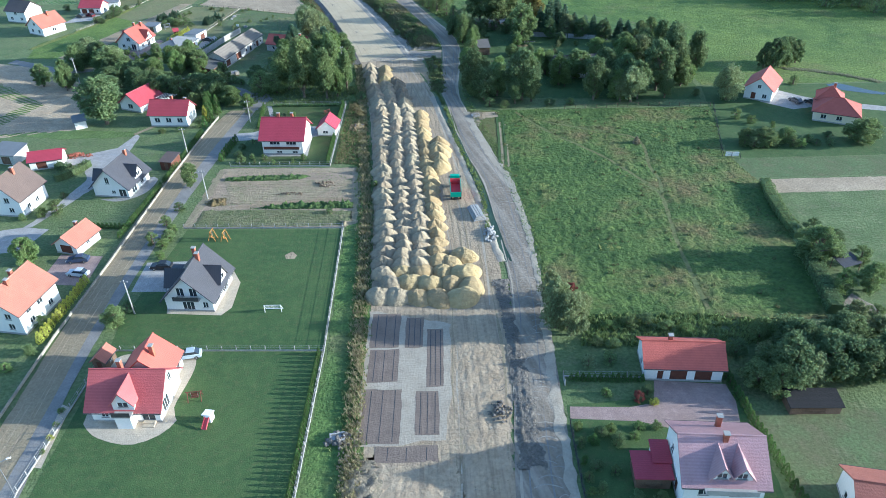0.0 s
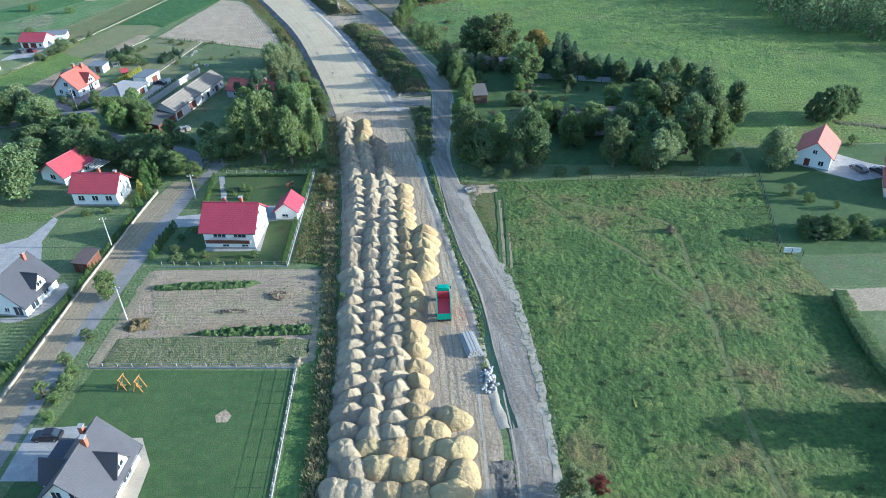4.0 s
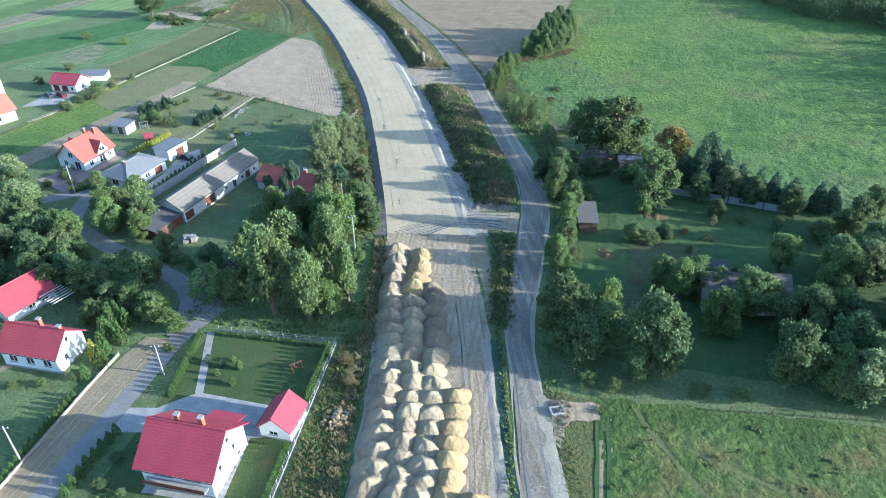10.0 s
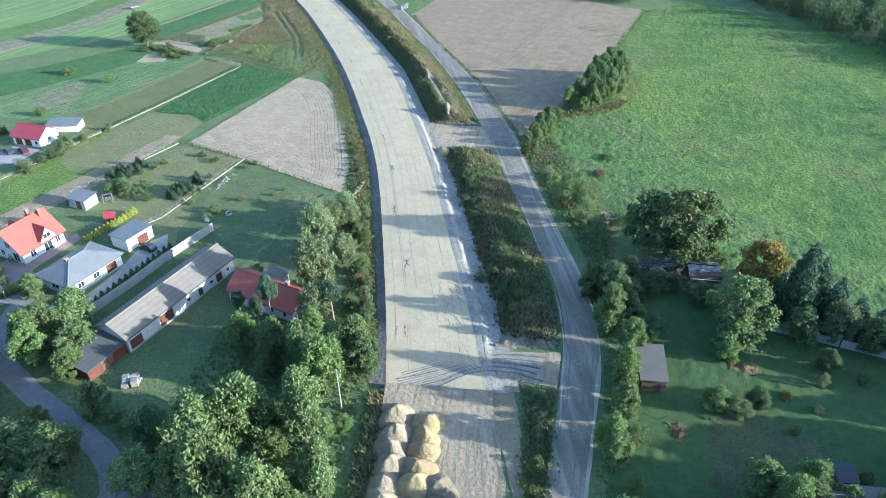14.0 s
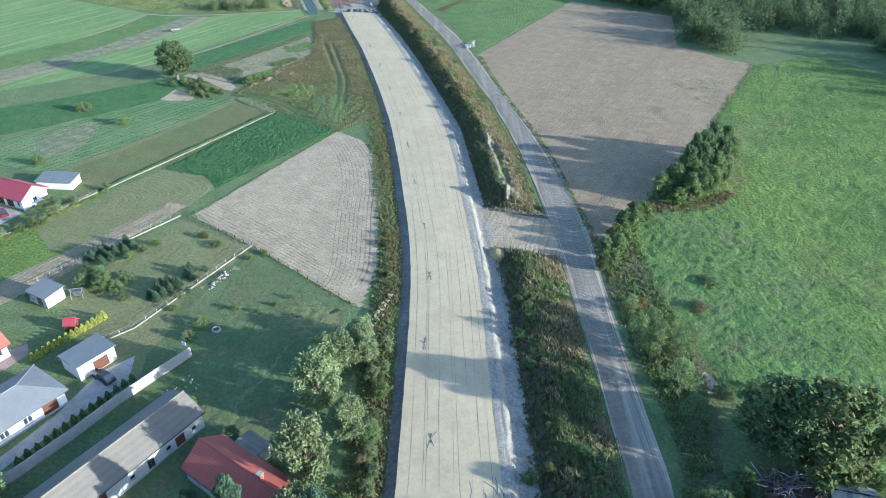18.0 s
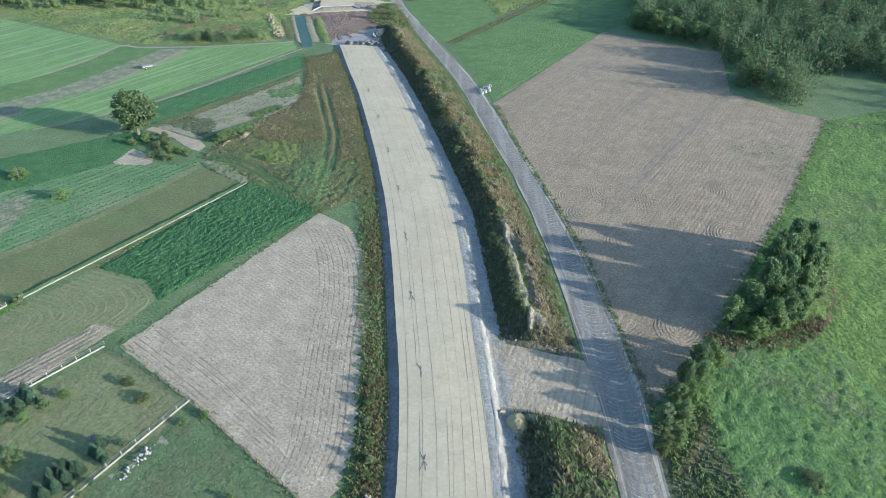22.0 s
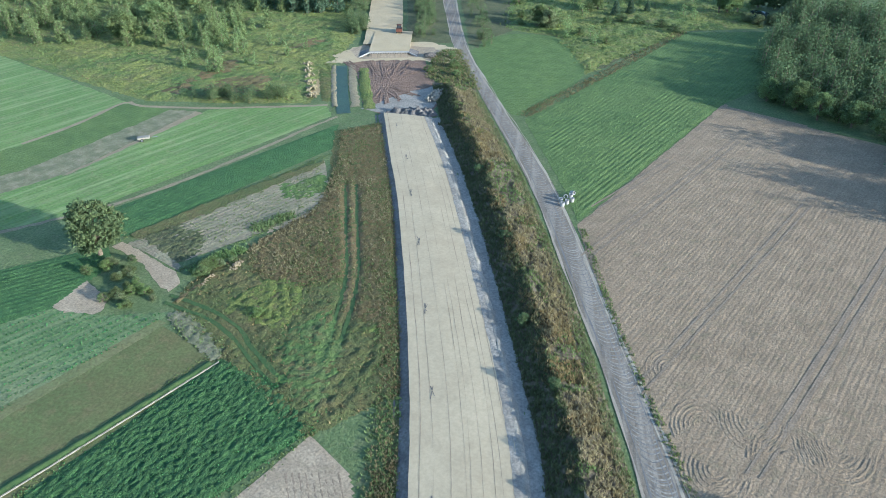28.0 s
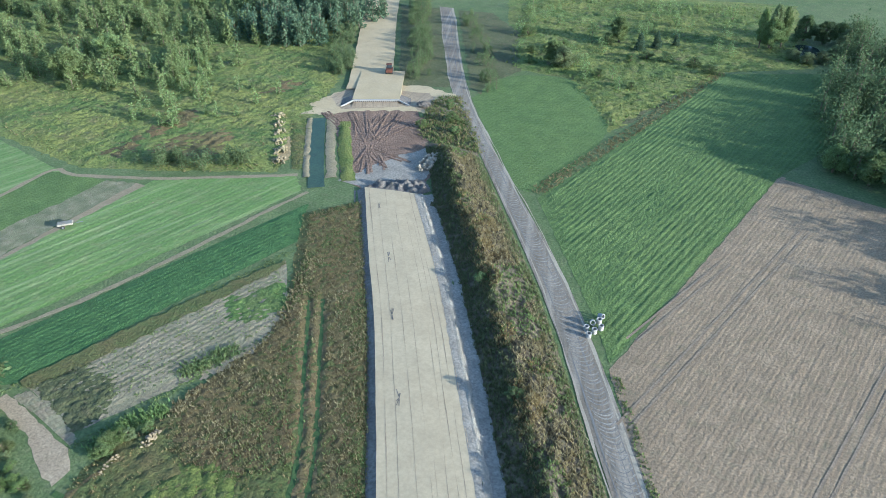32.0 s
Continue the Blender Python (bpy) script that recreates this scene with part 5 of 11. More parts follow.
ribbon("street", [(-56, 195), (-57, 203), (-63, 210.5), (-69.4, 213.9), (-81.7, 219.5), (-91.2, 224.6), (-98, 230.5), (-101, 243)], [(-1.8, 0.05), (0, 0.08), (1.8, 0.05)], "lane", "worn grey asphalt lane turning uphill", "road", 0.2)
patch("street_apron", [(-60.4, 205), (-57.4, 208.4), (-53, 206.4), (-51.2, 203.6), (-53.4, 198), (-54.4, 195.6), (-58.4, 195.6)], 0.085, "lane", "widened asphalt bend of the lane", "road", 0.3)
patch("ploughed_field", [(-153, 241), (-131, 234), (-116, 220), (-101.5, 184), (-122, 179.5), (-190, 190), (-200, 240)], 0.02, "soil2", "pale brown harvested field behind the big tree", "field")
patch("field_strip", [(-143, 222), (-120, 203), (-128, 180), (-134, 181), (-126, 203), (-150, 218)], 0.026, "pasture", "narrow green strip across the harvested field", "field", 0.8)
patch("crop_strip", [(-128, 182), (-103, 184), (-84, 181.5), (-84, 178.5), (-103, 178)], 0.03, "crop", "weedy green garden edge", "crop", 0.9)
ribbon("field_path", [(-84.6, 180), (-80.5, 186), (-86, 172)][:2], [(-0.6, 0.03), (0.6, 0.03)], "dirt", "trodden path to the red-roofed house", "path", 0.2)
ribbon("field_lane", [(-101, 243), (-112, 236), (-125, 232), (-150, 243)], [(-1.8, 0.04), (1.8, 0.04)], "lane", "narrow lane past the gardens", "road", 0.3)

for k in range(14):
    ribbon("turning_track", [(-3 - 0.4 * (k % 4), 237.2 + 0.46 * k), (-9, 238.3 + 0.34 * k), (-14.5, 237.0 + 0.32 * k), (-19.5, 232.8 + 0.44 * k), (-24.2 - 0.5 * (k % 5), 229.8 + 0.4 * k)], [(-0.17, 0.12), (0, 0.21), (0.17, 0.12)], "gutter" if k % 3 else "roadedge", "curved machine track at the crossing", "tyre tracks", 0.12, 0.02, step=0.9)
for k in range(9):
    ribbon("turning_track", [(-12.4 - 0.35 * k, 236.6 - 0.2 * k), (-12.8 - 0.45 * k, 231.5), (-14.4 - 0.5 * k, 227.6 - 0.25 * k), (-19.5 - 0.2 * k, 226.4 - 0.1 * k)], [(-0.14, 0.06), (0, 0.13), (0.14, 0.06)], "gutter" if k % 3 else "roadedge", "curved machine track at the crossing", "tyre tracks", 0.12, 0.02, step=0.9)
tk = random.Random(17)
for k in range(44):
    x, y, a = tk.uniform(-25, -13), tk.uniform(236, 258), tk.gauss(1.9, 0.3)
    ln_ = tk.uniform(1.5, 3.5)
    zz_ = 0.8 if y > 233 else 0.1
    ribbon("scraped_track", [(x, y), (x + 0.5 * ln_ * math.cos(a), y + 0.5 * ln_ * math.sin(a)), (x + ln_ * math.cos(a + 0.2), y + ln_ * math.sin(a + 0.2))], [(-0.07, zz_ - 0.03), (0, zz_ + 0.03), (0.07, zz_ - 0.03)], "gutter", "short scraped rut at the start of the bed", "tyre tracks", 0.05, 0.0)


# ---- plants ----
def leaf_cards(centres, size, rng, flat=0.35):
    """Small bent leaf clusters, one quad each, at the given points."""
    c = np.asarray(centres)
    n = len(c)
    a = rng.normal(size=(n, 3))
    a /= np.linalg.norm(a, axis=1)[:, None]
    b = rng.normal(size=(n, 3))
    b -= a * (a * b).sum(1)[:, None]
    b /= np.linalg.norm(b, axis=1)[:, None]
    s = size * rng.uniform(0.6, 1.4, n)[:, None]
    k = np.cross(a, b) * s * flat
    vs = np.stack([c - a * s + k, c + b * s * 0.6, c + a * s + k, c - b * s * 0.6], 1)
    return vs.reshape(-1, 3)


def lobes_points(lobes, n, rng):
    """Points on and just inside a cloud of ellipsoid lobes (x, y, z, r, rz)."""
    w = np.array([l[3] ** 2 for l in lobes])
    idx = rng.choice(len(lobes), n, p=w / w.sum())
    L = np.array(lobes)[idx]
    d = rng.normal(size=(n, 3))
    d /= np.linalg.norm(d, axis=1)[:, None]
    rad = (rng.uniform(0.1, 1.0, n) ** 0.5 * rng.uniform(0.8, 1.35, n))[:, None]
    return L[:, :3] + d * rad * np.stack([L[:, 3], L[:, 3], L[:, 4]], 1)


def tree_meshes(kind, seed, n):
    """Trunk and crown meshes of a tree 10 m high with a crown 4 m in radius."""
    rng = np.random.RandomState(seed)
    bm = bmesh.new()
    lobes = []
    low, top_, spread = {"round": (0.8, 9.2, 1.0), "tall": (1.0, 9.5, 0.8), "low": (0.0, 9.2, 1.05), "bush": (-0.4, 9.0, 1.0), "willow": (0.2, 9.2, 1.0), "bare": (0.8, 9.4, 0.9), "pine": (4.6, 9.6, 0.75)}[kind]
    m = {"round": 34, "tall": 34, "low": 30, "bush": 20, "willow": 34, "bare": 22, "pine": 20}[kind]
    add_tube(bm, (0, 0, -0.1), (0.1, 0.05, 4.2), 0.30, 0.2, 8)
    add_tube(bm, (0.1, 0.05, 4.1), (0.0, 0.1, 8.2), 0.2, 0.05, 7)
    for i in range(m):
        u = i / (m - 1)
        z = low + 1.2 + (top_ - low - 2.0) * u
        prof = math.sin(math.pi * (0.18 + 0.74 * u)) ** 0.7
        a = i * 2.4 + rng.uniform(-0.5, 0.5)
        rr = 3.15 * spread * prof * rng.uniform(0.35, 1.0) * (0.25 if i == m - 1 else 1)
        x, y = rr * math.cos(a), rr * math.sin(a)
        lr = rng.uniform(0.55, 1.25) * (0.7 + 0.4 * prof)
        lobes.append((x, y, z, lr, lr * (1.25 if kind == "willow" else 0.85)))
        add_tube(bm, (0.05, 0.05, max(4.4 if kind == "pine" else 0.8, z - 2.2)), (x * 0.85, y * 0.85, z), 0.11, 0.03, 5, False)
    me_t = bpy.data.meshes.new("trunk")
    bm.to_mesh(me_t)
    bm.free()
    me_t.materials.append(M["pinebark" if kind == "pine" else "bark"])
    pts = lobes_points(lobes, n, rng)
    pts = pts[pts[:, 2] > 0.25]
    vs = leaf_cards(pts, 0.23 if kind != "bare" else 0.2, rng)
    me_c = bpy.data.meshes.new("crown")
    me_c.from_pydata(vs.tolist(), [], np.arange(len(vs)).reshape(-1, 4).tolist())
    return me_t, me_c


def spruce_meshes(seed, n):
    rng = np.random.RandomState(seed)
    bm = tube((0, 0, -0.1), (0, 0, 9.8), 0.26, 0.03, 7)
    me_t = bpy.data.meshes.new("trunk")
    bm.to_mesh(me_t)
    bm.free()
    me_t.materials.append(M["bark"])
    z = 1.0 + 8.9 * (1 - np.sqrt(rng.uniform(0, 1, n)))
    tier = np.floor(z / 0.7) * 0.7 + 0.2
    fr = rng.uniform(0.25, 1.0, n) ** 0.6
    nb = 9
    bi = np.floor(rng.uniform(0, nb, n))
    a = bi * 2 * np.pi / nb + tier * 1.7 + rng.normal(0, 0.2, n)
    R = 2.9 * ((10.1 - tier) / 9.2) ** 0.75 * (0.65 + 0.5 * np.abs(np.sin(bi * 12.9 + tier * 7.1)))
    pts = np.stack([R * fr * np.cos(a), R * fr * np.sin(a), tier - fr * R * 0.28 + rng.normal(0, 0.1, n) + 0.3], 1)
    vs = leaf_cards(pts, 0.26, rng, 0.3)
    me_c = bpy.data.meshes.new("crown")
    me_c.from_pydata(vs.tolist(), [], np.arange(len(vs)).reshape(-1, 4).tolist())
    return me_t, me_c


TREES = {}
LANE = [(-54, 197), (-57, 204), (-63, 210.5), (-69.4, 213.9), (-81.7, 219.5), (-91.2, 224.6), (-97.5, 229)]


def on_lane(x, y, gap=2.6):
    p = Vector((x, y))
    for a, b in zip(LANE, LANE[1:]):
        a, b = Vector(a), Vector(b)
        f = max(0.0, min(1.0, (p - a).dot(b - a) / (b - a).length_squared))
        if (p - a.lerp(b, f)).length < gap:
            return True
    return False


def tree(kind, x, y, h, r, leaf="leaf", label="", name="tree", z=0.0):
    """One tree: trunk and leafy crown, sharing the meshes of its kind; the lane is kept clear."""
    if on_lane(x, y):
        return None
    var = int(abs(x * 7.3 + y * 3.1)) % 3
    key = (kind, var, leaf)
    base = 2.9 if kind == "spruce" else 4.0
    if key not in TREES:
        if (kind, var) not in TREES:
            n = {"bush": 2400, "bare": 1500, "spruce": 3600}.get(kind, 5200)
            TREES[(kind, var)] = spruce_meshes(var + 5, n) if kind == "spruce" else tree_meshes(kind, var * 11 + len(kind), n)
        t, c = TREES[(kind, var)]
        c = c.copy()
        c.materials.clear()
        c.materials.append(M[leaf])
        TREES[key] = (t, c)
    t, c = TREES[key]
    rz = (x * 37.7 + y * 11.3) % 360
    ob = new(name)
    ob.matrix_world = pose(x, y, z, 0, 0, rz) @ Matrix.Diagonal((r / base, r / base, h / 10, 1))
    word = {"spruce": "conifer", "bush": "bush"}.get(kind, "tree")
    tagged(ob, label or {"spruce": "dark green conifer with tiered branches", "bush": "leafy green bush with an uneven outline", "willow": "pale green willow with a soft full crown"}.get(kind, "leafy green broad-leaved tree with an uneven crown"), word)
    for nm, me in (("trunk", t), ("crown", c)):
        o = new(nm, me)
        o.parent = ob
    return ob


def grove(poly, n, hs, kinds, leaves, seed, rel=0.42):
    rnd = random.Random(seed)
    for x, y in scatter_in(poly, n, rnd):
        h = rnd.uniform(*hs)
        k = rnd.choice(kinds)
        tree(k, x, y, h, h * rel * rnd.uniform(0.8, 1.2) * (0.6 if k == "spruce" else 1), "needle" if k == "spruce" else rnd.choice(leaves), name={"spruce": "conifer", "bush": "bush"}.get(k, "tree"))


def wood(name, places, hs, leaf, label, seed, n=420, rel=0.33, slim=False, card=0.036):
    """A far wood: many crowns of leaf clusters with trunks, one object of uncountable stuff."""
    rng = np.random.RandomState(seed)
    vv = []
    tv, tf = [], []
    for x, y in places:
        h = rng.uniform(*hs)
        r = h * rel * rng.uniform(0.75, 1.25)
        lobes = []
        for i in range(8):
            u = i / 7
            a = rng.uniform(0, 6.28)
            q = r * 0.6 * math.sin(math.pi * (0.2 + 0.7 * u)) * rng.uniform(0.3, 1)
            lobes.append((x + q * math.cos(a), y + q * math.sin(a), h * (0.1 + 0.76 * u), r * (0.75 - 0.4 * u if slim else 0.62), r * 0.62))
        vv.append(leaf_cards(lobes_points(lobes, n, rng), card * h * rng.uniform(0.9, 1.2) + 0.06, rng))
        b = len(tv)
        for zz, rr in ((-0.1, 0.02 * h), (h * 0.8, 0.006 * h)):
            tv += [(x + rr * math.cos(k * 1.571), y + rr * math.sin(k * 1.571), zz) for k in range(4)]
        tf += [(b + k, b + (k + 1) % 4, b + 4 + (k + 1) % 4, b + 4 + k) for k in range(4)]
    v = np.concatenate(vv)
    me = bpy.data.meshes.new(name)
    nl = len(v) // 4
    me.from_pydata(v.tolist() + tv, [], np.arange(nl * 4).reshape(-1, 4).tolist() + [tuple(i + nl * 4 for i in f) for f in tf])
    me.materials.append(M[leaf])
    me.materials.append(M["bark"])
    me.polygons.foreach_set("material_index", [0] * nl + [1] * len(tf))
    return tagged(new(name, me), label, "wood", kind="stuff")


def hedge(line, w, h, leaf, label, seed=1, dens=70, name="hedge"):
    """A clipped hedge: a woody core and a skin of leaf clusters."""
    rng = np.random.RandomState(seed)
    ps = spline(line, 0.6)
    pts = []
    bm = bmesh.new()
    for a, b in zip(ps, ps[1:]):
        d = (b - a)
        ln = d.length
        if ln < 1e-4:
            continue
        d.normalize()
        r = Vector((d.y, -d.x, 0))
        n = max(3, int(dens * ln * (2 * h + w) / 4))
        t = rng.uniform(0, ln, n)
        s = rng.uniform(-h, h + w, n)
        for tt, ss in zip(t, s):
            if ss < 0:
                o, zz = -w / 2, h + ss
            elif ss < w:
                o, zz = ss - w / 2, h
            else:
                o, zz = w / 2, h - (ss - w)
            bulge = 0.16 * noise.noise(Vector((a.x * 0.9 + tt, a.y * 0.9, zz)))
            p = a + d * tt + r * (o * (1 + bulge * 2))
            pts.append((p.x, p.y, zz * (1 + bulge) + 0.05))
        add_box(bm, (-ln / 2, -w * 0.4, 0), (ln / 2, w * 0.4, h * 0.9), Matrix.Translation((a + b) / 2) @ Matrix.Rotation(math.atan2(d.y, d.x), 4, "Z"))
    vs = leaf_cards(pts, 0.17, rng)
    ob = mesh_ob(name, vs.tolist(), np.arange(len(vs)).reshape(-1, 4).tolist(), leaf)
    tagged(ob, label, "hedge")
    part("core", bm, "leaf_dark", ob)
    return ob


# ---- buildings ----
def window(parent, m, w, h, frame_mat="frame", bars=1):
    """A window in an opening: frame with bars, pane and sill, at the middle of its lower edge on the wall's outside."""
    f, n = 0.07, bars + 1
    bw = (w - f * (n + 1)) / n
    bm = wall_mesh([(-w / 2, 0), (w / 2, 0), (w / 2, h), (-w / 2, h)], [(-w / 2 + f + i * (bw + f), f, -w / 2 + f + i * (bw + f) + bw, h - f) for i in range(n)], 0.08)
    bmesh.ops.translate(bm, verts=bm.verts, vec=(0, 0.06, 0))
    win = part("window", bm, frame_mat, parent)
    win.matrix_local = m
    part("pane", box((-w / 2 + f, 0.09, f), (w / 2 - f, 0.11, h - f)), "glass", win)
    part("window_sill", box((-w / 2 - 0.06, -0.1, -0.05), (w / 2 + 0.06, 0.06, 0.0)), "concrete", win)
    return win


def door(parent, m, w, h, mat="wood"):
    bm = box((-w / 2, 0.08, 0), (w / 2, 0.15, h))
    for i in range(3):
        add_box(bm, (-w / 2 + 0.12, 0.05, 0.12 + i * h / 3), (w / 2 - 0.12, 0.08, h / 3 * (i + 1) - 0.08))
    d = part("door", bm, mat, parent)
    d.matrix_local = m
    part("handle", box((w / 2 - 0.2, 0.0, h * 0.48), (w / 2 - 0.08, 0.05, h * 0.52)), "darkmetal", d)
    return d


def gable_roof(parent, w, d, eave, ridge, over, mat, axis="x", lift=0.18, cap=True):
    """Two roof slopes with ridge cap and gutters over a w x d plan, ridge along x or y."""
    turn = Matrix.Identity(4) if axis == "x" else Matrix.Rotation(math.pi / 2, 4, "Z")
    L, D = (w, d) if axis == "x" else (d, w)
    s = (ridge - eave) / (D / 2)
    ze, zr = eave - over * s + lift, ridge + lift
    for sg in (-1, 1):
        y = sg * (D / 2 + over)
        poly = [(-L / 2 - over, 0, zr), (L / 2 + over, 0, zr), (L / 2 + over, y, ze), (-L / 2 - over, y, ze)]
        bm = slab(poly, 0.16)
        bm.transform(turn)
        part("roof_slope", bm, mat, parent)
        g = tube((-L / 2 - over, y + sg * 0.06, ze - 0.08), (L / 2 + over, y + sg * 0.06, ze - 0.08), 0.08, n=6)
        g.transform(turn)
        part("gutter", g, "darkmetal", parent)
    if cap:
        r = tube((-L / 2 - over, 0, zr), (L / 2 + over, 0, zr), 0.13, n=6)
        r.transform(turn)
        part("ridge_cap", r, mat, parent)


def hip_roof(parent, w, d, eave, ridge, over, mat, lift=0.12):
    a, b = w / 2 + over, d / 2 + over
    k = max(0.0, (w - d) / 2)
    j = max(0.0, (d - w) / 2)
    z0, z1 = eave - 0.1 + lift, ridge + lift
    A, B, C, D = (-a, -b, z0), (a, -b, z0), (a, b, z0), (-a, b, z0)
    P, Q = ((-k, 0, z1), (k, 0, z1)) if w >= d else ((0, -j, z1), (0, j, z1))
    polys = [[A, B, Q, P], [B, C, Q], [C, D, P, Q], [D, A, P]] if w >= d else [[A, B, P], [B, C, Q, P], [C, D, Q], [D, A, P, Q]]
    for p in polys:
        part("roof_slope", slab([q for i, q in enumerate(p) if q not in p[:i]], 0.15), mat, parent)
    for e, f in ((A, P), (B, Q if w >= d else P), (C, Q), (D, P if w >= d else Q), (P, Q)):
        if e != f:
            part("ridge_cap", tube(e, f, 0.11, n=6), mat, parent)
    for e, f in ((A, B), (B, C), (C, D), (D, A)):
        part("gutter", tube(Vector(e) - Vector((0, 0, 0.1)), Vector(f) - Vector((0, 0, 0.1)), 0.07, n=6), "darkmetal", parent)


FACES = {"f": 0, "r": 90, "b": 180, "l": -90}


def face_pose(face, w, d, u=0.0, z=0.0, out=0.0):
    off = (d if face in "fb" else w) / 2 + out
    return pose(0, 0, 0, 0, 0, FACES[face]) @ pose(u, -off, z)


def walls(parent, w, d, eave, ridge, axis, mat, openings, thick=0.3):
    for face in "frbl":
        full = w if face in "fb" else d
        gable = axis != "hip" and ((axis == "x") == (face in "lr"))
        half = full / 2 - (thick if face in "lr" else 0)
        pent = [(-full / 2, 0), (full / 2, 0), (full / 2, eave)] + ([(0, ridge)] if gable else []) + [(-full / 2, eave)]
        out = clip(clip(pent, 1, 0, half), -1, 0, half)
        hs = [(u - ww / 2, z, u + ww / 2, z + hh) for f, u, z, ww, hh, *_ in openings if f == face]
        ob = part("wall", wall_mesh(out, hs, thick), mat, parent)
        ob.matrix_local = face_pose(face, w, d)


def house(name, label, x, y, yaw, w, d, eave, ridge, axis="x", roof="red", wall="white", over=0.5, openings=(), chimneys=(), dormers=(), category="house", plinth=0.35, parent=None):
    """A house with thick walls, real openings, roof slopes, chimneys and dormers. openings: (face, along, sill, width, height[, kind])."""
    if parent is None:
        ob = empty(name, pose(x, y, 0, 0, 0, yaw), label, category)
    else:
        ob = new(name)
        ob.parent = parent
        ob.matrix_local = pose(x, y, 0, 0, 0, yaw)
    walls(ob, w, d, eave, ridge, axis, wall, openings)
    if plinth:
        part("plinth", box((-w / 2 - 0.06, -d / 2 - 0.06, 0), (w / 2 + 0.06, d / 2 + 0.06, plinth)), "concrete", ob)
    part("attic_floor", box((-w / 2 + 0.31, -d / 2 + 0.31, eave - 0.3), (w / 2 - 0.31, d / 2 - 0.31, eave - 0.1)), "wood", ob)
    for o in openings:
        face, u, z, ww, hh = o[:5]
        kind = o[5] if len(o) > 5 else "w"
        m = face_pose(face, w, d, u, z)
        if kind == "w":
            window(ob, m, ww, hh, bars=max(1, round(ww / 0.8) - 1) if ww > 0.9 else 0)
        elif kind == "dark":
            window(ob, m, ww, hh, "wood", 1)
        elif kind == "gate":
            door(ob, m, ww, hh, "wood")
        else:
            door(ob, m, ww, hh, "redwood")
    if axis == "hip":
        hip_roof(ob, w, d, eave, ridge, over, roof)
    else:
        gable_roof(ob, w, d, eave, ridge, over, roof, axis)
    for cx, cy, ch in chimneys:
        c = part("chimney", box((cx - 0.32, cy - 0.32, eave), (cx + 0.32, cy + 0.32, ch), bevel=0.03), "brick", ob)
        part("chimney_cap", box((cx - 0.4, cy - 0.4, ch), (cx + 0.4, cy + 0.4, ch + 0.1)), "concrete", c)
    for face, u, dw, z0, ze, zr, out in dormers:
        full = d if face in "fb" else w
        dm = part("dormer", wall_mesh([(-dw / 2, z0), (dw / 2, z0), (dw / 2, ze), (0, zr), (-dw / 2, ze)], [(-dw / 4, z0 + 0.9, dw / 4, z0 + 1.9)] if zr - z0 > 2.2 else [], full / 2 + out - 0.3), wall, ob)
        dm.matrix_local = face_pose(face, w, d, u, 0, out)
        if zr - z0 > 2.2:
            window(dm, pose(0, 0, z0 + 0.9), dw / 2, 1.0)
        s = (zr - ze) / (dw / 2)
        for sg in (-1, 1):
            part("roof_slope", slab([(0, -0.4, zr + 0.15), (0, full / 2 + out - 0.2, zr + 0.15), (sg * (dw / 2 + 0.35), full / 2 + out - 0.2, ze - 0.35 * s + 0.15), (sg * (dw / 2 + 0.35), -0.4, ze - 0.35 * s + 0.15)], 0.13), roof, dm)
    return ob


def shed(name, label, x, y, yaw, w, d, h0, h1, roof="greyblue", wall="plaster_old", openings=(), category="shed"):
    """A small building under one sloping roof plate (h0 in front, h1 at the back)."""
    ob = empty(name, pose(x, y, 0, 0, 0, yaw), label, category)
    for face in "frbl":
        full = w if face in "fb" else d
        hl, hr = {"f": (h0, h0), "b": (h1, h1), "r": (h0, h1), "l": (h1, h0)}[face]
        half = full / 2 - (0.2 if face in "lr" else 0)
        out = clip(clip([(-full / 2, 0), (full / 2, 0), (full / 2, hr), (-full / 2, hl)], 1, 0, half), -1, 0, half)
        hs = [(u - ww / 2, z, u + ww / 2, z + hh) for f, u, z, ww, hh, *_ in openings if f == face]
        part("wall", wall_mesh(out, hs, 0.2), wall, ob).matrix_local = face_pose(face, w, d)
    o = 0.3
    s = (h1 - h0) / d
    part("roof", slab([(-w / 2 - o, -d / 2 - o, h0 - o * s + 0.12), (w / 2 + o, -d / 2 - o, h0 - o * s + 0.12), (w / 2 + o, d / 2 + o, h1 + o * s + 0.12), (-w / 2 - o, d / 2 + o, h1 + o * s + 0.12)], 0.12), roof, ob)
    for op in openings:
        m = face_pose(op[0], w, d, op[1], op[2])
        if len(op) > 5:
            door(ob, m, op[3], op[4], "redwood" if op[5] == "d" else "wood")
        else:
            window(ob, m, op[3], op[4])
    return ob


# ---- buildings of the village, left ----
W = "w"
# main roof in the shaded coral tone, the wing in the plain one
a = house("house", "white house with a coral clay tile roof and a front dormer", -48.4, 80.6, -2, 10.4, 8.4, 2.9, 6.6, "x", "coralshade", "white", 0.7,
          [("f", -3.2, 0.9, 1.1, 1.2), ("f", 0.9, 0.8, 1.2, 1.3), ("f", 3.4, 0.1, 2.0, 2.2), ("r", -1.5, 0.3, 2.2, 2.1), ("r", 1.5, 3.4, 1.0, 1.2), ("l", 0, 0.9, 1.4, 1.3)],
          [(-1.6, 1.0, 7.6)], [("f", 0.3, 3.2, 2.4, 4.2, 6.3, 0.3)])
part("bay", box((-0.9, -5.7, 0.03), (1.5, -4.22, 2.5)), "white", a, "white bay under the balcony")
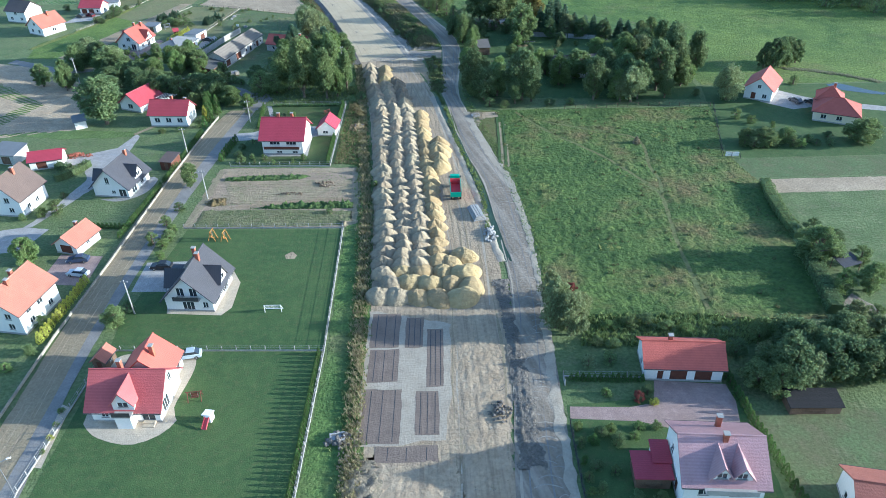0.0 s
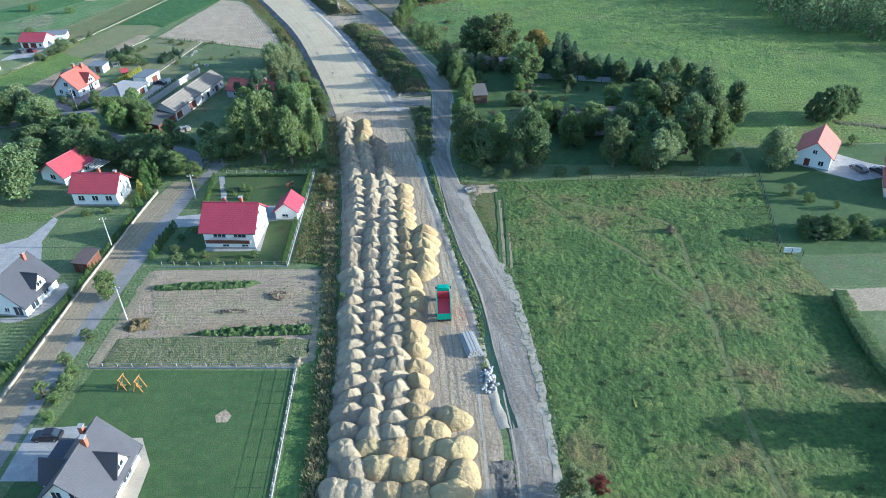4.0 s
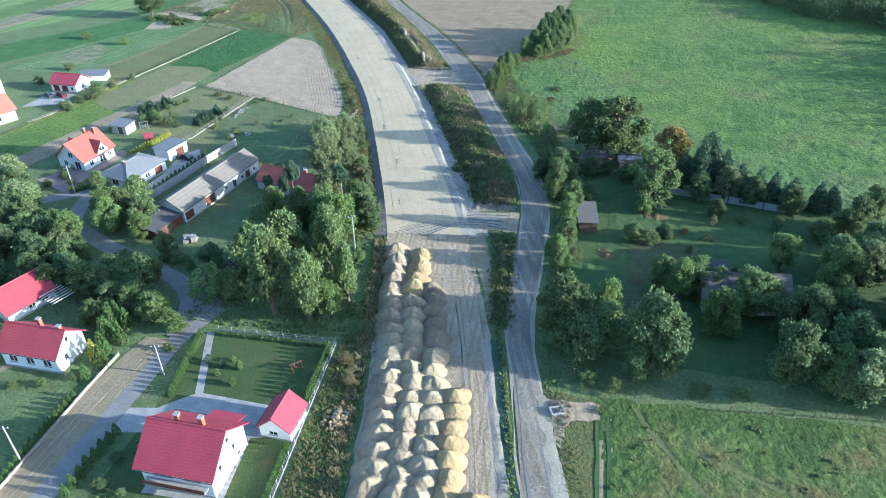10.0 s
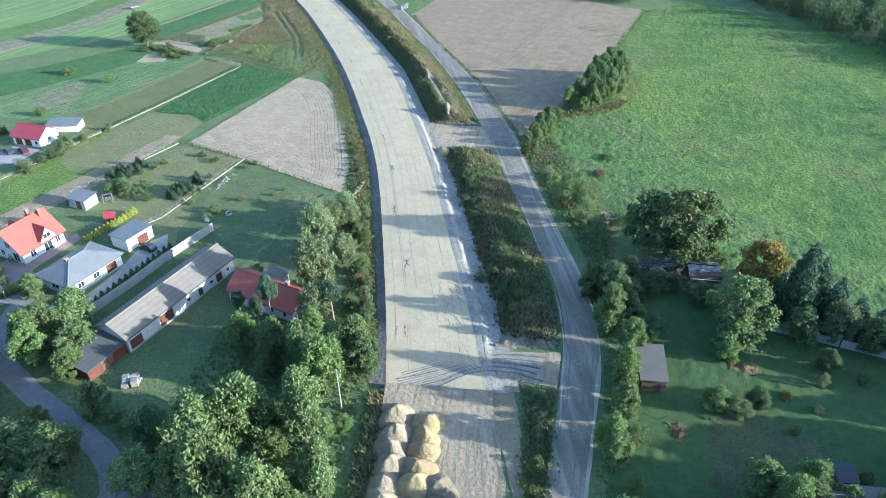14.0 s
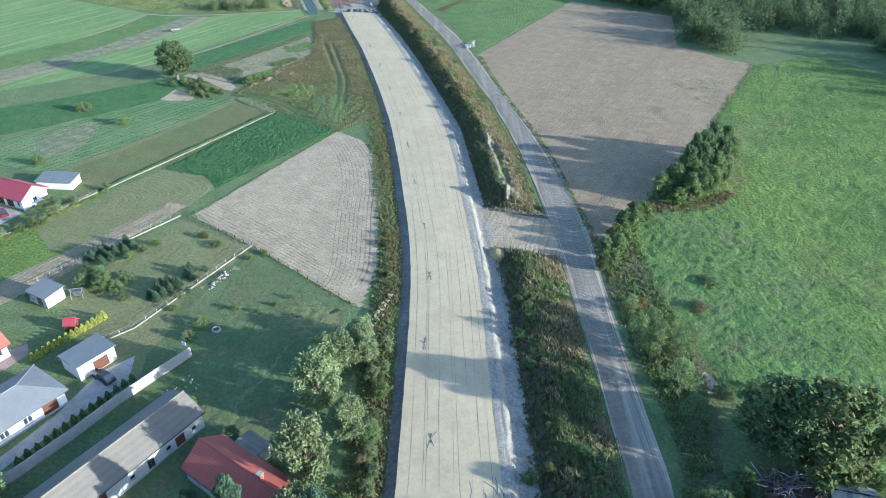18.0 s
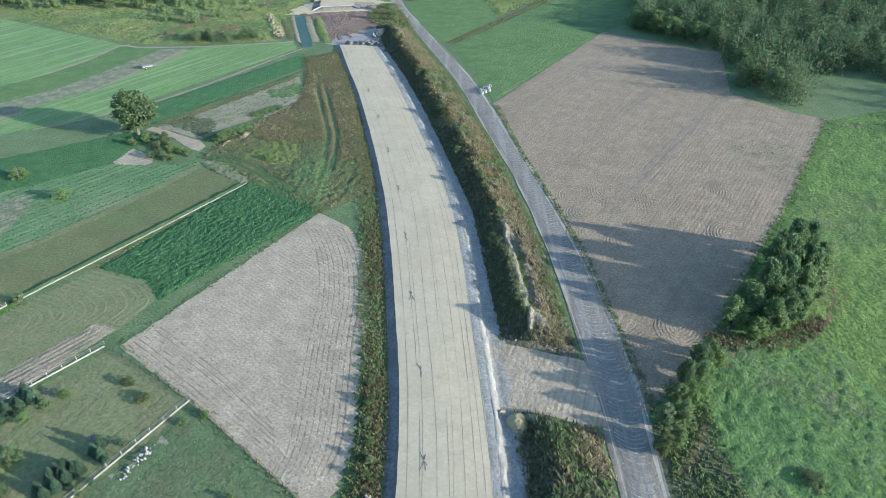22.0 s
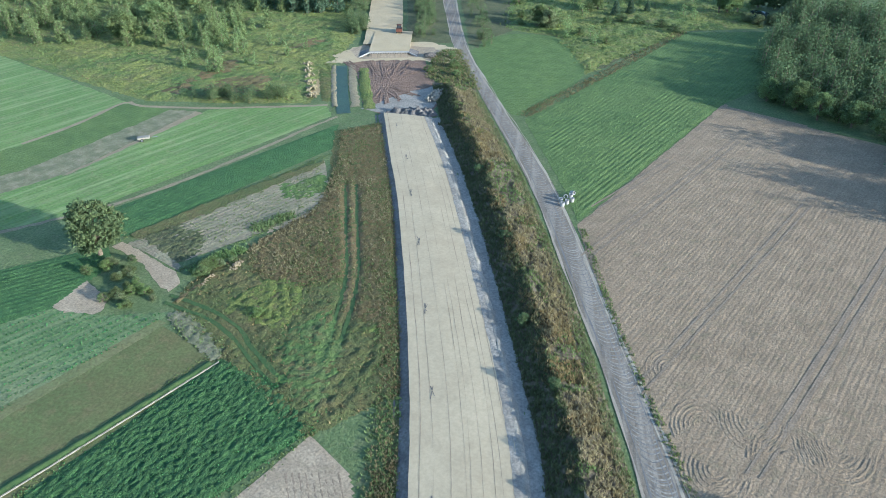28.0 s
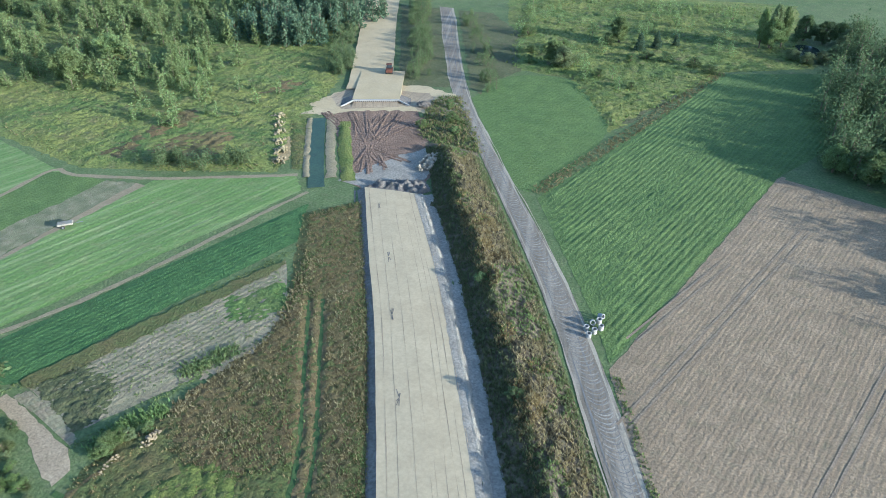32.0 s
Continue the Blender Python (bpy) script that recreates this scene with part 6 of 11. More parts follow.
part("balcony", box((-1.1, -5.9, 2.5), (1.7, -4.22, 2.66)), "concrete", a, "concrete balcony slab")
part("railing", box((-1.1, -5.88, 2.66), (1.7, -5.82, 3.5)), "darkmetal", a, "dark metal railing")
part("step", box((2.6, -5.4, 0.03), (4.4, -4.24, 0.2)), "tanslab", a)
part("step", box((2.6, -4.9, 0.2), (4.4, -4.24, 0.36)), "tanslab", a)
b = house("wing", "", 0.6, 5.4, 0, 7.4, 5.4, 2.9, 6.3, "y", "coral", "white", 0.55, [("r", -0.6, 0.9, 1.2, 1.2), ("r", 1.2, 0.9, 0.9, 1.2), ("l", 0.4, 0.9, 1.2, 1.2), ("b", 0, 0.9, 2.0, 1.3), ("b", 0, 3.6, 1.2, 1.2)], [(1.2, -0.6, 7.2)], parent=a)
house("garden_shed", "small wooden shed with an orange tile roof", -56.9, 89.2, -8, 2.3, 3.0, 1.9, 2.9, "y", "orange", "wood", 0.3, [("f", 0, 0.05, 0.9, 1.7, "g"), ("r", 0, 0.8, 0.7, 0.6)], category="shed", plinth=0)
b = house("house", "white house with a steep anthracite roof and red brick chimneys", -46.2, 107.6, -5, 8.8, 9.8, 2.9, 7.6, "y", "dark", "white", 0.7,
          [("f", -1.2, 3.3, 1.4, 1.8), ("f", 1.2, 3.3, 1.4, 1.8), ("f", -0.2, 0.3, 2.2, 2.1), ("f", 3.0, 0.9, 1.0, 1.2), ("r", -2.5, 0.9, 1.8, 1.3), ("r", 1.5, 0.3, 2.4, 2.1), ("b", 0, 0.9, 1.6, 1.3)],
          [(0.5, 1.2, 8.6), (-0.9, 3.2, 8.4)], [("r", 0.8, 3.4, 2.4, 3.6, 6.2, 0.1), ("l", 0.6, 3.4, 2.4, 3.6, 6.2, 0.6)])
part("balcony", box((-2.4, -5.9, 2.85), (2.4, -4.93, 3.0)), "concrete", b, "concrete balcony slab")
part("railing", box((-2.4, -5.9, 3.0), (2.4, -5.84, 3.8)), "darkmetal", b, "dark metal railing")
cp = empty("carport", pose(-50.9, 111.5, 0, 0, 0, -6), "open carport with a dark flat roof on posts", "carport")
part("roof", slab([(-2.0, -2.3, 2.62), (2.0, -2.3, 2.62), (2.0, 2.3, 2.74), (-2.0, 2.3, 2.74)], 0.16), "dark", cp)
for sx in (-1.8, 1.8):
    for sy in (-2.1, 0, 2.1):
        part("post", box((sx - 0.07, sy - 0.07, 0), (sx + 0.07, sy + 0.07, 2.56 + 0.026 * sy)), "wood", cp)
    part("beam", box((sx - 0.06, -2.2, 2.36), (sx + 0.06, 2.2, 2.48)), "wood", cp)
c = house("house", "tall white house with a broad crimson sheet roof", -40.9, 170.4, -4, 10.4, 9.4, 4.4, 8.0, "x", "crimson", "white", 0.7,
          [("f", -1.9, 2.7, 2.6, 1.2), ("f", 2.3, 2.7, 2.6, 1.2), ("f", -1.0, 0.4, 1.4, 0.6), ("f", 3.0, 0.4, 1.4, 0.6), ("r", -2.2, 2.6, 0.7, 1.1), ("r", 1.6, 2.6, 0.7, 1.1), ("r", 0.6, 5.0, 0.8, 1.0), ("r", 2.4, 0.6, 0.8, 0.7), ("b", 1.5, 0.1, 1.1, 2.1, "d")],
          [(-1.6, 0.7, 9.0), (1.9, 0.8, 9.0)])
part("balcony", box((-4.5, -5.9, 1.9), (4.6, -4.72, 2.05)), "concrete", c, "long concrete balcony slab")
part("railing", box((-4.5, -5.92, 2.05), (4.6, -5.86, 2.75)), "redwood", c, "brown wooden balcony rail")
part("porch_roof", slab([(-0.5, 4.6, 4.6), (4.6, 4.6, 4.6), (4.6, 7.0, 3.6), (-0.5, 7.0, 3.6)], 0.12), "crimson", c)
house("garage", "small white garage with a crimson sheet roof", -31.3, 178.9, -6, 4.8, 5.4, 2.3, 4.3, "y", "crimson", "white", 0.4, [("f", -0.3, 0.8, 1.4, 0.7), ("l", 0.3, 0.05, 2.6, 2.1, "d")], category="garage")
house("house", "white house with a red sheet roof beside conifers", -76.2, 188.3, -4, 10.4, 6.8, 3.6, 6.4, "x", "red", "white", 0.5,
      [("f", -3.2, 1.2, 1.5, 1.3), ("f", 0, 1.2, 1.5, 1.3), ("f", 3.2, 1.2, 1.5, 1.3), ("r", -1.2, 1.2, 0.8, 1.2), ("r", 0, 4.0, 0.7, 1.0)], [(0.3, 0.8, 7.4), (4.4, 0.2, 7.0)])
house("house", "white farmhouse with a bright red roof", -89.5, 200.6, -24, 7.6, 9.0, 2.3, 5.2, "y", "red", "white", 0.5, [("f", 0, 0.9, 1.8, 1.3), ("r", 0, 0.9, 1.2, 1.2), ("r", 2.5, 0.9, 1.2, 1.2)], [])
f = house("house", "white house with a grey tile roof and dark dormer", -76.6, 150.2, -9, 8.6, 9.4, 2.9, 7.2, "y", "dark", "white", 0.7,
          [("f", -0.4, 3.4, 1.0, 1.7), ("f", 0.6, 1.0, 1.0, 0.8), ("f", 2.8, 0.2, 1.8, 2.0), ("r", -2, 0.2, 2.0, 2.0), ("r", 1.5, 0.9, 1.4, 1.3)], [(0.4, 3.6, 8.2)], [("r", 0.6, 2.8, 2.4, 4.0, 6.0, 0.1), ("l", 1.0, 2.8, 2.4, 3.2, 5.2, 0.9)])
house("house", "large white house with a dark brown half-hipped roof", -97.6, 142.4, -8, 8.8, 9.0, 4.4, 8.6, "y", "brownroof", "white", 0.6,
      [("f", -2.2, 1.0, 1.2, 1.2), ("f", 1.8, 1.0, 1.2, 1.2), ("f", 1.4, 3.4, 1.2, 1.3), ("r", -2, 1.0, 1.1, 1.2), ("r", 1, 1.0, 1.1, 1.2), ("r", -0.5, 3.2, 1.1, 1.1), ("f", -1.6, 3.4, 1.2, 1.3)], [(0.8, 1, 9.4)])
house("garage", "white garage with an orange tile roof", -76.6, 125.4, -16, 5.2, 6.8, 2.3, 4.2, "y", "orange", "white", 0.5, [("f", 0, 0.05, 2.8, 2.1, "d"), ("r", 0, 0.9, 1.0, 0.9)], [(-1, 1.8, 4.6)], category="garage")
house("house", "two-storey white house with an orange tile roof", -77.2, 102.6, -10, 8.6, 10, 4.8, 8.0, "y", "orange", "white", 0.6,
      [("f", -2, 1.0, 1.2, 1.2), ("f", 2, 1.0, 1.2, 1.2), ("f", -2, 3.2, 1.2, 1.2), ("f", 2, 3.2, 1.2, 1.2), ("r", -2.5, 1.0, 1.2, 1.2), ("r", 2.6, 1.0, 1.2, 1.2), ("r", -2.5, 3.2, 1.2, 1.2), ("r", 0.4, 2.9, 1.4, 2.0)], [(0.6, -1, 8.8), (-0.6, 1.6, 8.8)])
shed("garden_shed", "red-brown wooden shed with a dark roof by the lane", -68.4, 160.6, -10, 3.0, 4.4, 2.3, 2.7, "brownroof", "redwood", [("f", 0, 0.05, 1.0, 1.9, "g")])
house("garage", "low white garage with a crimson roof", -100.2, 163.2, 14, 7.5, 5.2, 2.4, 3.8, "x", "crimson", "white", 0.4, [("f", -1, 0.05, 2.4, 2.1, "g"), ("r", 0, 0.9, 0.8, 0.8)], category="garage")
shed("shed", "open shed with a grey sheet roof", -111.5, 166.5, -12, 7, 5.5, 2.6, 3.4, "greyblue", "plaster_old", [("f", 1, 0.05, 2.6, 2.1, "g")])
shed("shed", "tiny white shed under a tree", -101.8, 186.2, 30, 3.0, 3.4, 2.2, 2.8, "greyblue", "white")
m = house("house", "white house with an orange-red tile roof and dormer", -111, 257, -14, 8.6, 9.6, 3.0, 6.8, "y", "tilered", "white", 0.6,
          [("f", 0.4, 3.3, 1.4, 1.3), ("f", -2.0, 0.9, 1.2, 1.2), ("f", 2.0, 0.3, 1.8, 2.0), ("r", -2.5, 0.9, 1.2, 1.2), ("r", 1.0, 0.3, 1.8, 2.0), ("r", 3.4, 0.9, 1.0, 1.2)], [(-1.2, 2.4, 7.8), (0.8, 3.6, 7.8)], [("l", -0.5, 2.6, 2.4, 3.6, 5.4, 0.3), ("r", 1.2, 3.4, 2.4, 3.6, 5.8, 0.4)])
house("bungalow", "white bungalow with a grey-blue hipped roof", -94.2, 250.2, 74, 12.0, 8.6, 2.8, 4.8, "hip", "greyblue", "white", 0.6,
      [("f", -3.5, 0.9, 1.4, 1.2), ("f", 0.0, 0.9, 1.4, 1.2), ("f", 3.5, 0.05, 2.4, 2.1, "d"), ("l", 0, 0.9, 2.0, 1.3), ("r", 0, 0.9, 1.6, 1.2)], [(-2, 0.3, 5.2)])
shed("garage", "pale garage with a flat light roof", -91.3, 263.2, 72, 6.5, 5.0, 2.9, 2.7, "greyblue", "white", [("f", 0.6, 0.05, 2.6, 2.1, "d")], "garage")
p = house("farm_building", "long low white farm building with a grey felt roof", -72.3, 245.2, 74.8, 26.5, 7.4, 3.1, 5.0, "x", "grey", "plaster_old", 0.35,
          [("f", -11.5, 0.05, 2.6, 2.2, "d"), ("f", -4.5, 0.05, 3.2, 2.4, "d"), ("f", 1.0, 1.0, 0.9, 0.8), ("f", 4.0, 0.05, 1.1, 2.0, "dark"), ("f", 7.0, 1.0, 0.9, 0.8), ("f", 9.0, 0.05, 1.6, 2.1, "g"), ("f", 11.5, 1.0, 0.9, 0.8), ("l", 0, 1.2, 0.9, 0.8)], [], category="farm building")
shed("lean_to", "dark wooden lean-to beside the farm building", -76.1, 228.4, 76, 8.0, 4.8, 2.2, 2.9, "felt", "redwood", [("f", 0, 0.05, 2.4, 1.9, "g")])
house("house", "old white house with a brown-red tile roof", -53.8, 249.0, -17, 15.0, 6.6, 2.6, 4.9, "x", "tilered", "plaster_old", 0.4,
      [("f", -5, 0.8, 0.9, 1.1), ("f", -1.5, 0.8, 0.9, 1.1), ("f", 2.5, 0.8, 0.9, 1.1), ("f", 5.5, 0.8, 0.9, 1.1), ("r", 0, 0.8, 0.9, 1.1), ("r", 0, 2.9, 0.7, 0.8)], [(4.0, 0.3, 5.7)])
shed("porch", "small porch with a pale flat roof", -55.5, 254.2, -17, 4.0, 3.4, 2.6, 2.4, "grey", "plaster_old", (), "porch")
house("house", "small white house with a red sheet roof", -145.4, 303.8, -5, 8.8, 6.6, 2.8, 4.8, "x", "red", "white", 0.5, [("f", -2.6, 0.05, 2.2, 2.1, "g"), ("f", 0.4, 0.05, 2.2, 2.1, "g"), ("r", 0, 0.9, 1.0, 1.0), ("f", 3.0, 0.9, 0.9, 1.0)], [])
shed("shed", "long shed with a pale sheet roof", -142.8, 312.5, 12, 8.6, 4.2, 1.9, 2.3, "greyblue", "white")
shed("summer_house", "small garden house with a pale roof and open front", -111.4, 275.2, -10, 5.0, 3.8, 2.3, 2.6, "greyblue", "plaster_old", [("f", 0.6, 0.05, 1.6, 2.0, "g")])
house("playhouse", "small red wooden playhouse", -100.7, 269.6, 20, 1.8, 1.8, 1.5, 2.3, "x", "red", "redwood", 0.2, [("f", 0, 0.05, 0.6, 1.1, "g")], category="playhouse", plinth=0)
house("house", "distant white house with a dark roof", -170, 295, -20, 10, 8.5, 4.6, 7.6, "x", "brownroof", "white", 0.5, [("f", -2.5, 1, 1.3, 1.2), ("f", 2.5, 1, 1.3, 1.2), ("r", 0, 1, 1.2, 1.2), ("f", 0, 3.2, 1.3, 1.1)], [(1, 0.6, 8.6)])
house("house", "distant white house with an orange tile roof", -153, 277.5, -30, 9, 9.5, 3.4, 6.8, "y", "orange", "white", 0.6, [("f", -2, 1, 1.3, 1.2), ("f", 2, 1, 1.3, 1.2), ("f", 0, 3.6, 1.3, 1.2), ("r", 0, 1, 1.4, 1.2)], [(1, 1.2, 7.8)])

# ---- buildings, right ----
u = house("garage", "long white garage with a coral tile roof", 36.8, 85.8, -4, 11.8, 6.6, 3.0, 5.2, "x", "coral", "white", 0.5,
          [("f", -3.6, 0.05, 0.9, 2.0, "g"), ("f", -0.8, 0.05, 2.6, 2.2, "g"), ("f", 3.0, 0.05, 2.6, 2.2, "g"), ("l", 0, 1.0, 1.0, 1.0)], [(-1.8, 0.8, 5.9)], category="garage")
v = house("house", "white house with a glossy maroon tile roof, sky sheen in its colour, and two dormers", 34.9, 64.0, -4, 10.0, 10.0, 5.3, 8.6, "x", "pink", "white", 0.6,
          [("f", -2.5, 3.1, 1.4, 1.3), ("f", 1.5, 3.1, 1.4, 1.3), ("f", -2.5, 0.8, 1.4, 1.3), ("f", 2, 0.3, 2.4, 2.1), ("l", -2, 3.2, 1.0, 1.2), ("l", 2, 0.1, 1.1, 2.1, "d"), ("r", 0, 3.2, 1.0, 1.2)],
          [(0.4, -0.5, 9.6), (0.8, 3.6, 8.4)], [("f", -0.6, 2.6, 5.0, 6.3, 8.1, -0.4), ("f", 1.9, 2.6, 5.0, 6.3, 8.1, -0.4)])
part("balcony", box((-2.8, -6.5, 5.0), (3.6, -5.02, 5.15)), "concrete", v, "balcony slab below the dormers")
part("railing", box((-2.8, -6.5, 5.15), (3.6, -6.42, 5.9)), "concrete", v, "pale balcony rail")
shed("porch", "entrance porch with a crimson roof", 28.6, 66.6, -4, 2.0, 3.2, 2.5, 2.8, "crimson", "white", (), "porch")
shed("arbour", "garden shelter with a dark red flat roof", 27.0, 64.6, -3, 4.6, 4.0, 2.2, 2.4, "crimson", "wood", [("f", 0, 0.05, 2.4, 1.8, "g")])
house("house", "white house with a brown-red tile roof", 56.5, 57.5, -12, 12, 8, 3.6, 5.9, "x", "brick_roof", "white", 0.5, [("l", -1.2, 0.9, 0.9, 1.2), ("l", 1.2, 0.9, 0.9, 1.2), ("b", 0, 0.9, 1.4, 1.2)], [])
shed("woodshed", "low dark woodshed stacked with firewood", 54.0, 76.6, -1, 7.4, 3.0, 1.6, 2.0, "tar", "wood", [("f", 0, 0.05, 3.0, 1.2, "g")])
house("house", "white house with a coral tile roof on the meadow's edge", 92.2, 198.0, -33, 7.4, 10.5, 3.6, 6.6, "y", "coral", "white", 0.6, [("f", -1.2, 0.1, 1.2, 2.1, "d"), ("f", 1.8, 0.9, 1.2, 1.2), ("f", 0, 3.6, 1.0, 1.0), ("r", -2, 0.9, 1.2, 1.2)], [])
z2 = house("house", "white house with a red-brown hipped tile roof", 105.4, 180.5, -26, 10.5, 8.5, 2.8, 5.6, "hip", "tilered", "cream", 0.7, [("f", -2.8, 0.9, 1.4, 1.2), ("f", 1.0, 0.9, 1.4, 1.2), ("l", 0, 0.9, 1.4, 1.2), ("r", 0, 0.9, 1.4, 1.2)], [])
house("wing", "", -2.0, 5.5, 0, 6.0, 6.0, 3.6, 6.6, "hip", "tilered", "cream", 0.6, [("l", 0, 1.6, 1.2, 1.1)], [(0.5, 0.5, 7.4)], parent=z2)
shed("hut", "old wooden hut with a grey asbestos roof", 13.5, 241.8, 4, 3.7, 7.4, 2.5, 3.0, "mossroof", "wood", [("f", 0.4, 0.05, 1.2, 1.9, "g"), ("r", 1, 1, 0.8, 0.8)], "hut")
house("cottage", "old cottage with a grey asbestos roof among trees", 40.4, 218.6, 4, 14.5, 8.4, 2.7, 5.8, "x", "mossroof", "plaster_old", 0.5, [("f", -3, 0.9, 1.0, 1.1), ("f", 3, 0.9, 1.0, 1.1), ("f", 0, 0.05, 1.1, 2.0, "g")], [(1, 0.5, 6.8)], category="house")
shed("shed", "small dark shed beside the cottage", 37.6, 224.6, 7, 2.2, 2.2, 2.6, 3.2, "dark", "wood")
# collapsed barn
rn = random.Random(8)
ruin = empty("barn", pose(18.6, 270.6, 0, 0, 0, 8), "collapsed wooden barn of fallen rafters and shingles", "barn")
for k in range(46):
    x, y, a = rn.uniform(-5.6, 2.0), rn.uniform(-2.6, 3.4), rn.gauss(0.6, 0.7)
    ln, up = rn.uniform(1.6, 3.4), rn.uniform(-0.7, 0.7)
    z = 1.7 - 0.13 * abs(x + 2) - 0.12 * abs(y) + rn.uniform(-0.3, 0.5)
    part("rafter", tube((x - ln * math.cos(a), y - ln * math.sin(a), max(0.08, z - up)), (x + ln * math.cos(a), y + ln * math.sin(a), max(0.08, z + up)), 0.09, 0.06, 5), "oldgrey" if k % 3 else "wood", ruin)
for k in range(26):
    x, y = rn.uniform(-5, 2.4), rn.uniform(-2.6, 3)
    part("plank", box((-1.3, -0.12, -0.02), (1.3, 0.12, 0.03), pose(x, y, max(0.3, 1.3 - 0.12 * abs(x + 2)), rn.uniform(-20, 20), rn.uniform(-25, 25), rn.uniform(0, 180))), "wood" if k % 2 else "darkmetal", ruin)
for k in range(9):
    for j in range(7):
        part("shingle", box((-0.36, -0.42, -0.02), (0.36, 0.42, 0.05), pose(3.0 + 0.66 * k, -2.2 + 0.72 * j, 2.4 - 0.36 * abs(j - 4.2) - 0.05 * k + rn.uniform(-0.06, 0.06), (22 if j < 4 else -22) + rn.uniform(-6, 6), rn.uniform(-5, 5), rn.uniform(-10, 10))), "concrete" if (k * 3 + j) % 4 else "oldgrey", ruin)
part("wall", box((2.8, -2.4, 0), (8.6, 2.6, 1.35)), "wood", ruin, "low rotten plank wall")
part("rubble_core", box((-5.4, -2.4, 0), (2.6, 3.0, 0.7), None, 0.3), "bark", ruin, "dark heap of rotten wood")
# ---- sand heaps ----
def heap_mesh(seed, mat, dome):
    """A tipped load of sand: a cone at its angle of repose with a short crest and slumped flanks, or a rounder dome."""
    rng = random.Random(seed)
    n, m = 24, 9
    vs, fs = [(0, 0, 1.0 if not dome else 0.92)], []
    ph, crest = rng.uniform(0, 6), rng.uniform(0.12, 0.3)
    for j in range(1, m + 1):
        u = j / m
        for i in range(n):
            a = 2 * math.pi * i / n
            w = 1 + 0.12 * math.sin(2 * a + ph) + 0.08 * math.sin(3 * a + ph * 2)
            x, y = math.cos(a) * u * w, math.sin(a) * u * w
            z = 0.92 * (1 - u ** 2.2) ** 0.9 if dome else (1 - u) * (1 + 0.25 * u) + crest * u * (1 - u) * math.cos(2 * a)
            z += 0.07 * math.sin(4 * a + 3 * ph) * u * (1 - u) * 2
            z += (0.07 * noise.noise(Vector((x * 2.6, y * 2.6, seed))) + 0.06 * noise.noise(Vector((x * 6, y * 6, seed)))) * min(1, 2.2 * z + 0.1)
            vs.append((x, y, z if u < 1 else -0.05))
    fs += [(0, 1 + i, 1 + (i + 1) % n) for i in range(n)]
    for j in range(m - 1):
        b = 1 + j * n
        fs += [(b + i, b + n + i, b + n + (i + 1) % n, b + (i + 1) % n) for i in range(n)]
    me = bpy.data.meshes.new("sand_mound")
    me.from_pydata(vs, [], fs)
    me.materials.append(M[mat])
    me.polygons.foreach_set("use_smooth", [True] * len(fs))
    return me


HEAPS = {(mat, dome): [heap_mesh(q + 3 * dome, mat, dome) for q in range(7)] for mat in ("sand", "palesand", "darksand") for dome in (False, True)}
hr = random.Random(4)


def heap(x, y, r, h, mat="sand", dome=False):
    ob = new("sand_mound", HEAPS[(mat, dome)][hr.randrange(7)])
    ob.matrix_world = pose(x, y, 0.1, 0, 0, hr.uniform(-25, 25) + hr.choice((0, 180))) @ Matrix.Diagonal((r, r * hr.uniform(0.85, 1.05), h, 1))
    tagged(ob, "tipped mound of yellow sand on the building strip" if mat == "sand" else "tipped mound of dark brown sandy earth on the strip" if mat == "darksand" else "tipped mound of pale cream sand on the building strip", "sand mound", "sand mounds on the road strip")


def heap_line(pts, y0, y1, gap, r=2.9, h=2.3, mat="palesand"):
    ys, xs = [p[1] for p in pts], [p[0] for p in pts]
    y = y0
    while y <= y1:
        heap(np.interp(y, ys, xs) + hr.uniform(-0.3, 0.3), y, r * hr.uniform(0.85, 1.1), h * hr.uniform(0.8, 1.15), mat)
        y += gap * hr.uniform(0.82, 1.2)


COL = [(-12.4, 103), (-12.4, 116), (-12.6, 128), (-15.4, 160), (-17.4, 188), (-19.6, 200), (-22.2, 212), (-24.4, 231)]
between("sand_layer", [(x - 1.6, y) for x, y in COL[:-1]], [(x + 12.2 - max(0, (y - 160) * 0.06), y) for x, y in COL[:-1]], 0.06, "palesand", "trampled sand under the tipped mounds", "sand", 0.8, 0.3)
heap_line(COL, 116, 229, 3.1)
heap_line([(x + 3.6, y) for x, y in COL], 115, 211, 3.0)
heap_line([(x + 4.4, y) for x, y in COL], 214, 226, 2.9, 2.7, 2.4, "sand")
heap_line([(x + 7.1, y) for x, y in COL], 115, 198, 3.0)
heap_line([(x + 7.4, y) for x, y in COL], 201, 216, 3.0, 2.8, 2.1, "darksand")
heap_line([(x + 10.4, y) for x, y in COL], 116, 190, 3.1, 2.6, 2.3, "sand")
heap_line([(-1.6, 156), (-1.8, 170)], 155.5, 170, 2.7, 3.0, 2.6, "sand")
for x, y, r in ((-12.6, 105.5, 2.3), (-9.2, 105.2, 2.4), (-5.6, 104.8, 2.3), (-1.8, 104.4, 2.6), (2.6, 104.4, 2.9), (4.3, 107.6, 2.6), (-10.6, 109.2, 2.2), (-7.2, 109.4, 2.4), (-3.4, 108.8, 2.5), (0.6, 108.6, 2.3), (3.4, 112.0, 2.7), (-12.2, 112.2, 2.3), (-8.8, 112.8, 2.1), (-5.0, 112.4, 2.4), (-0.9, 112.6, 2.2), (3.2, 118.0, 2.4), (0.4, 115.6, 2.3)):
    heap(x, y, r * 1.15, r * 0.8, "sand" if x > -9 else "palesand", True)

heap(-35.1, 314.8, 1.9, 1.2, "sand", True)
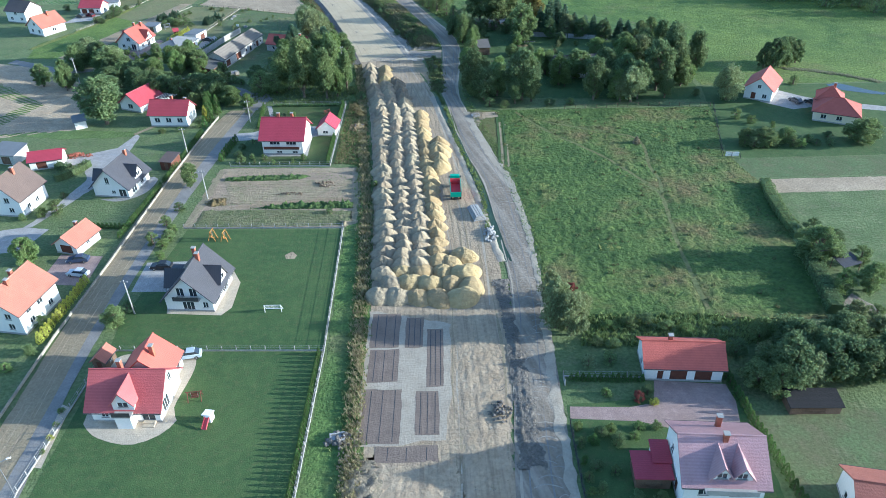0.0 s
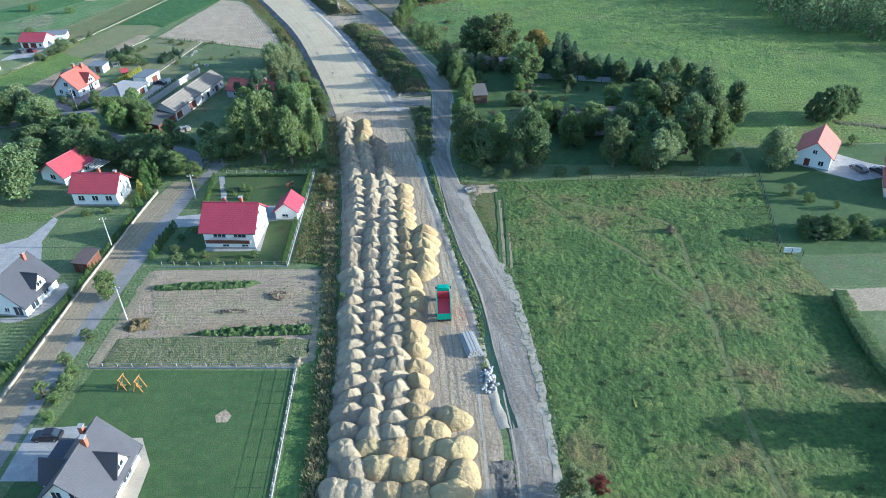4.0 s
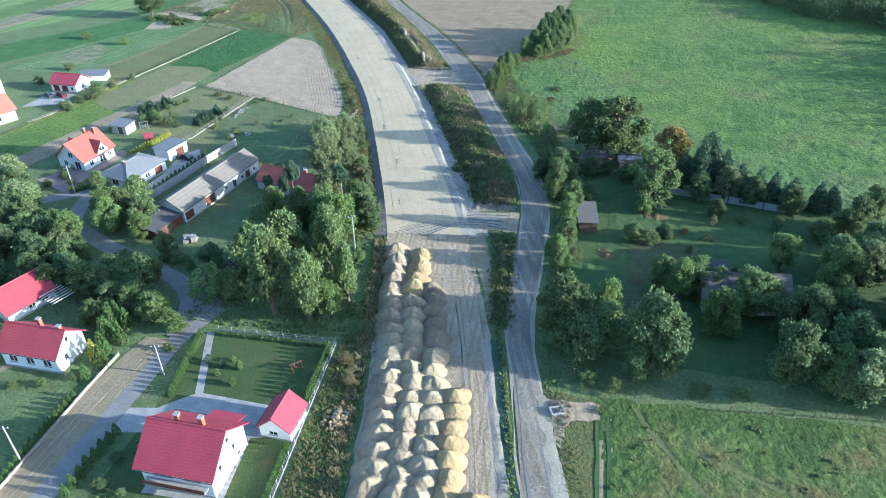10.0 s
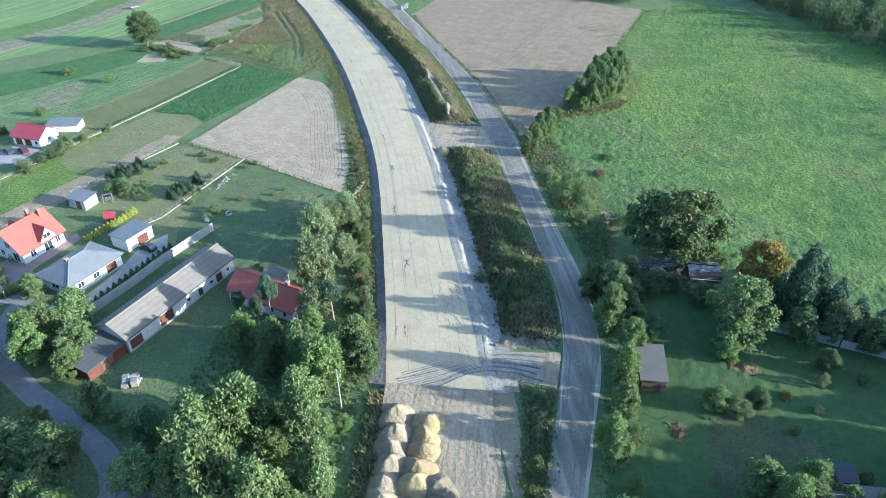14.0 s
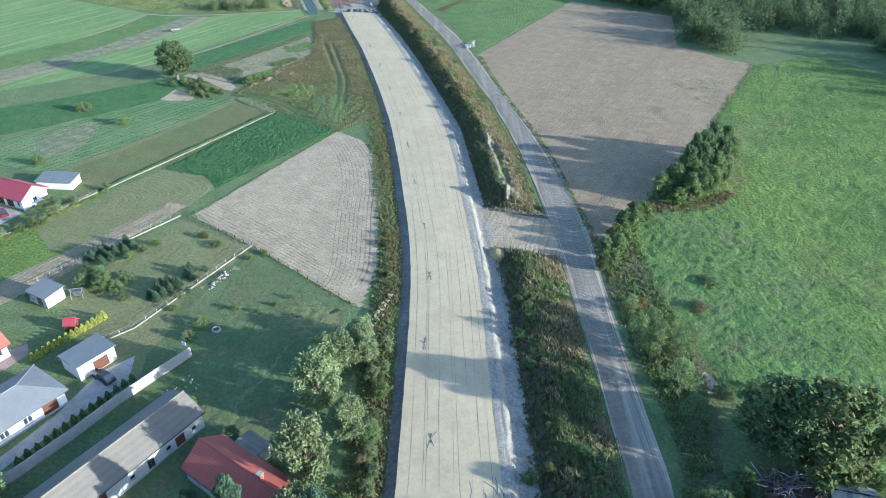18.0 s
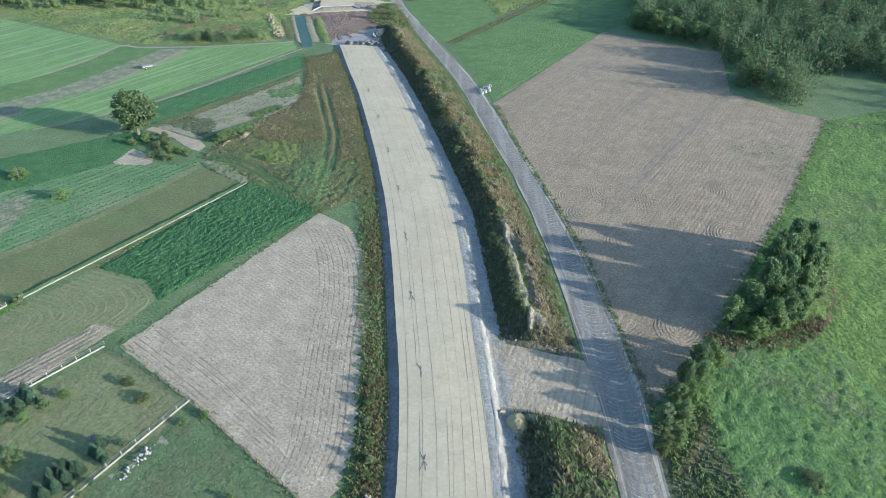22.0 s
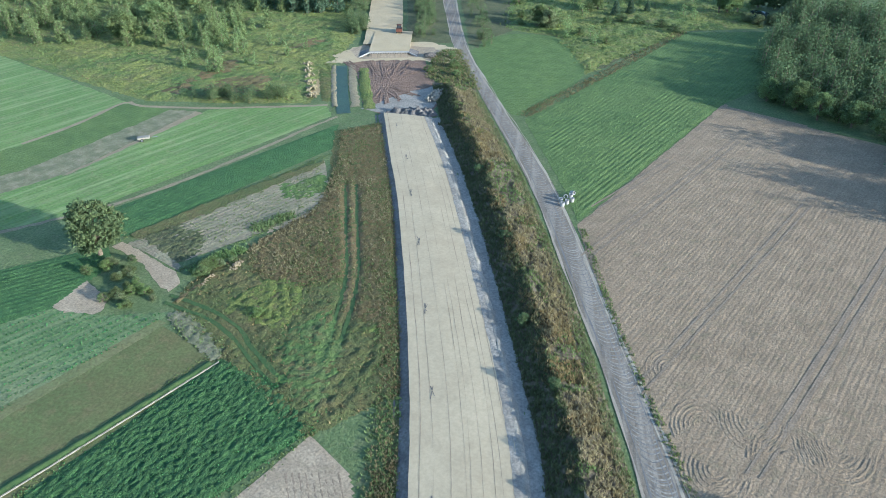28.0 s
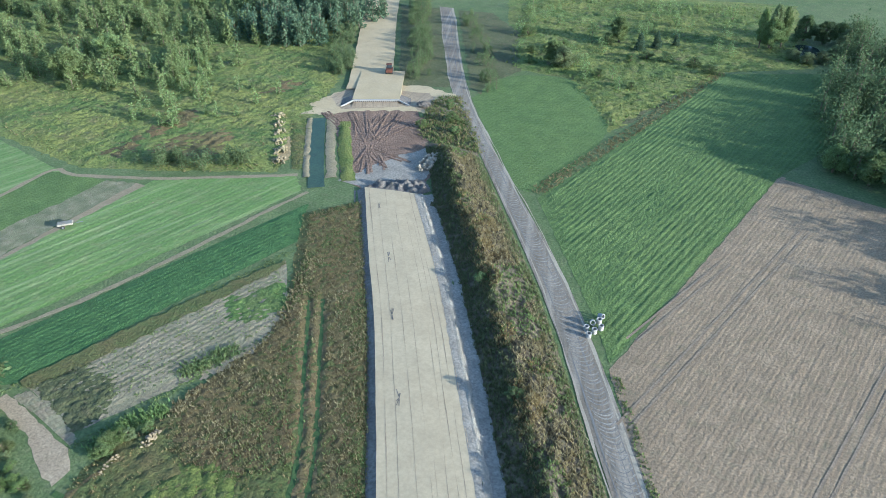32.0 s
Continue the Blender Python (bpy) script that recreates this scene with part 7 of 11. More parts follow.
heap(-38.0, 315.9, 1.0, 0.7, "palesand")
heap(-32.9, 315.9, 1.6, 0.8, "palesand", True)
# ---- woodland and trees ----
rw = random.Random(9)
wood("far_wood", [(x, y) for x, y in scatter_in([(-43, 527), (-30, 519), (-13, 512), (-7, 500), (-6, 470), (10, 458), (40, 474), (62, 463), (98, 405), (130, 380), (140, 480), (60, 620), (-40, 640), (-48, 560)], 1250, rw) if not (x > 14 and y < 492 and x < 60)], (7, 12), "leaf_wood", "dense dark green mixed wood", 3, 300, 0.44, True, 0.027)
wood("far_wood", [(x, y) for x, y in scatter_in([(135, 380), (126, 322), (126, 300), (140, 285), (200, 260), (260, 420), (150, 470)], 400, rw)], (10, 16), "leaf_wood", "dense dark green mixed wood", 5, 260, 0.44, True, 0.027)
wood("far_wood", [(x, y) for x, y in scatter_in([(-400, 430), (-300, 470), (-255, 478), (-230, 490), (-222, 530), (-250, 600), (-330, 640), (-420, 560)], 480, rw) if not (x > -262 and y < 486)], (6, 11), "leaf", "loose grey-green young birch wood", 6, 240, 0.26, True)
wood("shrubs", [(x, y) for x, y in scatter_in([(-250, 500), (-222, 500), (-228, 522), (-250, 530)], 70, rw)] + [(x, y) for x, y in scatter_in([(-228, 476), (-200, 480), (-190, 520), (-232, 500)], 26, rw)], (3, 7), "leaf", "slim young trees scattered in the marsh", 7, 150, 0.26, True)
wood("shrubs", [(x, y) for x, y in along([(-202, 457.5), (-185, 464), (-176, 471)], 5, 34, rw)], (2.5, 4.5), "leaf_dark", "dense dark bushes at the marsh edge", 15, 200, 0.5)
wood("far_wood", [(x, y) for x, y in scatter_in([(-250, 546), (-212, 548), (-208, 600), (-260, 610)], 150, rw)], (9, 12), "needle", "dense stand of slim young conifers", 16, 190, 0.2, True)
wood("shrubs", [(x, y) for x, y in scatter_in([(-142, 565), (-118, 563), (-98, 540), (-80, 590), (-60, 615), (-90, 660), (-170, 660)], 60, rw)], (2.5, 6), "leaf", "scattered shrubs in the scrub", 8, 160, 0.42)
wood("shrubs", [(x, y) for x, y in along([(-190, 533), (-205, 560), (-240, 620)], 9, 120, rw)] + [(x, y) for x, y in along([(-163, 540), (-178, 568), (-205, 620)], 8, 110, rw)] + [(x, y) for x, y in along([(-139, 538), (-152, 566), (-180, 612)], 6, 40, rw)], (2, 5), "leaf_dark", "bushes beside the far road", 11, 150, 0.4)

for x, y, h, r in [(-95.1, 187.7, 14.8, 7.6), (9.1, 203, 16, 5.1), (22.6, 198, 16.5, 6.0), (43.2, 196.7, 14, 4.5), (41.4, 215, 9.8, 5.5), (48, 208, 13, 5.1), (53.2, 202, 13, 4.9), (56, 197, 12.5, 4.0), (62.8, 203, 16.5, 5.9), (69.2, 209, 16.5, 5.1), (70.9, 228, 8, 5.5)]:
    tree("round", x, y, h, r, "leaf_dark" if h > 12 else "leaf")
tree("tall", 29.4, 217.6, 9.2, 3.6, "leaf_light")
tree("tall", 10.2, 207.4, 10, 3.6, "leaf_willow")
tree("tall", 16.4, 209, 10.5, 3.4, "leaf_light")
tree("low", 14.2, 278, 15.5, 6.2, "leaf_dark", "dark green flank of the large old trees")
tree("low", 20.7, 277, 16.6, 8.6, "leaf_olive", "large round old tree with an olive-brown crown")
tree("low", 32.6, 265, 14, 5.4, "leaf_autumn", "tree with a yellow-brown autumn crown")
tree("low", 27.5, 253, 14.5, 6.0, "leaf", "large full green maple tree")
for x, y, h, r, lf in [(3.6, 261, 8, 3.0, "leaf_dark"), (7.5, 260, 9.5, 3.4, "leaf_dark"), (6.8, 251.5, 11.5, 3.4, "leaf"), (5.6, 264, 6, 3.2, "leaf_dark"), (10.3, 269.5, 4.5, 2.4, "leaf_dark"), (14.8, 264.5, 5, 3.4, "leaf_dark"), (19, 265, 4, 2.6, "leaf_dark"), (28, 275.4, 3.4, 2.2, "leaf_light"), (14, 252, 5, 2.6, "leaf_dark"), (10.5, 255, 6, 2.8, "leaf"), (9.5, 238, 10, 2.8, "leaf_light"), (9.4, 231, 9, 2.8, "leaf"), (7.6, 225, 8, 2.8, "leaf_light"), (38, 254.6, 8, 3.6, "leaf_dark"), (44, 255.5, 9, 3.6, "leaf_willow"), (49, 253.4, 8, 3.4, "leaf_dark"), (56, 251, 8, 3.6, "leaf_dark"), (23, 262, 5, 3.0, "leaf_dark"), (33.6, 240.6, 1.1, 1.3, "leaf_autumn"), (27.7, 238.6, 1.3, 0.9, "leaf_light"), (37.6, 238.0, 2.0, 1.2, "leaf_willow"), (39.6, 244.2, 3.0, 1.2, "leaf_willow")]:
    tree("low" if h > 4.2 else "bush", x, y, h, r, lf, name="tree" if h > 4.2 else "bush")
tree("round", -159.8, 383, 14.2, 6.8, "leaf_dark", "lone dark round tree in the fields")
for x, y, h, r in [(38.3, 259, 14, 3.2), (43.7, 259, 11, 3.2), (41.5, 262, 12.5, 3.4), (46.9, 257.5, 8.5, 2.8), (50.6, 256.6, 7.6, 2.6), (53.4, 254.8, 8.2, 2.5), (57.6, 255.2, 6.8, 2.6), (62.4, 253.2, 7.2, 2.3), (35.2, 261, 9.5, 2.9), (65.4, 254, 6, 2.4), (42.3, 270.5, 10, 3.6)]:
    tree("spruce", x, y, h, r, "needle", name="conifer")
for x, y, h, r, lf in [(-42, 204, 19, 5.6, "leaf"), (-35, 203, 16, 4.8, "leaf"), (-32, 204, 9.5, 3.6, "leaf_light"), (-35.4, 218, 16, 4.4, "leaf"), (-29.6, 209, 14, 3.4, "leaf"), (-43.3, 216, 16, 5.3, "leaf"), (-48, 212, 15, 5.5, "leaf"), (-36, 228, 13, 4.6, "leaf_light"), (-41, 232, 12, 4.5, "leaf"), (-34, 237, 10, 3.6, "leaf")]:
    tree("tall", x, y, h, r, lf)
for x, y, h, r in [(-46, 253, 13, 4.6), (-50.7, 266, 11.5, 4.4), (-51.1, 275.5, 7.4, 3.8), (-48.3, 277.5, 6.2, 2.9), (-44, 262, 8.5, 3.4), (80.6, 194.2, 11.4, 4.8), (18.5, 96, 11, 3.6), (20.7, 94, 9.6, 3.4), (18.6, 103, 7.5, 2.5), (22.5, 97.5, 7, 2.6)]:
    tree("willow", x, y, h, r, "leaf_willow")
for x, y, h, r in [(52.6, 82, 9.4, 5.0), (59.2, 83, 9.2, 5.6), (63.7, 82, 8.6, 4.3), (69, 83, 9, 5), (56, 88, 8, 4.4), (64, 89, 8, 4.6)]:
    tree("willow", x, y, h, r, "leaf_dark")
for x, y, h, r in [(47.5, 81, 5.4, 3.2), (71.3, 114, 8.3, 5.0), (76.5, 104.5, 6.7, 3.1), (79.9, 165, 5.2, 4.0), (86.1, 166, 4.5, 2.9), (106.3, 166, 6.5, 4.6), (76.3, 166, 4.5, 2.9), (-58.8, 99, 4.6, 2.5), (-60.5, 150.5, 6.3, 2.6), (-85, 222.5, 8.2, 3.9), (-54.8, 196, 5.9, 2.3), (8.8, 256, 8.8, 3.2), (10.4, 246, 9.0, 2.5), (8, 223.5, 6.9, 2.6), (9.6, 234, 4.8, 2.3), (60, 241, 5.4, 3.7), (65.6, 244, 6.7, 3.8), (73.1, 252, 8.2, 3.3), (26.7, 221, 7.8, 3.4)]:
    tree("low", x, y, h, r, "leaf")
for x, y, h, r in [(-85.8, 231.6, 8.4, 3.8), (-109.5, 229, 10.1, 6.2), (-91.6, 226, 8, 4.3), (-69.1, 208.5, 8.2, 4.6), (-74.4, 208.5, 7.5, 5.0), (-63, 200, 6.5, 3.6), (-99.9, 206, 7.9, 5.0), (-97, 219, 8, 4.6), (-78, 216, 7, 4.2), (-104, 214, 8, 5), (-92, 212, 7, 4.4), (-51, 208, 7, 4)]:
    tree("low", x, y, h, r, "leaf_dark" if (x + y) % 2 < 1 else "leaf")
tree("low", -84.6, 119.4, 6.6, 3.2, "leaf_light", "bright green garden tree with a dense crown")
tree("bush", 22.5, 105, 3.2, 1.6, "redleaf", "dark red-leaved shrub by the meadow", "bush")
tree("bush", 71.5, 104.5, 5.7, 2.6, "leaf_light", "bright light green bush by the yard", "bush")
for x, y, h, r, lf in [(-5.6, 348.8, 7.5, 2.6, "leaf"), (-2.6, 351.5, 9, 3.0, "leaf_dark"), (0.9, 349.4, 8, 2.8, "leaf"), (-1.6, 347.0, 5, 2.2, "leaf_light"), (3.2, 352, 8.5, 2.8, "leaf_dark"), (5.2, 354.6, 8, 2.6, "leaf"), (-0.4, 356.6, 11, 3.2, "leaf_dark"), (2.6, 359.5, 11.5, 3.4, "leaf_dark"), (6.2, 359.8, 9.5, 2.8, "leaf"), (8.6, 361.5, 8, 2.6, "leaf_willow"), (3.6, 366, 12, 3.4, "leaf_dark"), (7.2, 366.4, 10.5, 3.0, "leaf_dark"), (1.2, 364.5, 11, 3.2, "leaf_dark"), (9.6, 369.5, 9, 2.8, "leaf"), (5, 373, 11, 3.2, "leaf_dark"), (8.4, 376.5, 9, 2.8, "leaf_dark"), (2.6, 371.5, 9, 3.0, "leaf_dark"), (-3.4, 354, 7.5, 2.6, "leaf_dark")]:
    tree("low" if h < 9 else "tall", x, y, h, r, lf)
tree("bare", 11.0, 371, 8.5, 2.4, "leaf_willow", "thin grey half-bare tree at the thicket's edge")
ribbon("trodden_edge", [(-12.3, 313), (-9.5, 319.6), (-6.7, 332.4), (-5.1, 341.5), (0.9, 344.8), (7.6, 351.5), (12.2, 361), (13.1, 376)], [(-0.7, 0.05), (-0.2, 0.10), (0.3, 0.10), (0.8, 0.05)], "rust", "reddish trodden edge below the thicket", "path", 0.6, 0.06, step=0.9)
for x, y, h, r, lf in [(-14.2, 316.4, 4.6, 1.8, "leaf_olive"), (-12.6, 318.6, 4.2, 1.7, "leaf"), (-14.6, 321.6, 5.0, 1.8, "leaf_willow"), (-12.0, 322.4, 5.4, 2.0, "leaf"), (-13.2, 325.6, 6.0, 2.0, "leaf"), (-11.2, 327.0, 5.6, 2.0, "leaf_light"), (-11.8, 330.4, 6.8, 2.2, "leaf_dark"), (-9.6, 331.6, 6.0, 2.1, "leaf"), (-10.4, 335.0, 6.8, 2.2, "leaf_dark"), (-8.2, 336.6, 5.4, 2.0, "leaf_light"), (-8.8, 339.6, 4.2, 1.8, "leaf")]:
    tree("low", x, y, h, r, lf, "leafy young tree of the thicket by the road")
for x, y, h, r, lf in [(-8.2, 299.6, 6.0, 2.4, "leaf_olive"), (-5.6, 294.4, 8.0, 3.0, "leaf"), (-2.4, 291.6, 9.5, 3.4, "leaf"), (0.6, 292.4, 8.0, 3.2, "leaf_dark"), (2.6, 295.4, 6.5, 2.8, "leaf"), (-7.6, 304.0, 4.5, 1.9, "leaf_willow"), (-4.0, 298.2, 7.0, 2.8, "leaf"), (-0.4, 297.4, 7.0, 2.8, "leaf_light"), (1.5, 286, 7, 3.4, "leaf"), (4, 280, 6, 3, "leaf_dark")]:
    tree("bare", x, y, h, r, lf, "thin-crowned young tree by the service road")
for x, y, h, r in [(-42.6, 526, 8, 4.2), (-34.7, 522.5, 9.5, 4.6), (-28.6, 517, 9, 4.4), (-20, 515.5, 8.5, 4.4), (-13, 513, 8, 4.2), (-4.5, 490, 8, 4.2), (-2, 478, 8.5, 4.2), (5.4, 471, 9, 4.6), (-7, 502, 8, 4.2), (-129.8, 572, 8.9, 5.0), (-114.9, 603, 10.3, 4.2), (-65.4, 617, 11.9, 5.8), (-43.5, 634, 8, 4.2), (-265, 491, 12.8, 7), (-271, 514, 9.8, 6.5)]:
    tree("round", x, y, h, r, "leaf")
for x, y, h, r in [(100.9, 219.4, 9, 3.0), (103.6, 219, 11, 3.6), (106.2, 220.4, 10.5, 3.4), (108.6, 221.4, 10, 3.6), (112.6, 223.4, 8.5, 3.4)]:
    tree("low", x, y, h, r, "leaf_dark")

for x, y, h, r in [(-51.2, 242.8, 11, 2.4), (-56.6, 242.2, 7.4, 2.0), (-52.4, 240.4, 8.4, 1.8), (-41, 246, 9, 2.4)]:
    tree("pine", x, y, h, r, "needle", "tall pine with a bare pale trunk", "pine_tree")
tree("bush", 5.7, 317.6, 1.2, 2.4, "leaf_olive", "flat brown thicket in the pasture", "bush")

hg = random.Random(14)
for x, y in along([(-158, 381), (-152.9, 380.2), (-144.6, 377.6), (-137.6, 376.4)], 3.0, 20, hg) + along([(-146, 374), (-141, 372.4)], 2.5, 6, hg) + along([(-137.6, 383.5), (-135.4, 388.6), (-132.4, 394)], 2.0, 9, hg):
    h_ = hg.uniform(1.0, 2.4)
    tree("bush", x, y, h_, h_ * 0.75, hg.choice(("leaf", "leaf_light", "leaf_olive", "leaf_willow")), "leafy shrub of the field hedge", "bush")
tree("bush", -117.6, 380.8, 1.8, 1.7, "leaf_light", "yellow-green flowering shrub in the wild verge", "bush")
tree("bush", -152.5, 347.5, 3.0, 2.4, "leaf_light", "loose light green shrub among the vegetable rows", "bush")
tree("willow", -125.4, 570, 7.5, 5.0, "leaf_willow")
for x, y, r in ((-131, 588, 3), (-112, 566, 2.5), (-148, 598, 3.2), (-118, 600, 3.4), (-106, 584, 2.6), (-140, 580, 2.4), (-100, 560, 2.0), (-137, 570, 2.2), (-146, 508, 2.0), (-140, 515, 2.4), (-136, 508, 1.8), (-145, 524, 2.0)):
    tree("bush", x, y, r * 1.4, r, "leaf", name="bush")

for x, y, h, r in ((72, 220, 15, 5), (75, 230, 13, 4.6), (73, 238, 11, 4.2), (68, 246, 9, 4), (77, 214, 15, 4.8), (66, 233, 10, 4.2)):
    tree("tall", x, y, h, r, "leaf_dark")


# ---- spoil bank between the two roads ----
def line_x(line, y):
    return float(np.interp(y, [p[1] for p in line], [p[0] for p in line]))


def bank_z(x, y):
    """Height of the overgrown earth bank between the sand bed and the service road."""
    if 332 < y < 500:
        hgt = 2.6 * min(1, (y - 332) / 4) * min(1, (501 - y) / 5)
    elif 246 < y < 318:
        hgt = 1.3 * min(1, (y - 246) / 5) * min(1, (318 - y) / 3)
    else:
        return 0.0
    l = line_x(BED_R, y) + 4.3 if y < 470 else line_x([(-124.7, 473), (-141, 500)], y)
    r = line_x(SERV_L, y) - 0.8
    u = (x - l) / max(0.5, r - l)
    if not 0 < u < 1:
        return 0.0
    pr = min(1, u / 0.38) ** 1.1 if u < 0.38 else (min(1, (1 - u) / 0.55)) ** 0.8
    if 338 < y < 364 and 0.34 < u < 0.66:
        pr *= 1 - 0.55 * math.sin(math.pi * (u - 0.34) / 0.32) * min(1, (y - 338) / 4, (364 - y) / 4)
    return hgt * pr * (0.85 + 0.35 * noise.noise(Vector((x * 0.25, y * 0.25, 2.2))) + 0.3 * noise.noise(Vector((x * 0.75, y * 0.75, 6.2))))


for y0, y1, lab in ((246, 318, "low earth bank overgrown with dark weeds"), (332, 500, "long earth bank overgrown with brown weeds")):
    vs, fs, k = [], [], 25
    ys = np.arange(y0, y1 + 0.1, 0.8)
    for i, y in enumerate(ys):
        l = (line_x(BED_R, y) + 4.2 if y < 470 else line_x([(-124.8, 473), (-141, 500)], y))
        r = line_x(SERV_L, y) - 0.7
        for j in range(k):
            x = l + (r - l) * j / (k - 1)
            vs.append((x, y, bank_z(x, y) + 0.05))
        if i:
            fs += [((i - 1) * k + j, (i - 1) * k + j + 1, i * k + j + 1, i * k + j) for j in range(k - 1)]
    tagged(mesh_ob("earth_bank", vs, fs, "earth", smooth=True), lab, "bank", kind="structure")


def bank_places(n, y0, y1, rnd, u0=0.0, u1=1.0):
    out = []
    for _ in range(n):
        y = rnd.uniform(y0, y1)
        l = line_x(BED_R, y) + 4.2 if y < 470 else line_x([(-124.8, 473), (-141, 500)], y)
        r = line_x(SERV_L, y) - 0.7
        out.append((l + (r - l) * rnd.uniform(u0, u1), y))
    return out


rg = random.Random(21)


WHEELS = VTRACK + CTRACK


def off_wheels(places, gap=1.1):
    """Leaves the wheel paths through the weeds free."""
    ln = np.array([p.xy for w in WHEELS for p in spline(w, 0.7)])
    return [p for p in places if np.min(np.hypot(ln[:, 0] - p[0], ln[:, 1] - p[1])) > gap]


def patchy(places, sign=1, scale=0.12, thr=-0.05):
    """Keeps the places where a coarse noise is high (or low), so that plants stand in drifts."""
    return [p for p in places if sign * noise.noise(Vector((p[0] * scale, p[1] * scale, 4.4))) > thr]


tufts("weeds", patchy(bank_places(9500, 333, 497, rg, 0.40, 0.9), 1, 0.16, -0.12), 0.6, 0.24, "weed_tan", "straw-coloured dry weeds on the earth bank", "weeds", 1, 6, bank_z)
tufts("weeds", bank_places(7500, 333, 497, rg, 0.0, 0.42), 0.6, 0.3, "weed_dark", "dark green weeds on the earth bank", "weeds", 2, 6, bank_z)
tufts("weeds", bank_places(2600, 335, 497, rg, 0.84, 1.0), 0.6, 0.26, "weed_dark", "dark green weeds at the foot of the bank", "weeds", 79, 4, bank_z)
tufts("weeds", patchy(bank_places(6000, 335, 497, rg, 0.3, 1.0), -1, 0.16, 0.02), 0.5, 0.28, "weed_green", "green weeds on the earth bank", "weeds", 3, 6, bank_z)
tufts("weeds", bank_places(2800, 247, 317, rg, 0.0, 0.75), 0.8, 0.34, "weed_dark", "dark weeds on the low bank", "weeds", 4, 6, bank_z, jitter=0.5)
tufts("weeds", patchy(bank_places(4200, 247, 317, rg, 0.3, 1.0), 1, 0.14, 0.0), 0.8, 0.28, "weed_tan", "brown weeds on the low bank", "weeds", 5, 6, bank_z, jitter=0.6)
tufts("weeds", along([(-2.0, 206), (-2.6, 222), (-4.0, 235)], 2.4, 700, rg), 0.6, 0.3, "weed_dark", "dark weeds between strip and service road", "weeds", 6, 6, jitter=0.8)
tufts("weeds", along([(-1.8, 206), (-2.4, 222), (-3.6, 235)], 2.2, 600, rg), 0.6, 0.32, "weed_green", "green weeds between strip and service road", "weeds", 78, 6, jitter=0.8)
tufts("weeds", along([(8.8, 128), (7.6, 147), (3.2, 170), (0.4, 192), (-2.5, 207)], 1.0, 420, rg), 0.45, 0.35, "weed_green", "weeds along the ditch", "weeds", 7, 5)
for x, y, h, r in [(-3.4, 233, 2.4, 1.6), (-2.6, 229, 2.0, 1.3), (-2.4, 221, 1.8, 1.1), (-1.8, 213, 1.6, 1.0), (-9.0, 256, 2.4, 1.6), (-17, 262, 2.6, 1.7), (-11, 268, 2.0, 1.5), (-25, 291, 2.2, 1.5), (-72.5, 398, 2.2, 1.6), (-62, 384, 2.0, 1.5), (-85, 421, 2.2, 1.7), (-102, 447, 2.2, 1.6)]:
    tree("bush", x, y, h, r, "leaf_dark", "dark low shrub on the bank", "bush", bank_z(x, y))

# verges, meadow and field plants
tufts("weeds", off_wheels(scatter_in(BROWN, 9000, rg)), 0.5, 0.2, "weed_brown", "dense brown weeds of the wild verge", "weeds", 11, 4, jitter=0.3)
tufts("weeds", off_wheels(patchy(scatter_in(BROWN, 5200, rg), 1, 0.15, 0.0)), 0.6, 0.2, "weed_tan", "pale straw-coloured weeds of the wild verge", "weeds", 10, 4, jitter=0.3)
tufts("weeds", off_wheels(scatter_in(WILD, 2600, rg)), 0.4, 0.2, "weed_rust", "rust-coloured weeds of the wild verge", "weeds", 12, 4, jitter=0.3)
tufts("weeds", off_wheels(patchy(scatter_in(WILD, 6000, rg), -1, 0.07, 0.05)), 0.36, 0.2, "weed_dark", "dark green weeds of the wild verge", "weeds", 13, 4, jitter=0.3)
tufts("weeds", off_wheels(patchy(scatter_in(BROWN, 5000, rg), -1, 0.1, 0.02)), 0.5, 0.22, "weed_green", "green weeds among the brown verge", "weeds", 143, 4, jitter=0.4)
LV = [(-112, 424), (-83.5, 374), (-62.8, 330), (-52, 306), (-44.6, 284), (-34, 250), (-29.4, 234)]
tufts("weeds", along([(x - 2.8, y) for x, y in LV], 4.0, 2600, rg), 0.4, 0.28, "weed_brown", "brown weeds along the sand bed", "weeds", 14, 6, jitter=0.5)
tufts("weeds", along([(x - 3.4, y) for x, y in LV], 4.4, 3600, rg), 0.4, 0.28, "weed_green", "green weeds along the sand bed", "weeds", 15, 6, jitter=0.5)
NV = [(-14.6, 60), (-16, 90), (-17.4, 118), (-18.8, 140), (-22.2, 170), (-25, 200), (-29, 230)]
tufts("weeds", along([(x + 0.9, y) for x, y in NV], 2.0, 3600, rg), 0.7, 0.22, "weed_tan", "tall straw-coloured weeds between fence and building strip", "weeds", 16, 4, jitter=0.4)
tufts("weeds", along([(x + 0.6, y) for x, y in NV], 2.6, 2600, rg), 0.45, 0.25, "weed_green", "green weeds between fence and building strip", "weeds", 17, 6, jitter=0.5)
tufts("meadow_grass", patchy(scatter_in(MEADOW, 5000, rg), -1, 0.06), 0.14, 0.2, "grass_blade", "uneven tufts of meadow grass", "grass", 18, 5, jitter=0.8)
tufts("meadow_grass", patchy(scatter_in(MEADOW, 9000, rg), 1, 0.035, 0.1), 0.09, 0.16, "weed_brown", "brown seedy tufts in the meadow", "grass", 19, 5, jitter=0.8)
tufts("weeds", scatter_in(MEADOW, 150, rg) * 3, 0.5, 0.4, "weed_dark", "dark thistle clumps in the meadow", "weeds", 20, 4, jitter=0.35)
PAST = [(-13, 330), (19.5, 453), (40, 470), (100, 400), (110, 270), (76, 228), (70, 256), (45, 264), (8, 290)]
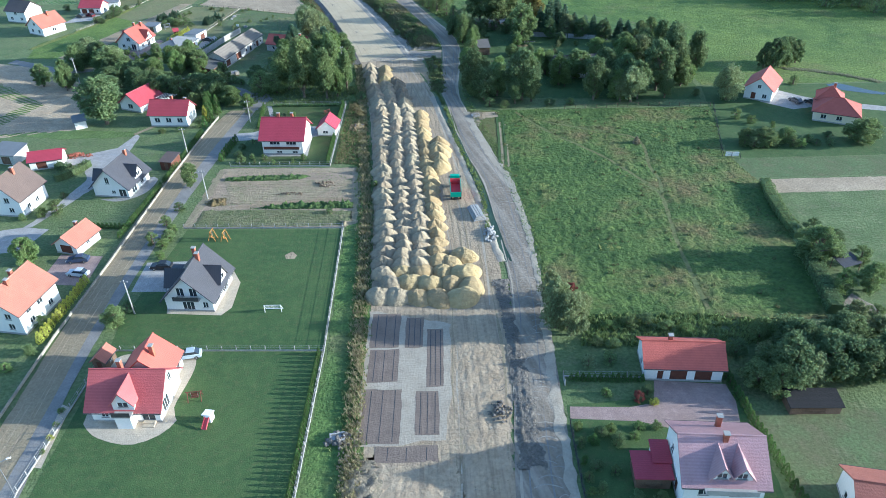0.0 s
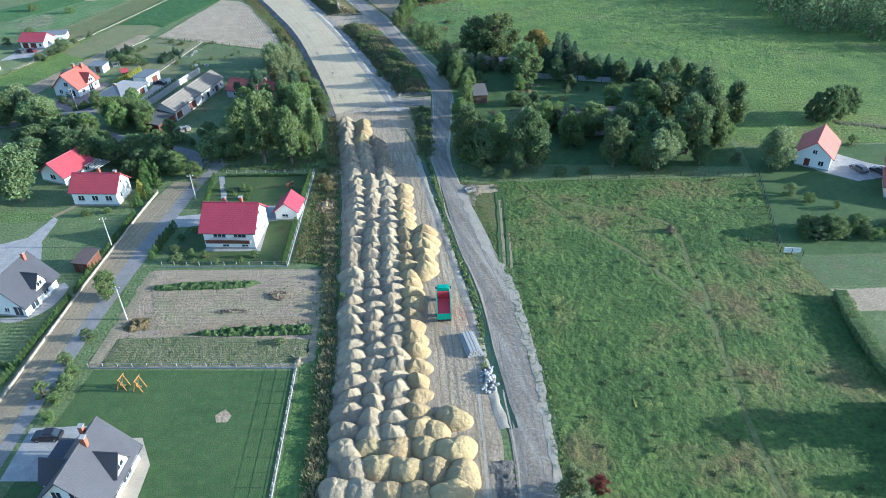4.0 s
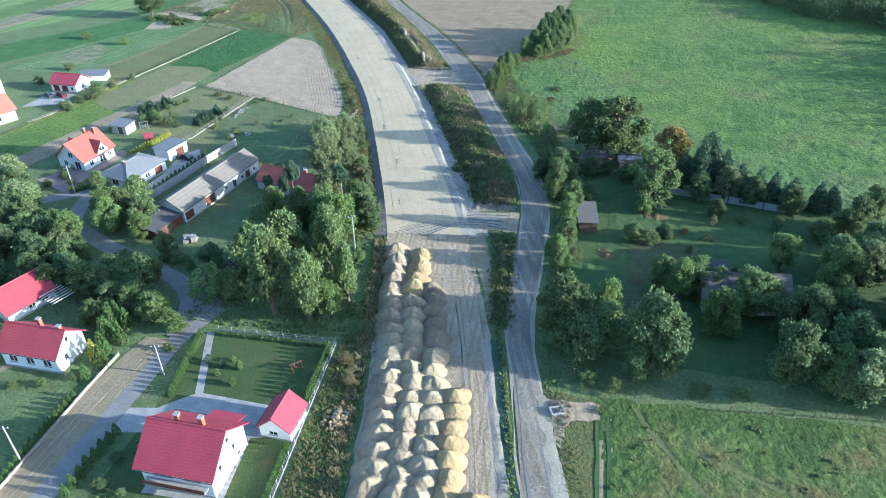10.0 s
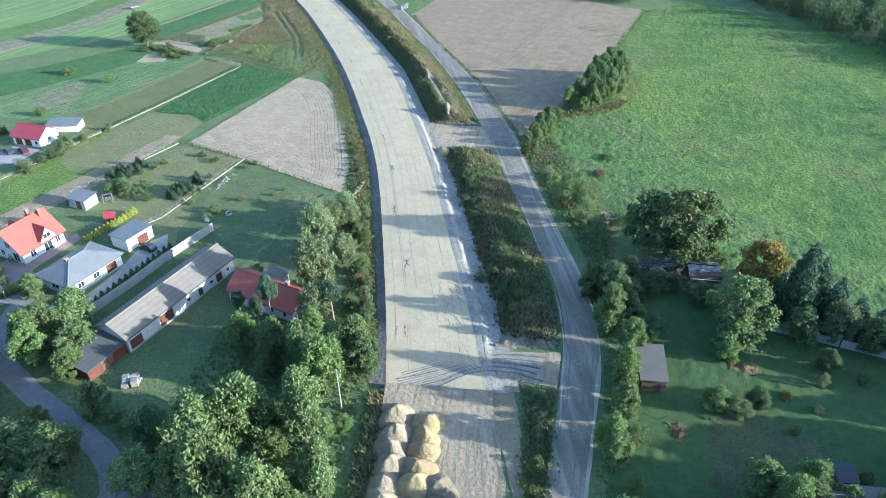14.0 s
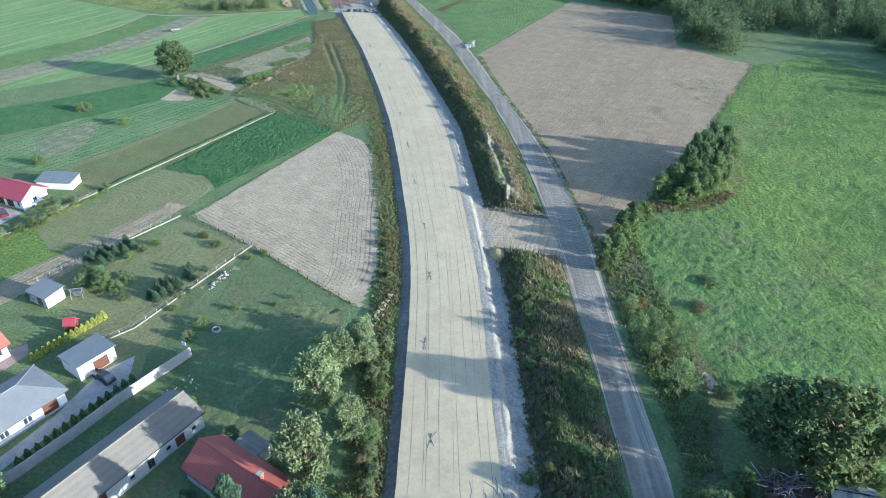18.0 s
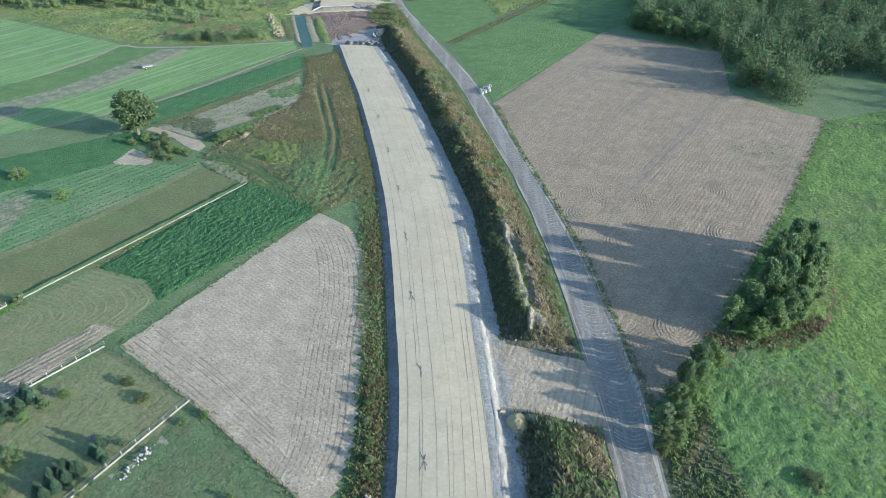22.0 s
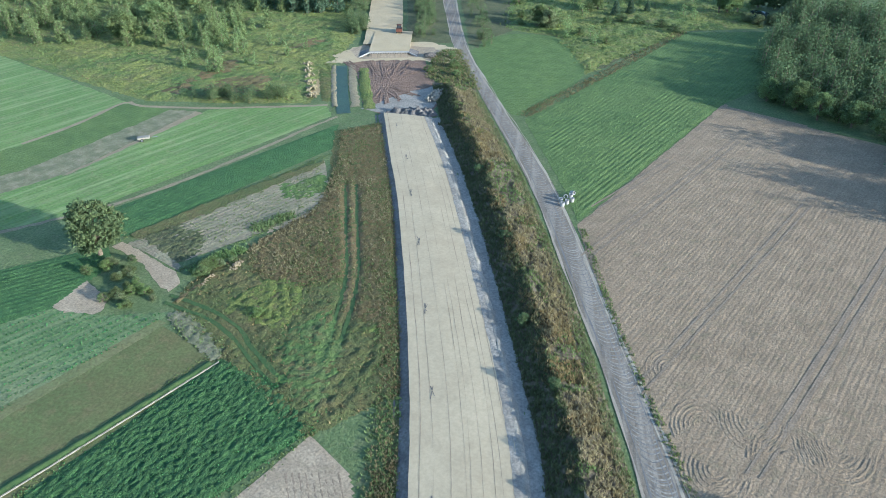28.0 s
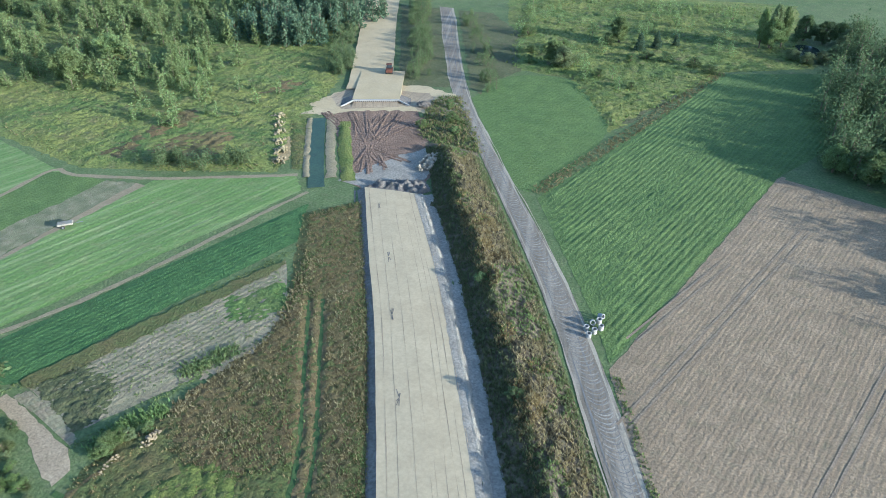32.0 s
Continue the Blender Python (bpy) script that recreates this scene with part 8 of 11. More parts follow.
tufts("meadow_grass", patchy(scatter_in(PAST, 15000, rg), 1, 0.05), 0.2, 0.25, "grass_blade", "tufts of pasture grass", "grass", 22, 4, jitter=0.8)
tufts("weeds", along([(-72, 434), (-56, 403), (-36, 368), (-19, 331), (-6, 300), (1, 282)], 1.4, 1200, rg), 0.35, 0.25, "weed_green", "weeds along the service road", "weeds", 23, 6)
tufts("weeds", along([(18.6, 104), (17.6, 125), (14.2, 158), (8.5, 188), (6.5, 205), (7.5, 235), (5.5, 262)], 2.2, 1500, rg), 0.25, 0.24, "weed_green", "weeds along the service road", "weeds", 24, 6)
DARKSTRIP = [(-150.5, 459), (-144, 445), (-160.5, 391.5), (-166, 387), (-173.5, 393)]
turf("crop_rows", DARKSTRIP, 0.045, "rootcrop", "smooth leafy rows of the dark crop strip", "crop", 0.12, 1.0, 1.0, 70, (1.2, 0.12), seed=55.0)
tufts("crop_leaves", scatter_in(ROOT, 2600, rg), 0.26, 0.34, "crop_leaf", "broad leaves of the green root crop", "crop", 25, 4, jitter=0.5)
turf("crop_rows", [(-191.6, 452), (-161.6, 469), (-156, 463.5), (-177.3, 394), (-195, 372), (-205, 385), (-196, 407)], 0.035, "cropstripe", "low rows of the pale green crop", "crop", 0.08, 1.2, 1.4, 73, (1.6, 0.06), seed=57.0)
MARSH = [(-258, 458), (-214, 452), (-195, 458), (-168, 470), (-181, 505), (-188, 530), (-236, 600), (-330, 610), (-380, 490)]
tufts("weeds", patchy(scatter_in(MARSH, 16000, rg), 1, 0.05), 0.45, 0.3, "weed_green", "tall green marsh weeds", "weeds", 29, 5, jitter=1.3)
tufts("weeds", patchy(scatter_in(MARSH, 9000, rg), -1, 0.05, 0.1), 0.45, 0.3, "weed_brown", "tall brown marsh weeds", "weeds", 30, 5, jitter=1.3)
tufts("weeds", scatter_in([(-142, 563), (-120, 562), (-98, 527), (-76, 588), (-52, 603), (-62, 670), (-170, 655)], 3600, rg), 0.8, 0.45, "weed_green", "yellow-green scrub weeds", "weeds", 31, 5, jitter=1.3)
tufts("weeds", along([(-105, 486), (-97, 513), (-88, 545), (-77, 586)], 4, 1100, rg), 0.4, 0.26, "weed_brown", "brown weeds between the crop plots", "weeds", 32, 6)
tufts("weeds", scatter_in([(-50, 156), (-22.5, 156), (-22, 132), (-55, 133)], 600, rg), 0.16, 0.22, "weed_green", "weeds in the harvested garden", "weeds", 33, 5)
tufts("crop_leaves", scatter_in([(-53, 153.2), (-34, 153.8), (-36, 152.2), (-52.6, 151.8)], 420, rg), 0.4, 0.28, "leaf", "vegetable leaves in a row", "crop", 34, 5)
tufts("crop_leaves", scatter_in([(-42, 138.8), (-35, 140.2), (-21.2, 140.5), (-21, 138.2), (-36, 138.3)], 620, rg), 0.4, 0.28, "leaf", "vegetable leaves in a row", "crop", 35, 5)

# ---- marks on the roads ----
marks("tyre_tracks", "road_bed", 0, [(0.10, 0.03, 1, 0.16), (0.22, 0.02, 0.98, 0.10), (0.26, 0.02, 0.5, 0.08), (0.38, 0.1, 1, 0.10), (0.52, 0.0, 0.97, 0.09), (0.57, 0.05, 0.7, 0.07), (0.68, 0.0, 1, 0.10), (0.78, 0.02, 0.95, 0.12), (0.86, 0.05, 1, 0.12), (0.93, 0.0, 1, 0.2), (0.96, 0.3, 1, 0.16)], "strip", "thin wheel ruts along the sand bed")
marks("tyre_tracks", "service_road", 0, [(0.2, 0, 1, 0.3), (0.62, 0, 1, 0.28), (0.8, 0.2, 1, 0.2)], "asphalt", "dark wheel ruts along the service road", wob=0.2)
for ln in ([(5.9, 190), (7.6, 181), (10.4, 167), (12.6, 156.5)], [(12.6, 158), (14.8, 149.5), (16.0, 139), (16.9, 124), (17.2, 104), (16.4, 84), (16.2, 60)]):
    ribbon("dust_edge", ln, [(-0.8, 0.085), (0, 0.11), (0.8, 0.085)], "pale", "pale dusty edge of the service road", "dust", 0.8, 0.02, step=1.0)
patch("dust_edge", [(6.0, 189.4), (15.2, 189.6), (15.4, 186.4), (10.4, 185.4), (9.0, 179.6)], 0.07, "strip", "pale rubble and dust at the meadow corner", "dust", 0.9)
marks("tyre_tracks", "service_road", 0, [(0.03, 0, 1, 0.5), (0.97, 0, 1, 0.8), (0.93, 0.35, 1, 0.4)], "pale", "pale dusty ridges along the service road", wob=0.3)
treads("tyre_tracks", "service_road", 0, 0.4, 0.85, 0.2, 0.82, 0.95, 0.3, "gutter", "bowed pale tread marks across the service road", -0.9, full=True)
treads("tyre_tracks", "service_road", 0, 0.42, 0.8, 0.25, 0.78, 1.6, 0.16, "asphalt", "bowed dark tread marks across the service road", -0.9, dz=0.018, seed=5, full=True)
treads("tyre_tracks", "service_road", 0, 0.0, 0.28, 0.3, 0.92, 1.2, 0.2, "gutter", "bowed tread marks across the service road", 0.6)
marks("tyre_tracks", "dirt_strip", 0, [(0.60, 0, 0.75, 0.3), (0.66, 0, 0.72, 0.4), (0.71, 0.0, 0.9, 0.3), (0.78, 0.05, 0.95, 0.35), (0.85, 0, 1, 0.3), (0.93, 0.1, 1, 0.5)], "dirt", "brown wheel ruts along the building strip", wob=0.3)
marks("tyre_tracks", "dirt_strip", 0, [(0.63, 0.0, 0.95, 0.35), (0.75, 0.2, 1, 0.5), (0.89, 0.1, 1, 0.6)], "pale", "pale dusty ridges along the building strip", wob=0.3)
treads("tyre_tracks", "dirt_strip", 0, 0.02, 0.27, 0.74, 0.92, 0.55, 0.22, "dirt", "criss-cross machine tracks in the dirt", 0.9)
treads("tyre_tracks", "dirt_strip", 0, 0.02, 0.27, 0.70, 0.95, 0.9, 0.14, "roadedge", "dark machine tracks in the dirt", -0.7, seed=8)
turf("churned_ground", [(1.2, 60), (0.8, 101), (8.6, 104), (8.8, 60)], 0.035, "strip", "churned tan dirt with tread ridges", "dirt", 0.15, 1.3, 0.45, 12, seed=75.0, wob=0.8)
turf("churned_ground", [(-12, 52), (-12, 67), (1.2, 69), (1.2, 52)], 0.035, "strip", "churned tan dirt with tread ridges", "dirt", 0.15, 1.2, 0.45, 12, seed=77.0, wob=0.8)
marks("tyre_tracks", "street_dirt", 0, [(0.2, 0, 1, 0.25), (0.4, 0, 1, 0.25), (0.6, 0, 1, 0.25), (0.8, 0, 1, 0.25)], "strip", "pale ruts along the dug-up lane", wob=0.2)
patch("ramp_earth", [(-27.6, 230), (-11, 231), (-14.5, 246), (-31, 247)], 0.045, "strip", "trampled dirt at the end of the sand bed", "dirt", 0.8)
E0 = STRIPS["road_bed"][0]
tagged(mesh_ob("bed_ramp", [(*E0[0][0].xy, 0.76), (*E0[1][0].xy, 0.76), (E0[1][0].x + 1.5, E0[1][0].y - 7, 0.04), (E0[0][0].x + 1.0, E0[0][0].y - 7, 0.04)], [(0, 3, 2, 1)], "strip"), "dirt ramp up to the sand bed", "ramp", kind="structure")
MATM = mk("brown_stabilised_soil", (0.185, 0.142, 0.112), (0.215, 0.165, 0.13), (0.155, 0.122, 0.098), 0.3, 1.6, bump=0.4, stripe=(91, 0.8, 0.12, (0.14, 0.112, 0.088), 1.0), var=0.4)
for x0, y1, x1, y0 in ((-13.4, 100.6, -8.4, 91.6), (-13.2, 91.2, -8.2, 83.5), (-7.4, 99.4, -4.3, 91.5), (-3.6, 96.2, -0.9, 82.3), (-13.4, 82.0, -7.4, 71.1), (-5.2, 81.4, -1.6, 72.6), (-10.8, 70.6, -1.8, 67.7)):
    patch("stabilised_strip", [(x0, y0), (x1, y0), (x1, y1), (x0, y1)], 0.05, MATM, "brown stabilised soil strip with lengthwise grooves", "dirt", 0.22)
    vs, fs = [], []
    for i, f in enumerate((0.2, 0.5, 0.82)):
        xx = x0 + (x1 - x0) * f
        vs += [(xx - 0.06, y0 + 0.3, 0.058), (xx + 0.07, y0 + 0.3, 0.058), (xx + 0.09, y1 - 0.3, 0.058), (xx - 0.05, y1 - 0.3, 0.058)]
        fs.append((4 * i, 4 * i + 1, 4 * i + 2, 4 * i + 3))
    tagged(mesh_ob("groove_lines", vs, fs, "darkmetal"), "dark grooves in the stabilised soil", "grooves", kind="stuff")
PALE_STRIP = [(-13.9, 101.6), (0.4, 97.5), (0.3, 82), (-0.8, 71.5), (-14, 70.5)]
patch("lime_ground", PALE_STRIP, 0.042, "pale", "pale limed ground round the soil strips", "dirt", 0.5)
rm = random.Random(31)
for s in np.linspace(0.06, 0.97, 13):
    a_, b_ = E0[0], E0[1]
    i = int(s * (len(a_) - 1))
    p = a_[i].lerp(b_[i], rm.uniform(0.2, 0.3))
    vs, fs = [], []
    dr = (a_[min(i + 1, len(a_) - 1)] - a_[i - 1]).normalized()
    for q in range(7):
        an = rm.gauss(0, 0.22) + (math.pi if q % 2 else 0)
        e = Matrix.Rotation(an, 3, "Z") @ dr
        w_ = Vector((e.y, -e.x, 0)) * 0.05
        p0, p1 = p + e * rm.uniform(0, 0.3), p + e * rm.uniform(0.7, 2.0)
        k = len(vs)
        vs += [(c.x, c.y, zz) for c, zz in ((p0 - w_, 0.83), (p0 + w_, 0.83), (p1 + w_, 0.835), (p1 - w_, 0.835))]
        fs.append((k, k + 1, k + 2, k + 3))
    tagged(mesh_ob("scrape_marks", vs, fs, "roadedge"), "fan of thin dark scrape marks on the sand", "scrape marks", kind="stuff")


# the sand bed runs out level at the crossing
for ob in list(bpy.data.objects):
    if ob.type == "MESH" and ob.name.split(".")[0] in ("road_bed", "road_shoulder", "lime_line", "tyre_tracks", "scraped_track"):
        for v in ob.data.vertices:
            if v.co.z > 0.2 and v.co.y < 256 and v.co.x < -8:
                f = max(0.0, min(1.0, (v.co.y - 236) / 18))
                v.co.z = 0.09 + (v.co.z - 0.09) * (0.1 + 0.9 * f * f * (3 - 2 * f))
# ---- yards and drives ----
patch("terrace", [(-55.2, 76), (-53, 73.8), (-49.5, 72.3), (-46.2, 71.9), (-43, 73.5), (-41.2, 76.4), (-42.4, 79), (-42.6, 90.6), (-55, 91), (-56, 84)], 0.03, "tanslab", "tan paved terrace round the house", "terrace", 0.0, True)
patch("gravel_bed", [(-60.6, 80.3), (-58.6, 79.4), (-57.8, 67.9), (-59.2, 68.1)], 0.036, "tanslab", "pale gravel bed with small shrubs by the street", "flower bed", 0.05)
patch("drive", [(-60, 118.4), (-50, 118.6), (-49.6, 108.5), (-59.8, 108.8)], 0.032, "paver", "pale paved forecourt", "drive", 0.05)
patch("terrace", [(-51.2, 103.2), (-50.9, 102.0), (-40.8, 101.2), (-39.4, 103.4), (-39.6, 111.0), (-42.4, 116), (-44.4, 116), (-44, 108)], 0.034, "tanslab", "tan paved strip round the house", "terrace", 0.0)
patch("drive", [(-57, 179), (-52, 179.6), (-47, 183.6), (-34.2, 182.4), (-33.6, 176.2), (-35.4, 175.9), (-35, 164.4), (-46.6, 164.8), (-46.6, 175.4), (-57, 174)], 0.032, "paver", "grey paved yard of the crimson-roofed house", "drive", 0.0)
patch("path", [(-51.9, 197.6), (-50.6, 197.6), (-46.2, 183.4), (-47.4, 182.9)], 0.034, "paver", "narrow paved garden path", "path", 0.0)
patch("drive", [(-98, 165.5), (-86, 172), (-84, 180), (-82.8, 179), (-82, 170), (-77.5, 158), (-83, 152), (-87, 141), (-90, 133), (-92, 133), (-89.5, 141), (-87, 154), (-90, 160), (-96, 161.5)], 0.03, "paver", "pale gravel yard and drive", "drive", 0.4)
patch("terrace", [(-80, 144.6), (-76, 143.4), (-72.6, 144.6), (-70, 148), (-69.6, 154), (-72.4, 154.6), (-73, 146)], 0.034, "paver", "pale curved terrace", "terrace", 0.0, True)
patch("drive", [(-79, 112), (-69.5, 111), (-70, 121), (-79, 122)], 0.03, "redpaver", "reddish paved yard in front of the garage", "drive", 0.1)
patch("drive", [(-100, 120), (-88, 124), (-86, 132), (-92, 133), (-110, 128), (-110, 110), (-98, 105)], 0.028, "paver", "pale paved yard between the houses", "drive", 0.3)
patch("drive", [(32.2, 82.8), (43, 81.6), (43.4, 78), (42.2, 72), (36, 71.6), (28, 74.4), (17.9, 75.2), (18.2, 77.6), (27, 77.2), (31, 78)], 0.03, "redpaver", "reddish paved drive to the garage", "drive", 0.0)
patch("drive", [(-85.6, 267), (-82.8, 262), (-86, 250), (-88.2, 240), (-92.5, 236), (-96, 240), (-90, 243), (-88.4, 252), (-88.6, 262)], 0.03, "paver", "pale paved drive beside the bungalow", "drive", 0.1)
patch("drive", [(-105.6, 250), (-103, 262), (-105.4, 264), (-114, 251), (-118, 246), (-106, 240), (-100, 243)], 0.03, "redpaver", "reddish paved forecourt", "drive", 0.1)
patch("drive", [(90, 192.5), (97, 186.5), (103, 188), (112, 187), (140, 178), (140, 181), (112, 191), (104, 195), (98, 201)], 0.03, "paver", "pale paved forecourt between the houses", "drive", 0.2)
patch("drive", [(-150, 300), (-141, 299.4), (-142, 291), (-152, 288)], 0.03, "paver", "pale forecourt of the small house", "drive", 0.2)
patch("side_road", [(69.8, 100.8), (73.4, 103.6), (80, 92), (90, 80), (84, 76), (75, 88)], 0.03, "track", "grey gravel track behind the hedge", "road", 0.3)
patch("sandy_verge", [(5.6, 192), (15.5, 189.6), (14.4, 160), (11.9, 160)], 0.03, "dry", "sandy weedy verge", "verge", 0.6)
for ln in MPATHS:
    ribbon("meadow_path", ln, [(-0.4, 0.06), (0, 0.05), (0.4, 0.06)], "fallow", "trodden path through the meadow", "path", 0.35)
for cx, cy in ((38.9, 174.2), (54.8, 171.9), (22.5, 146.8), (58, 128), (33, 120)):
    turf("pale_tussocks", [(cx + 2.6 * math.cos(a * 0.9), cy + 2.2 * math.sin(a * 0.9)) for a in range(7)], 0.07, "yellowweed", "light green round patch of clover in the meadow", "grass", 0.24, 0.9, 0.4, wob=1.2)


# ---- fences, hedges ----
POST = {}


def fence(line, h=1.3, gap=2.5, mat="concrete", label="wire fence with concrete posts and plinth", plinth=0.22, rails=3):
    """Plinth, posts and wires along a straight-sided line."""
    ob = empty("fence", Matrix.Identity(4), label, "fence")
    key = (mat, h)
    if key not in POST:
        bm = box((-0.06, -0.06, -0.1), (0.06, 0.06, h), bevel=0.015)
        me = bpy.data.meshes.new("post")
        bm.to_mesh(me)
        bm.free()
        me.materials.append(M[mat])
        POST[key] = me
    for a, b in zip(line, line[1:]):
        a, b = Vector((*a, 0)), Vector((*b, 0))
        d = b - a
        rot = Matrix.Translation(a) @ Matrix.Rotation(math.atan2(d.y, d.x), 4, "Z")
        n = max(1, round(d.length / gap))
        for i in range(n + 1):
            o = new("post", POST[key])
            o.matrix_world = Matrix.Translation(a.lerp(b, i / n))
            o.parent = ob
        if plinth:
            part("plinth", box((0, -0.06, 0), (d.length, 0.06, plinth), rot), mat, ob)
        for k in range(rails):
            z = plinth + 0.1 + (h - plinth - 0.15) * k / max(1, rails - 1)
            part("rail", box((0, -0.012, z - 0.015), (d.length, 0.012, z + 0.015), rot), mat, ob)
    return ob


fence([(-21.0, 40), (-20.9, 91.2)])
fence([(-20.9, 91.2), (-22.0, 129.8)])
fence([(-58.0, 92.3), (-20.9, 91.2)], 1.2)
fence([(-56.4, 131), (-22.0, 129.8)], 1.2)
fence([(-53.4, 159.6), (-28.5, 158.6), (-28.7, 197.6)], 1.3)
fence([(-50, 198.2), (-28.7, 197.6)], 1.1)
fence([(-68.6, 62), (-68.6, 96), (-67.6, 118), (-66.6, 153), (-64.9, 182), (-64.2, 190)], 0.8, 3.0, "fencestone", "low pale garden wall along the lane", 0.55, 1)
fence([(-57.4, 40), (-59.2, 64), (-57.8, 92)], 1.2)
fence([(17.6, 40), (17.7, 74)], 1.4, 2.5, "darkmetal", "dark metal garden fence", 0.2)
fence([(18.1, 82), (18.1, 84), (30.6, 83.4)], 1.3)
fence([(-131, 313), (-123.6, 338.6), (-115.7, 367.7)], 0.4, 3.0, "fencestone", "low grey concrete edging between field strips", 0.18, 1)
fence([(-117.5, 279), (-106.2, 308.8)], 1.1, 2.5, "fencestone")
fence([(-106.2, 308.8), (-84.6, 302.8)], 1.0, 2.5, "darkmetal", "dark wire fence with thin posts", 0, 3)
fence([(-84.6, 302.8), (-90.4, 273), (-97, 262)], 1.1, 2.5, "fencestone")
fence([(-84.6, 302.8), (-57, 291)], 0.9, 3.0, "wood", "low wooden field fence", 0, 2)
fence([(-141.7, 277), (-138.4, 286), (-131.5, 312)], 0.8, 2.5, "fencestone")
fence([(75.8, 190), (68.2, 159), (72, 157.6)], 1.4, 2.2, "darkmetal", "dark wire fence of the garden", 0, 3)
fence([(34, 190.5), (58, 191.5), (75, 190)], 1.2, 3.0, "wood", "old wooden orchard fence", 0, 2)
w = empty("concrete_wall", Matrix.Identity(4), "pale panelled concrete wall beside the farm building", "wall")
for a, b in zip([(-86.4, 236.4), (-84.4, 242), (-82.4, 249), (-80.6, 257), (-78.6, 263.5)], [(-84.4, 242), (-82.4, 249), (-80.6, 257), (-78.6, 263.5), (-76.4, 270)]):
    a, b = Vector((*a, 0)), Vector((*b, 0))
    d = b - a
    n = 3
    for i in range(n):
        p0 = a.lerp(b, i / n)
        rot = Matrix.Translation(p0) @ Matrix.Rotation(math.atan2(d.y, d.x), 4, "Z")
        part("panel", box((0.08, -0.06, 0), (d.length / n - 0.08, 0.06, 2.0), rot, 0.02), "concrete", w)
        part("post", box((-0.08, -0.1, 0), (0.08, 0.1, 2.1), rot), "concrete", w)

TH = {}


def thuja(x, y, h, r, leaf="thuja", label="slim clipped thuja in a garden row", grp="thujas in garden rows"):
    if leaf not in TH:
        rng = np.random.RandomState(3)
        n = 420
        z = rng.uniform(0.0, 1, n) ** 1.2
        a = rng.uniform(0, 6.283, n)
        R = 0.5 * (1 - z ** 1.6) ** 0.7 * (0.75 + 0.35 * rng.uniform(0, 1, n))
        vs = leaf_cards(np.stack([R * np.cos(a), R * np.sin(a), 0.03 + 0.95 * z], 1), 0.075, rng)
        me = bpy.data.meshes.new("crown")
        me.from_pydata(vs.tolist(), [], np.arange(len(vs)).reshape(-1, 4).tolist())
        me.materials.append(M[leaf])
        bm = tube((0, 0, -0.02), (0, 0, 0.9), 0.06, 0.02, 6)
        mt = bpy.data.meshes.new("trunk")
        bm.to_mesh(mt)
        bm.free()
        mt.materials.append(M["bark"])
        TH[leaf] = (mt, me)
    ob = new("thuja")
    ob.matrix_world = pose(x, y, 0, 0, 0, (x * 71 + y * 13) % 360) @ Matrix.Diagonal((r * 2, r * 2, h, 1))
    tagged(ob, label, "thuja", grp)
    for nm, me in zip(("trunk", "crown"), TH[leaf]):
        o = new(nm, me)
        o.parent = ob


def thuja_row(a, b, gap, h, r, **kw):
    a, b = Vector((*a, 0)), Vector((*b, 0))
    n = int((b - a).length / gap)
    for i in range(n + 1):
        p = a.lerp(b, i / n)
        k = 0.85 + 0.3 * abs(noise.noise(p * 0.9))
        thuja(p.x + 0.1 * noise.noise(p), p.y, h * k, r * k, **kw)


thuja_row((-21.8, 40), (-21.7, 90.4), 1.0, 1.6, 0.42)
thuja_row((-29.3, 160), (-29.5, 175), 0.9, 1.8, 0.55)
thuja_row((-29.4, 184), (-29.4, 196), 1.0, 2.2, 0.6)
thuja_row((-51.2, 182.4), (-52.6, 196.4), 0.95, 1.9, 0.55)
thuja_row((-69.2, 128), (-67.6, 150), 1.0, 1.7, 0.5)
thuja_row((-67.4, 152), (-66.1, 180), 1.05, 1.7, 0.5)
thuja_row((-78, 132.5), (-69.4, 131.5), 0.9, 1.6, 0.5)
thuja_row((-56.6, 163), (-55.4, 174), 1.5, 2.6, 0.7)
thuja_row((-86.4, 243), (-82.2, 262), 1.4, 1.7, 0.55)
thuja_row((19.2, 83.2), (30.2, 82.6), 0.9, 1.8, 0.45)
thuja_row((43.6, 83), (46.4, 55), 1.2, 2.2, 0.6)
thuja_row((-70.5, 95), (-69.6, 112), 1.3, 2.4, 0.7, leaf="yellowleaf", label="yellow-green thuja by the lane")
thuja_row((-101.2, 261), (-97.4, 273.6), 1.0, 1.8, 0.6, leaf="yellowleaf", label="bright yellow-green thuja in a garden row")
for x, y, h in [(-66.4, 184, 3.4), (-65.6, 187.5, 4.2), (-66.8, 190, 4.8), (-65.2, 193, 4.0), (-68, 193.5, 5.2), (-69, 196.5, 5.5), (-66.5, 197, 4.4)]:
    thuja(x, y, h, h * 0.24, label="tall yellow-green garden conifer", grp="garden conifers")
hedge([(-49.8, 197.2), (-30, 196.6)], 0.6, 0.6, "thuja", "low clipped dark hedge", 2)
hedge([(-94.5, 154), (-91, 158), (-89.4, 162)], 1.6, 1.7, "leaf", "clipped green hedge beside the drive", 3)
hedge([(-97, 160.5), (-93, 159.5)], 1.8, 1.6, "leaf_dark", "dark clipped hedge beside the yard", 4)
hedge([(-105.4, 240.6), (-99, 248), (-96, 258)], 0.8, 0.9, "thuja", "low green garden hedge by the drive", 5)
hedge([(70.6, 119), (69.6, 112), (68.6, 104), (67.5, 98)], 2.6, 2.2, "leaf_dark", "overgrown dark hedge along the meadow", 6, 60)
hedge([(73, 145), (71.5, 134), (71.2, 122)], 2.2, 1.6, "leaf", "overgrown hedge along the meadow", 7, 60)
